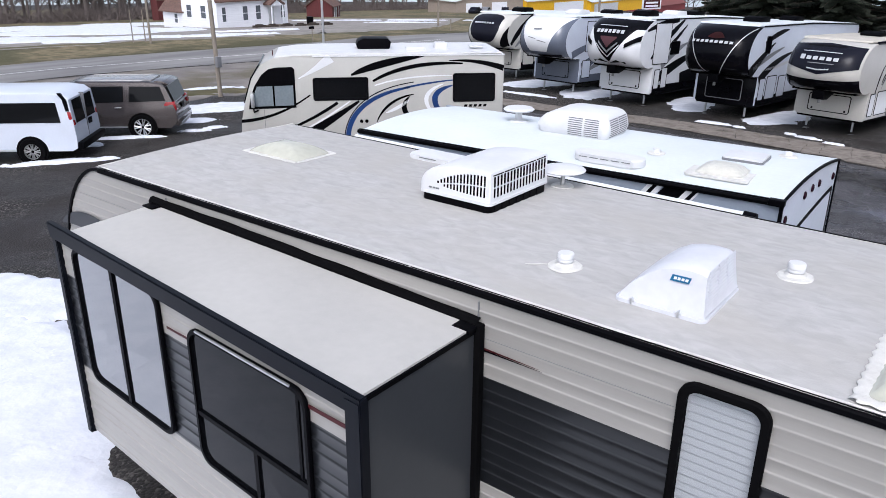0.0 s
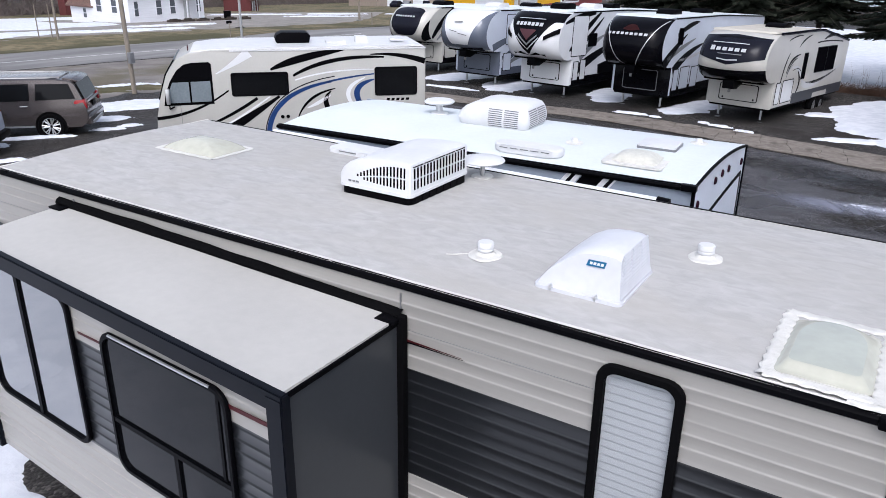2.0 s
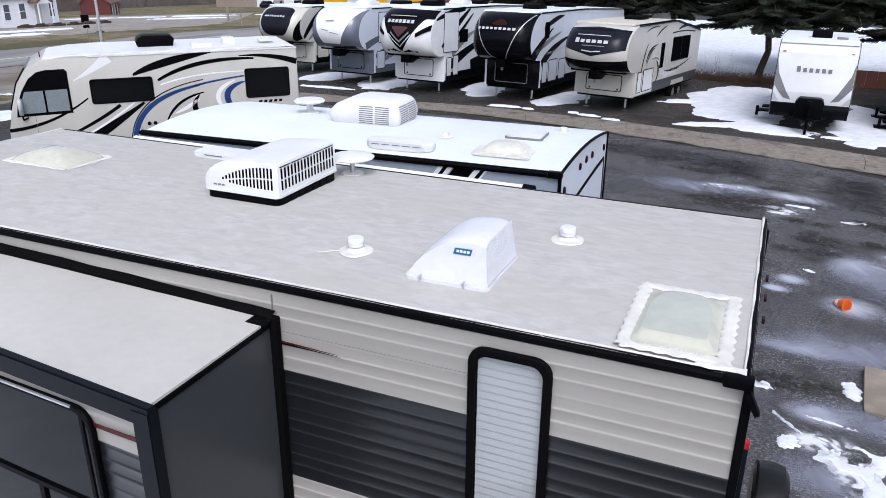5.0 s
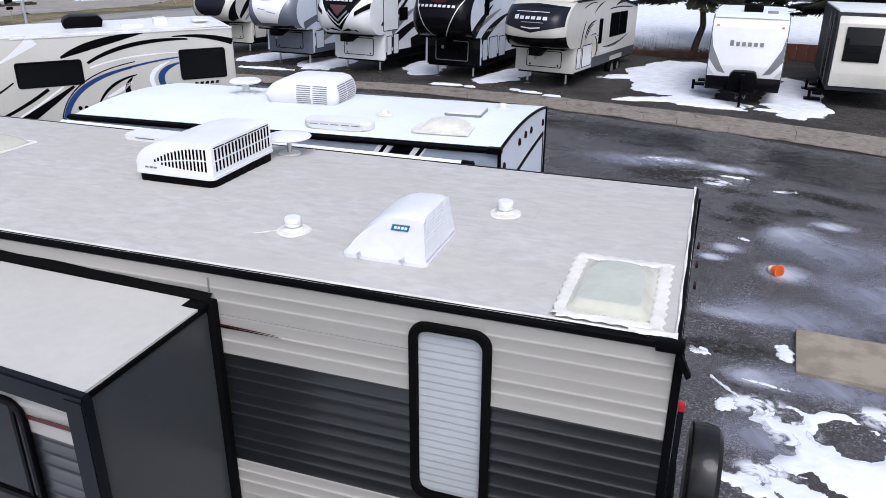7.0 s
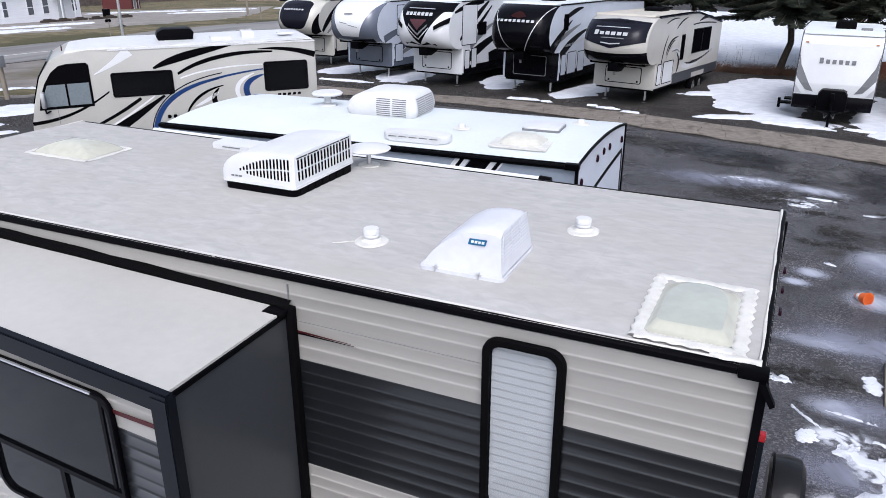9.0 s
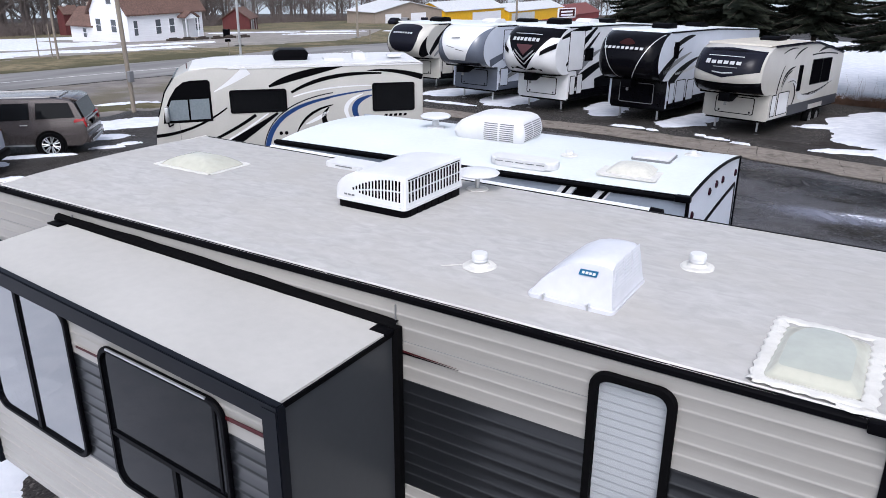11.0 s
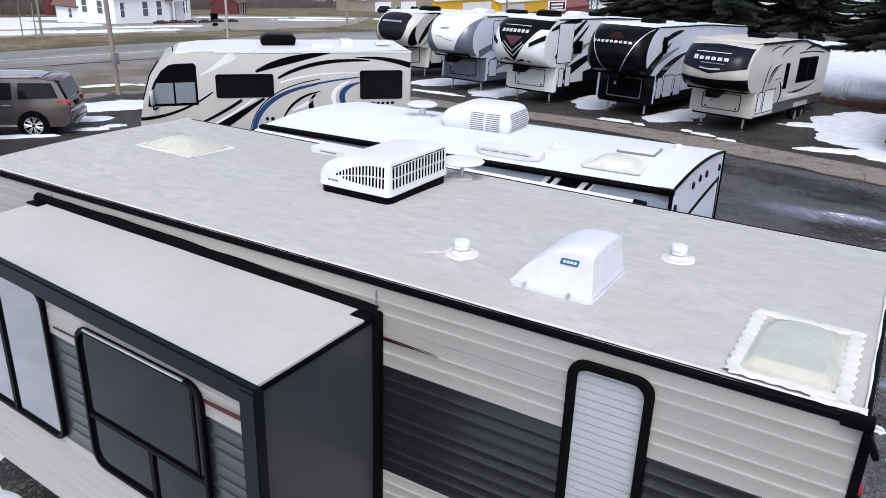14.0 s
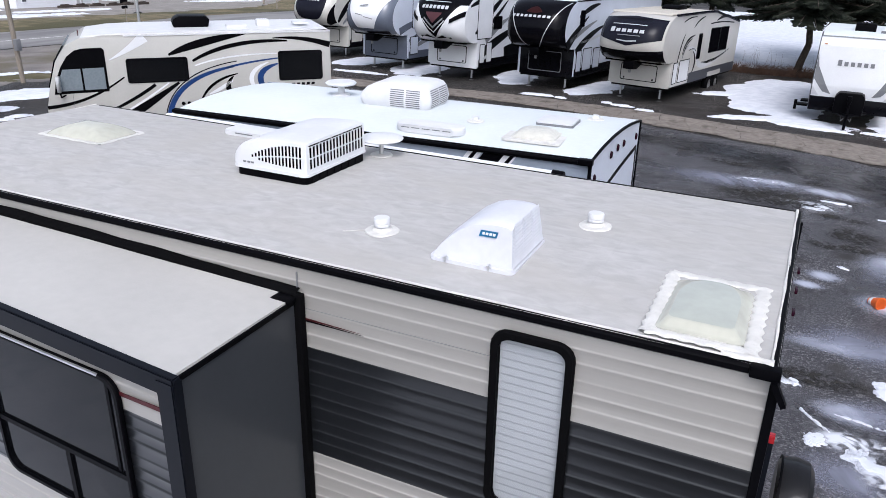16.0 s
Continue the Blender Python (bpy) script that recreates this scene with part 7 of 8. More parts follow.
suv = car("suv", -25.25, 9.87, -136.6, "bronze-grey large SUV parked on gravel and snow", 5.3, 2.0,
          [(-2.62, 0.5), (-2.68, 0.62), (-2.66, 0.95), (-2.58, 1.15), (-2.38, 1.66), (-2.25, 1.79), (-1.8, 1.85), (0.3, 1.87), (0.75, 1.8), (1.5, 1.25), (2.4, 1.16), (2.62, 1.0), (2.68, 0.6), (2.55, 0.36), (-2.45, 0.36)],
          ([(-2.36, 1.25), (-1.2, 1.22), (-1.24, 1.71), (-2.2, 1.7)], [(-1.02, 1.22), (-0.08, 1.2), (-0.05, 1.71), (-1.04, 1.72)], [(0.02, 1.2), (1.05, 1.2), (0.62, 1.67), (0.05, 1.7)]),
          SUVPAINT, 3.1, -1.55, 0.4, rails=True, spokes=7)
part("rear_window", prism([(-2.57, 1.18), (-2.38, 1.68), (-2.42, 1.7), (-2.61, 1.2)], "y", -0.8, 0.8), CARGLASS, suv, "dark rear window")
part("tail_lamp", prism([(-2.69, 0.94), (-2.42, 0.93), (-2.33, 1.02), (-2.3, 1.13), (-2.36, 1.2), (-2.64, 1.21)], "y", 0.72, 0.99, 0.015), REDLENS, suv, "red tail lamp")
part("tail_lamp", prism([(-2.69, 0.94), (-2.42, 0.93), (-2.33, 1.02), (-2.3, 1.13), (-2.36, 1.2), (-2.64, 1.21)], "y", -0.99, -0.72, 0.015), REDLENS, suv, "red tail lamp")
part("rear_bumper", B(((-2.74, -0.95, 0.42), (-2.5, 0.95, 0.66)), bev=0.04), SUVPAINT, suv)
part("bumper_guard", B(((-2.76, -0.7, 0.4), (-2.6, 0.7, 0.5)), bev=0.02), ALU, suv, "silver bumper guard")
part("licence_plate", B(((-2.69, -0.18, 0.9), (-2.66, 0.18, 1.05))), BLACK, suv)
part("chrome_strip", B(((-2.68, -0.7, 1.1), (-2.63, 0.7, 1.14))), ALU, suv)
# added panel; its lighter silvery colour paints the sky's reflection on the roof
part("roof_panel", B(((-1.9, -0.6, 1.83), (0.4, 0.6, 1.872)), bev=0.015), mat("silver_sky_sheen", (0.3, 0.29, 0.285), 0.25, metal=0.4, coat=0.3), suv)

part("spoiler", prism([(-2.4, 1.72), (-2.46, 1.75), (-2.28, 1.835), (-2.0, 1.86), (-2.0, 1.82)], "y", -0.72, 0.72, 0.01), SUVPAINT, suv, "roof spoiler over the rear window")
for sg in (-1, 1):
    part("door_handle", B(((-0.95, min(sg * 0.99, sg * 1.03), 1.03), (-0.73, max(sg * 0.99, sg * 1.03), 1.06)), bev=0.01), ALU, suv)
    for x in (-1.7, 0.35):
        part("rail_foot", B(((x - 0.14, sg * 0.7 - 0.03, 1.79), (x + 0.14, sg * 0.7 + 0.03, 1.865)), bev=0.02), BLACK, suv, "black roof rail foot")
    part("belt_strip", B(((-2.25, min(sg * 0.93, sg * 0.97), 1.15), (1.3, max(sg * 0.93, sg * 0.97), 1.18)), bev=0.005), ALU, suv, "chrome strip below the windows")
van = car("van", -24.53, 5.89, -137, "white passenger van parked on gravel", 5.7, 2.0,
          [(-2.85, 0.45), (-2.88, 0.7), (-2.85, 1.2), (-2.79, 1.85), (-2.62, 1.98), (-2.2, 2.04), (1.0, 2.04), (1.35, 1.95), (1.95, 1.35), (2.75, 1.15), (2.85, 0.9), (2.85, 0.5), (2.7, 0.38), (-2.7, 0.38)],
          ([(-2.5, 1.2), (0.1, 1.2), (0.1, 1.76), (-2.42, 1.76)], [(0.3, 1.25), (1.5, 1.25), (1.05, 1.8), (0.3, 1.8)]), COOLW, 3.43, -1.6, 0.38, spokes=8, rim=STEEL, taper=0.06)
for s0, s1 in ((0.06, 0.78), (-0.78, -0.06)):
    part("rear_window", prism([(-2.865, 1.15), (-2.805, 1.8), (-2.77, 1.8), (-2.83, 1.15)], "y", s0, s1), CARGLASS, van, "dark rear door window")
for sg in (-1, 1):
    part("tail_lamp", prism([(-2.87, 1.12), (-2.76, 1.12), (-2.7, 1.5), (-2.8, 1.5)], "y", min(sg * 0.85, sg * 0.99), max(sg * 0.85, sg * 0.99), 0.012), REDLENS, van, "red tail lamp")
part("rear_bumper", B(((-3.02, -0.96, 0.42), (-2.75, 0.96, 0.62)), bev=0.03), BLACK, van, "black rear step bumper")
part("licence_plate", B(((-2.9, -0.35, 0.95), (-2.865, -0.1, 1.12))), NAVY, van)
part("door_seam", B(((-2.885, -0.006, 0.65), (-2.75, 0.006, 1.9))), GREYD, van)
part("rear_pillar", prism([(-2.84, 1.1), (-2.73, 1.85), (-2.58, 2.02), (-2.5, 2.02), (-2.62, 1.85), (-2.74, 1.1)], "y", 0.86, 0.975), BLACK, van)


# ---- poles, signs and small things ----
def pole(name, x, y, h, r, m, label, lean=(0, 0), arms=()):
    ob = single(name, cyl((0, 0, -0.2), (lean[0], lean[1], h), r, r * 0.8, 14), m, pose(x, y, ground_z(x, y)), label, "pole")
    return ob


up = pole("utility_pole", -28.82, 17.3, 9.0, 0.1, POLE, "weathered wooden utility pole beside the road", (-0.15, -0.1))
part("meter_box", B(((0.1, -0.2, 1.3), (0.28, 0.02, 1.75)), bev=0.02), GREYD, up, "grey electric box")
pole("flagpole", -41.7, 35.9, 9.0, 0.09, ALU, "plain white metal flagpole")
pole("utility_pole", -53.7, 29.7, 9.5, 0.085, POLE, "weathered utility pole across the road")
pole("utility_pole", -60.2, 72.7, 9.5, 0.14, POLE, "weathered utility pole across the road")
pole("utility_pole", -67.2, 182.4, 14, 0.25, POLE, "distant weathered wooden utility pole")
pole("utility_pole", -114.8, 223, 16, 0.35, POLE, "distant weathered wooden utility pole")
for x, y in ((-55.4, 29.3), (-55.2, 30.2)):
    pole("fence_post", x, y, 2.4, 0.045, POLE, "bare upright post beside a yard")
pole("fence_post", -49.0, 60.5, 1.2, 0.07, POLE, "short dark post by a driveway")
mb = thing("mailbox", pose(-45.2, 38.1, ground_z(-45.2, 38.1)), "black mailbox on a leaning post", "mailbox")
part("post", cyl((0, 0, -0.1), (0.1, -0.1, 1.05), 0.03, 0.03, 8), POLE, mb)
part("box", prism([(-0.09, 1.0), (0.09, 1.0), (0.09, 1.12), (0.05, 1.2), (-0.05, 1.2), (-0.09, 1.12)], "y", -0.25, 0.15, 0.01), BLACK, mb)
# traffic cone lying on its side
cn = thing("traffic_cone", look((1.45, 8.86, ground_z(1.45, 8.86) + 0.1), (1.22, 9.1, ground_z(1.22, 9.1) + 0.05)), "orange traffic cone lying on its side", "cone")
part("cone", lathe([(0.105, 0.0), (0.1, -0.02), (0.045, -0.22), (0.035, -0.23), (0.03, -0.22), (0.09, -0.01), (0.09, 0.0)], 24), ORANGE, cn)
part("collar", lathe([(0.072, -0.13), (0.076, -0.13), (0.058, -0.19), (0.056, -0.19)], 24), WHITE, cn, "white reflective collar")
# concrete slab
sl = single("concrete_slab", prism(rrect(-0.42, -0.62, 1.6, 0.55, 0.03), "z", -0.05, 0.09, 0.015), CONCRETE, pose(1.92, 6.2, ground_z(2, 6.2), 0, 0, -4), "stained tan concrete slab lying on the asphalt", "slab")
# fence behind the trailers
for i in range(10):
    single("fence_board", B(((-0.247, -0.02, 0.0), (0.247, 0.02, 0.8)), bev=0.006), mat("red_brown_board", (0.1, 0.035, 0.022), 0.85, grain=0.2, stretch=(4, 4, 0.4)), pose(2.6 + 0.5 * i, 38.4, ground_z(2.6 + 0.5 * i, 38.4)), "red-brown wooden fence board", "fence", "fence boards")


# ---- far buildings ----
def gable_house(name, x, y, rz, w, d, eave, ridge, wall_m, roof_m, label, category, over=0.35, along="x"):
    """Walls w along x and d along y from the corner; ridge along x or y."""
    h = thing(name, pose(x, y, ground_z(x, y) - 0.2, 0, 0, rz), label, category)
    if along == "x":
        part("wall", prism([(0, 0), (d, 0), (d, eave), (d / 2, ridge), (0, eave)], "x", 0, w), wall_m, h)
        for a, b, sg in ((0, d / 2, 1), (d, d / 2, -1)):
            k = (ridge - eave) / (d / 2)
            part("roof", prism([(a - sg * over, eave - k * over + 0.02), (b, ridge + 0.02), (b, ridge + 0.2), (a - sg * over, eave - k * over + 0.18)], "x", -over, w + over), roof_m, h)
    else:
        part("wall", prism([(0, 0), (w, 0), (w, eave), (w / 2, ridge), (0, eave)], "y", 0, d), wall_m, h)
        for a, b, sg in ((0, w / 2, 1), (w, w / 2, -1)):
            k = (ridge - eave) / (w / 2)
            part("roof", prism([(a - sg * over, eave - k * over + 0.02), (b, ridge + 0.02), (b, ridge + 0.2), (a - sg * over, eave - k * over + 0.18)], "y", -over, d + over), roof_m, h)
    return h


def house_window(h, put, s0, z0, s1, z1):
    w = part("window", ring([(s0 - 0.1, z0 - 0.1), (s1 + 0.1, z0 - 0.1), (s1 + 0.1, z1 + 0.1), (s0 - 0.1, z1 + 0.1)], [(s0, z0), (s1, z0), (s1, z1), (s0, z1)], "x", 0, 0.06), CLAP, None)
    w.data.transform(Matrix())
    for v in w.data.vertices:
        v.co = put((v.co.y, v.co.z), v.co.x)
    w.parent = h
    part("pane", plate([(s0, z0), (s1, z0), (s1, z1), (s0, z1)], put, 0.0, 0.02), mat("curtained_pane", (0.09, 0.1, 0.115), 0.2), w)
    part("glazing_bar", plate([(s0, (z0 + z1) / 2 - 0.03), (s1, (z0 + z1) / 2 - 0.03), (s1, (z0 + z1) / 2 + 0.03), (s0, (z0 + z1) / 2 + 0.03)], put, 0.02, 0.04), CLAP, w)


# one gabled block; its long front faces the road (towards +x)
hs1 = gable_house("house", -82.1, 51.9, 0, 6.6, 10.4, 3.7, 7.7, CLAP, SHINGLE, "white clapboard house with a brown shingle roof", "house", 0.35, "y")
HF = lambda p, d: Vector((6.6 + d, p[0], p[1]))
HG = lambda p, d: Vector((p[0], -d, p[1]))
for s0, s1 in ((0.7, 1.2), (3.6, 4.3), (5.5, 6.2), (9.3, 9.9)):
    house_window(hs1, HF, s0, 1.2, s1, 2.75)
for s0, z0 in ((3.3, 4.5), (3.7, 1.5), (1.0, 1.5)):
    house_window(hs1, HG, s0, z0, s0 + 0.9, z0 + 1.35)
dr = part("door", plate([(7.4, 0.5), (8.2, 0.5), (8.2, 2.5), (7.4, 2.5)], HF, 0, 0.05), SILVER, hs1, "pale front door")
po = part("porch", prism([(6.7, 2.75), (7.8, 3.4), (8.9, 2.75), (8.9, 2.93), (7.8, 3.6), (6.7, 2.93)], "x", 6.6, 7.9), SHINGLE, hs1, "small gabled porch roof")
part("porch_gable", prism([(6.85, 2.7), (8.75, 2.7), (7.8, 3.3)], "x", 7.7, 7.8), CLAP, po)
for s0 in (6.9, 8.6):
    part("porch_post", B(((7.7, s0, 0.1), (7.82, s0 + 0.12, 2.75))), CLAP, po)
part("porch_step", B(((6.6, 6.6, 0.0), (8.2, 9.0, 0.45)), ((8.2, 7.0, 0), (8.6, 8.6, 0.25))), CONCRETE, po)
part("foundation", B(((-0.05, -0.05, -0.3), (6.66, 10.45, 0.35))), LOT, hs1)
hs3 = gable_house("house", -86.5, 52.2, 0, 4.4, 3.2, 2.4, 4.0, CLAP, SHINGLE, "low white lean-to wing of the farmhouse", "house", 0.35, "x")
house_window(hs3, lambda p, d: Vector((p[0], -d, p[1])), 2.4, 0.9, 3.0, 1.9)
part("chimney", B(((1.6, 1.4, 3.5), (2.0, 1.8, 4.7))), TAN, hs3)
single("trash_bin", prism([(-0.28, 0), (0.28, 0), (0.34, 1.05), (-0.34, 1.05)], "y", -0.3, 0.3, 0.03), BLACK, pose(-74.2, 64.7, ground_z(-74.2, 64.7)), "dark wheeled bin beside a house", "bin")
for k in range(6):
    x, y = -72.5 + 0.4 * random.random(), 55 + 2.1 * k
    single("log", B(((-0.2, -0.8, 0), (0.3, 0.8, 0.22 + 0.1 * random.random())), ((-0.1, -0.5, 0.2), (0.2, 0.4, 0.4)), bev=0.03), BARK, pose(x, y, ground_z(x, y)), "low dark log lying along a house wall", "log", "logs by the house")

bn = gable_house("barn", -112.5, 99.3, 30, 5.0, 5.4, 2.2, 3.9, BARNRED, SHINGLE, "small faded red barn among bare trees", "barn", 0.3, "y")
part("door", plate([(1.2, 0.1), (2.6, 0.1), (2.6, 2.2), (1.2, 2.2)], lambda p, d: Vector((5.0 + d, p[0], p[1])), 0, 0.05), GREYD, bn)
for s0 in (1.0, 2.65, 4.2):
    part("door_post", B(((5.0, s0, 0), (5.08, s0 + 0.12, 2.3))), CLAP, bn)
bs = gable_house("shed", -119.5, 71.5, 0, 1.8, 2.6, 3.6, 4.6, BARNRED, SHINGLE, "narrow red outbuilding behind a house", "shed", 0.2, "y")
part("chute", tube([(1.8, 0.5, 4.8), (1.8, 0.3, 5.0), (1.9, 0.0, 4.8)], 0.18), PLASTIC, bs)
gb = gable_house("garage", -142, 172, -16, 13, 24, 3.6, 6.0, TAN, METALROOF, "tan metal garage with white doors", "garage", 0.4, "x")
for s0 in (3.5, 12.5):
    part("door", plate([(s0, 0.2), (s0 + 5.5, 0.2), (s0 + 5.5, 3.1), (s0, 3.1)], lambda p, d: Vector((13 + d, p[0], p[1])), 0, 0.06), CLAP, gb, "white overhead door")
yb = gable_house("warehouse", -140, 203, -6, 12, 32, 3.8, 6.2, YELLOW, METALROOF, "bright yellow metal shed with a pale roof", "warehouse", 0.4, "y")
part("door", plate([(14, 0.2), (30, 0.2), (30, 2.9), (14, 2.9)], lambda p, d: Vector((12 + d, p[0], p[1])), 0, 0.06), CLAP, yb)
yb2 = gable_house("warehouse", -140, 244, -4, 12, 40, 3.9, 6.0, YELLOW, METALROOF, "second yellow metal shed with a pale roof", "warehouse", 0.4, "y")
part("door", plate([(2, 0.2), (18, 0.2), (18, 3.2), (2, 3.2)], lambda p, d: Vector((12 + d, p[0], p[1])), 0, 0.06), METALROOF, yb2)
gable_house("house", -152, 320, 0, 14, 34, 2.9, 6.5, mat("red_cladding", (0.25, 0.05, 0.05), 0.6), mat("dark_red_roof", (0.16, 0.05, 0.045), 0.7), "distant low house with a dark red roof", "house", 0.6, "y")
sg = thing("sign", pose(-115.5, 256, ground_z(-115.5, 256), 0, 0, -20), "white and dark red roadside sign board", "sign")
part("board", B(((0, 0, 1.2), (0.3, 9.0, 4.6)), bev=0.05), CLAP, sg)
part("panel", B(((0.3, 0.6, 1.7), (0.36, 8.4, 4.3))), REDD, sg)
for k in range(2):
    part("text_bar", B(((0.36, 1.4, 2.0 + k * 1.1), (0.4, 7.4, 2.6 + k * 1.1))), CLAP, sg, "plain white bar")
for s0 in (1.5, 7.3):
    part("post", cyl((0.15, s0, -0.5), (0.15, s0, 1.3), 0.15, 0.15, 8), STEEL, sg)
for k, (x, y) in enumerate(((-117, 160), (-118, 166), (-116, 172))):
    far = thing("car", pose(x, y, ground_z(x, y), 0, 0, 100 + 10 * k), "small dark parked car before a garage", "car", "far parked cars")
    part("body", prism([(-2.3, 0.3), (-2.35, 0.9), (-1.5, 1.05), (-0.9, 1.6), (0.6, 1.6), (1.3, 1.05), (2.2, 0.9), (2.3, 0.3)], "y", -0.9, 0.9, 0.08), GREYD if k % 2 else NAVY, far)
    part("side_window", prism([(-1.3, 1.05), (-0.85, 1.5), (0.5, 1.5), (1.0, 1.05)], "y", -0.92, 0.92), GLASS, far)
    for px in (-1.4, 1.4):
        part("tyre", lathe([(0.2, -0.95), (0.34, -0.93), (0.34, 0.93), (0.2, 0.95)], 16, (px, 0, 0.34), "y"), RUBBER, far)

# ---- trees ----


def limb(bm, p, d, length, r, depth, rng, spread=0.5, n=4):
    """A bent limb that forks into thinner ones."""
    q = p
    segs = 3 if depth > 1 else 2
    for k in range(segs):
        d = (d + Vector((rng.uniform(-1, 1), rng.uniform(-1, 1), rng.uniform(-0.3, 0.6))) * 0.16).normalized()
        e = q + d * length / segs
        cyl(q, e, r * (1 - k / segs * 0.4), r * (1 - (k + 1) / segs * 0.4), n if depth > 2 else 3, bm, False)
        if depth > 0 and (k > 0 or depth < 3):
            for _ in range(2 if depth > 1 else 3):
                s = (d + Vector((rng.uniform(-1, 1), rng.uniform(-1, 1), rng.uniform(-0.2, 0.7))) * spread * 1.5).normalized()
                limb(bm, e, s, length * rng.uniform(0.5, 0.75), r * 0.45, depth - 1, rng, spread, n)
        q = e


BARE = []
for k in range(5):
    rng = random.Random(40 + k)
    t = thing("bare_tree", pose(0, 0, -500), "leafless grey-brown tree at the edge of a field", "tree", "bare trees of the far wood")
    h = rng.uniform(9, 13)
    bm = bmesh.new()
    cyl((0, 0, -0.5), (0.1, 0.05, h * 0.3), 0.24, 0.17, 7, bm)
    cyl((0.1, 0.05, h * 0.3), (rng.uniform(-0.4, 0.4), rng.uniform(-0.4, 0.4), h * 0.75), 0.17, 0.07, 6, bm)
    part("trunk", bm, TWIG, t)
    bm = bmesh.new()
    for i in range(12):
        z = h * (0.1 + 0.6 * i / 11)
        a = rng.uniform(0, 6.28)
        limb(bm, Vector((0.07, 0.03, z)), Vector((math.cos(a), math.sin(a), rng.uniform(0.5, 1.2))).normalized(), h * rng.uniform(0.2, 0.34), 0.065, 2, rng)
    part("crown", bm, TWIG, t, "bare branching crown")
    BARE.append(t)


def wood_line(t):
    """Edge of the far wood, from beyond the yard round to the sheds."""
    pts = ((-150, -60), (-146, 30), (-134, 66), (-138, 86), (-152, 120), (-172, 165), (-190, 215), (-196, 290), (-186, 380), (-150, 470), (-90, 500))
    k = t * (len(pts) - 1)
    i = min(int(k), len(pts) - 2)
    return Vector(pts[i]).lerp(Vector(pts[i + 1]), k - i)


rng = random.Random(7)
first = set()
for i in range(230):
    t = (i + rng.random()) / 230
    p = wood_line(t) + Vector((rng.uniform(-26, 3), rng.uniform(-5, 9)))
    k = i % 5
    m = pose(p.x, p.y, ground_z(p.x, p.y) - 0.2, 0, 0, rng.uniform(0, 360))
    s = 1.0 + 0.5 * rng.random() + 0.0015 * abs(p.y)
    if k not in first:
        BARE[k].matrix_world = m @ Matrix.Diagonal((s, s, s, 1))
        first.add(k)
    else:
        BARE[k].scale = (s, s, s)
        copy_thing(BARE[k], m)


def thicket(name, pts, n, h0, h1, r, m, label, depth=6.0, seed=1, droop=0.3):
    """A tangle of thin stems along a line of the plan."""
    rng = random.Random(seed)
    bm = bmesh.new()
    for i in range(n):
        k = rng.random() * (len(pts) - 1)
        j = min(int(k), len(pts) - 2)
        p = Vector(pts[j]).lerp(Vector(pts[j + 1]), k - j) + Vector((rng.uniform(-1, 1) * depth, rng.uniform(-1, 1) * depth * 0.4))
        z = ground_z(p.x, p.y)
        h = rng.uniform(h0, h1)
        a = Vector((p.x, p.y, z - 0.05))
        b = a + Vector((rng.uniform(-1, 1) * h * droop, rng.uniform(-1, 1) * h * droop, h * 0.6))
        c = b + Vector((rng.uniform(-1, 1) * h * droop, rng.uniform(-1, 1) * h * droop, h * 0.4))
        cyl(a, b, r, r * 0.7, 3, bm, False)
        cyl(b, c, r * 0.7, r * 0.2, 3, bm, False)
    return single(name, bm, m, Matrix(), label, "brush", kind="stuff", smooth=False)


thicket("brush", [tuple(wood_line(k / 30)) for k in range(31)], 11000, 0.8, 2.9, 0.05, TWIG, "dense grey-brown brush along the far wood", 9.0, 3, 0.8)
thicket("brush", [tuple(wood_line(k / 30)) for k in range(31)], 6000, 0.8, 2.2, 0.06, TWIG, "grey-brown undergrowth along the far wood", 5.0, 5, 0.9)
thicket("weeds", [(-5.2, 37.6), (-2, 37.2), (0.2, 37.6), (3, 38)], 2600, 0.15, 0.55, 0.012, WEED, "dry brown weeds at the snow's edge", 0.9, 9, 0.6)
thicket("weeds", [(-4, 39.5), (4, 39.5)], 60, 0.5, 1.3, 0.006, WEED, "tall dry weed stems in the snow", 0.8, 11, 0.15)


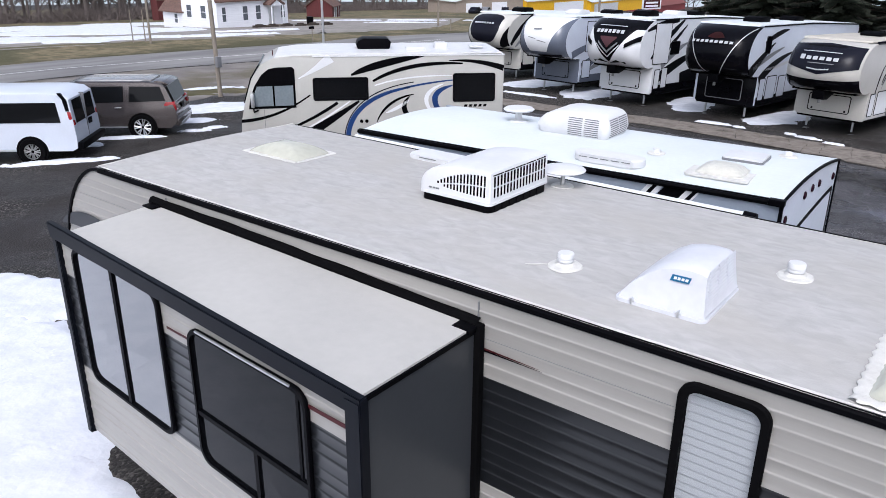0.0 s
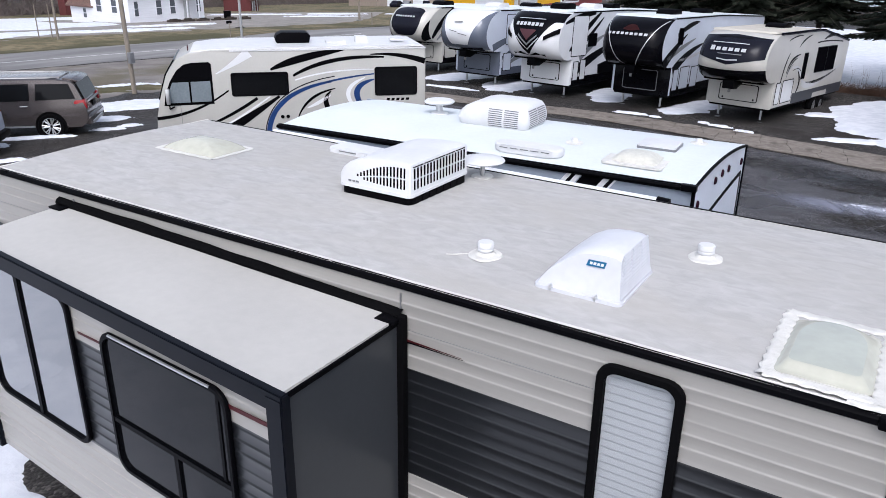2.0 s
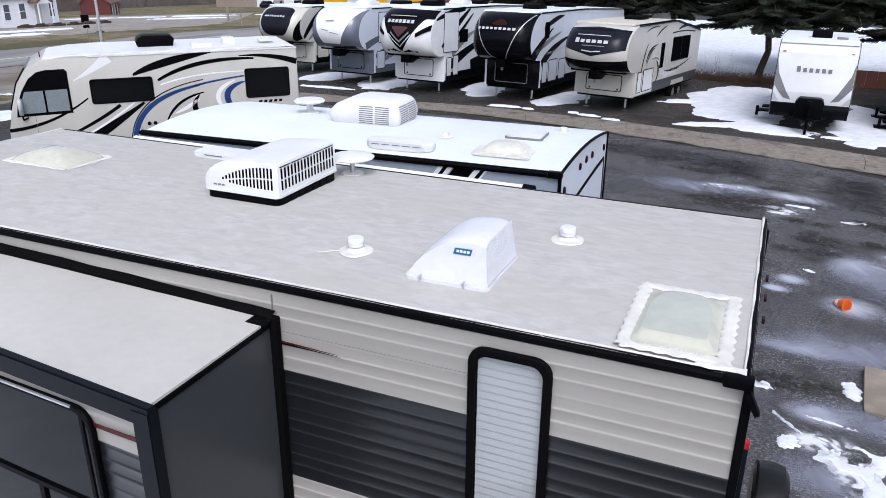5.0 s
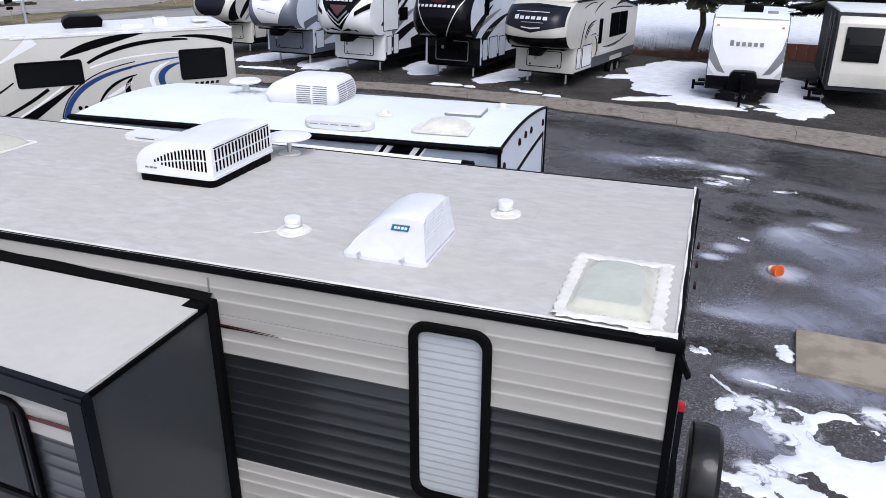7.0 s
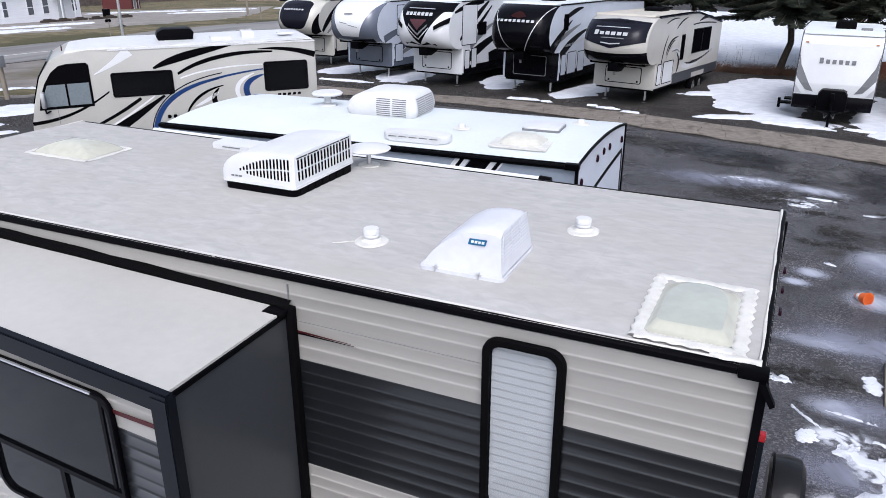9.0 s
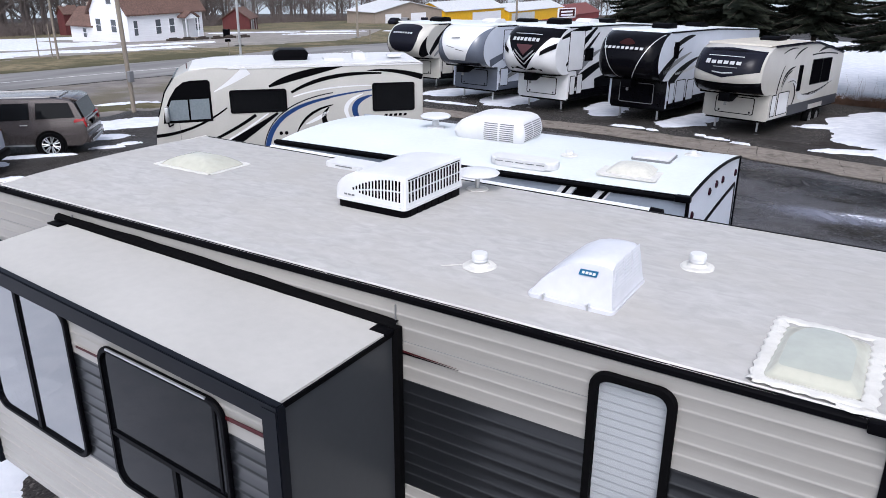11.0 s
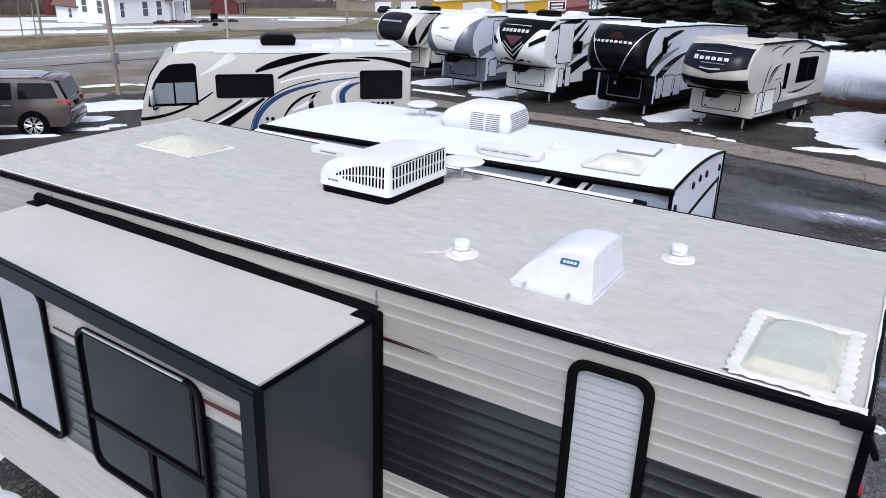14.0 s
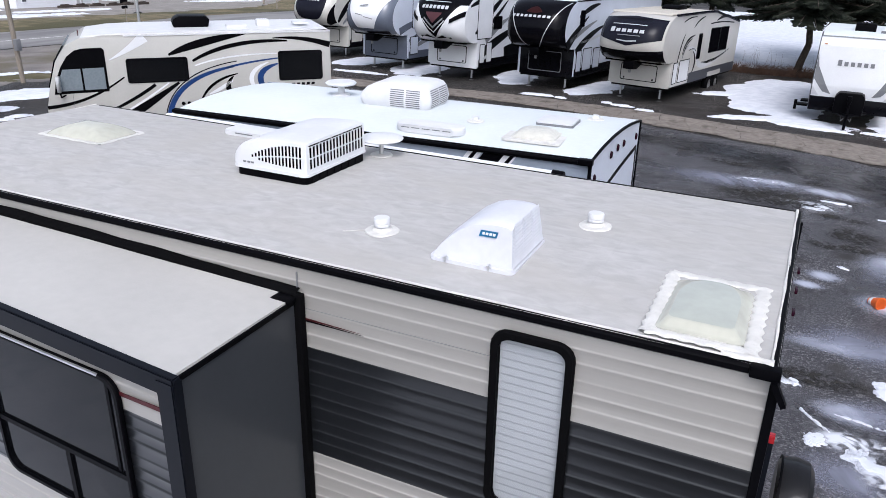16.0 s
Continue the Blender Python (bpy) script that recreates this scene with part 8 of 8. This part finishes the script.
def spruce(x, y, h, r0, seed, clear=1.2, lean=0.0):
    rng = random.Random(seed)
    t = thing("spruce_tree", pose(x, y, ground_z(x, y)), "dark green spruce with drooping boughs over a bare trunk", "tree", "spruces behind the trailers")
    bm = bmesh.new()
    pts = [Vector((0, 0, -0.2)), Vector((lean * 0.5, 0, 0.7)), Vector((lean * 1.1, 0.05, 1.5)), Vector((lean * 0.7, 0, 2.6)), Vector((lean * 0.4, 0, h))]
    rad = [0.2, 0.17, 0.15, 0.14, 0.02]
    for (a, ra), (b, rb) in zip(zip(pts, rad), zip(pts[1:], rad[1:])):
        cyl(a, b, ra, rb, 9, bm, False)
    verts, faces = [], []
    n = int(h * 20)
    for i in range(n):
        f = i / n
        z = clear + (h - clear) * f ** 1.15
        L = r0 * (1 - f) ** 0.75 * rng.uniform(0.7, 1.1) + 0.25
        a = i * 2.399 + rng.uniform(-0.4, 0.4)
        dirh = Vector((math.cos(a), math.sin(a), 0))
        side = Vector((-dirh.y, dirh.x, 0))
        base = Vector((lean * 0.6, 0, z))
        tip = base + dirh * L + Vector((0, 0, -0.18 * L + rng.uniform(-0.2, 0.2)))
        cyl(base, tip, 0.03, 0.008, 3, bm, False)
        m = int(16 + L * 34)
        for k in range(m):
            s = (0.1 + 0.9 * (k + rng.random()) / m)
            c = base + (tip - base) * s + Vector((0, 0, -0.2 * L * s * (1 - s)))
            w = (0.26 * L * (1 - s) + 0.17) * rng.uniform(0.5, 1.1)
            for sgn in (-1, 1):
                out = (side * sgn + dirh * rng.uniform(0.3, 0.9) + Vector((0, 0, rng.uniform(-0.5, 0.1)))).normalized()
                e = c + out * w
                up2 = Vector((rng.uniform(-0.5, 0.5), rng.uniform(-0.5, 0.5), 1)) * (0.025 + 0.035 * rng.random())
                mid = c.lerp(e, 0.55)
                b0 = len(verts)
                verts.extend((c, mid + up2, e, mid - up2))
                faces.append((b0, b0 + 1, b0 + 2, b0 + 3))
    part("trunk", bm, BARK, t)
    me = bpy.data.meshes.new("crown")
    me.from_pydata([tuple(v) for v in verts], [], faces)
    me.materials.append(NEEDLE)
    cr = new("crown", me)
    cr.parent = t
    tagged(cr, "uneven crown of short needled twigs")
    return t


for k, (x, y, h, r0, clear, lean) in enumerate(((-13.2, 41.5, 12, 3.4, 1.6, 0), (-9.4, 40.8, 13, 3.5, 2.2, 0), (-5.8, 41.6, 12, 3.3, 3.4, 0.1), (-1.0, 37.6, 11.5, 3.6, 3.1, 0.35), (2.9, 39.6, 13, 3.8, 3.4, 0), (6.4, 38.6, 12, 3.6, 2.8, 0), (9.8, 39.5, 13, 3.8, 2.2, 0), (-16.8, 46.5, 12, 3.0, 1.4, 0), (0.8, 44.5, 13, 3.4, 3.6, 0), (-11.4, 46.0, 13, 3.4, 2.0, 0), (13.5, 40, 13, 3.6, 1.6, 0))):
    spruce(x, y, h, r0, 60 + k, clear, lean)
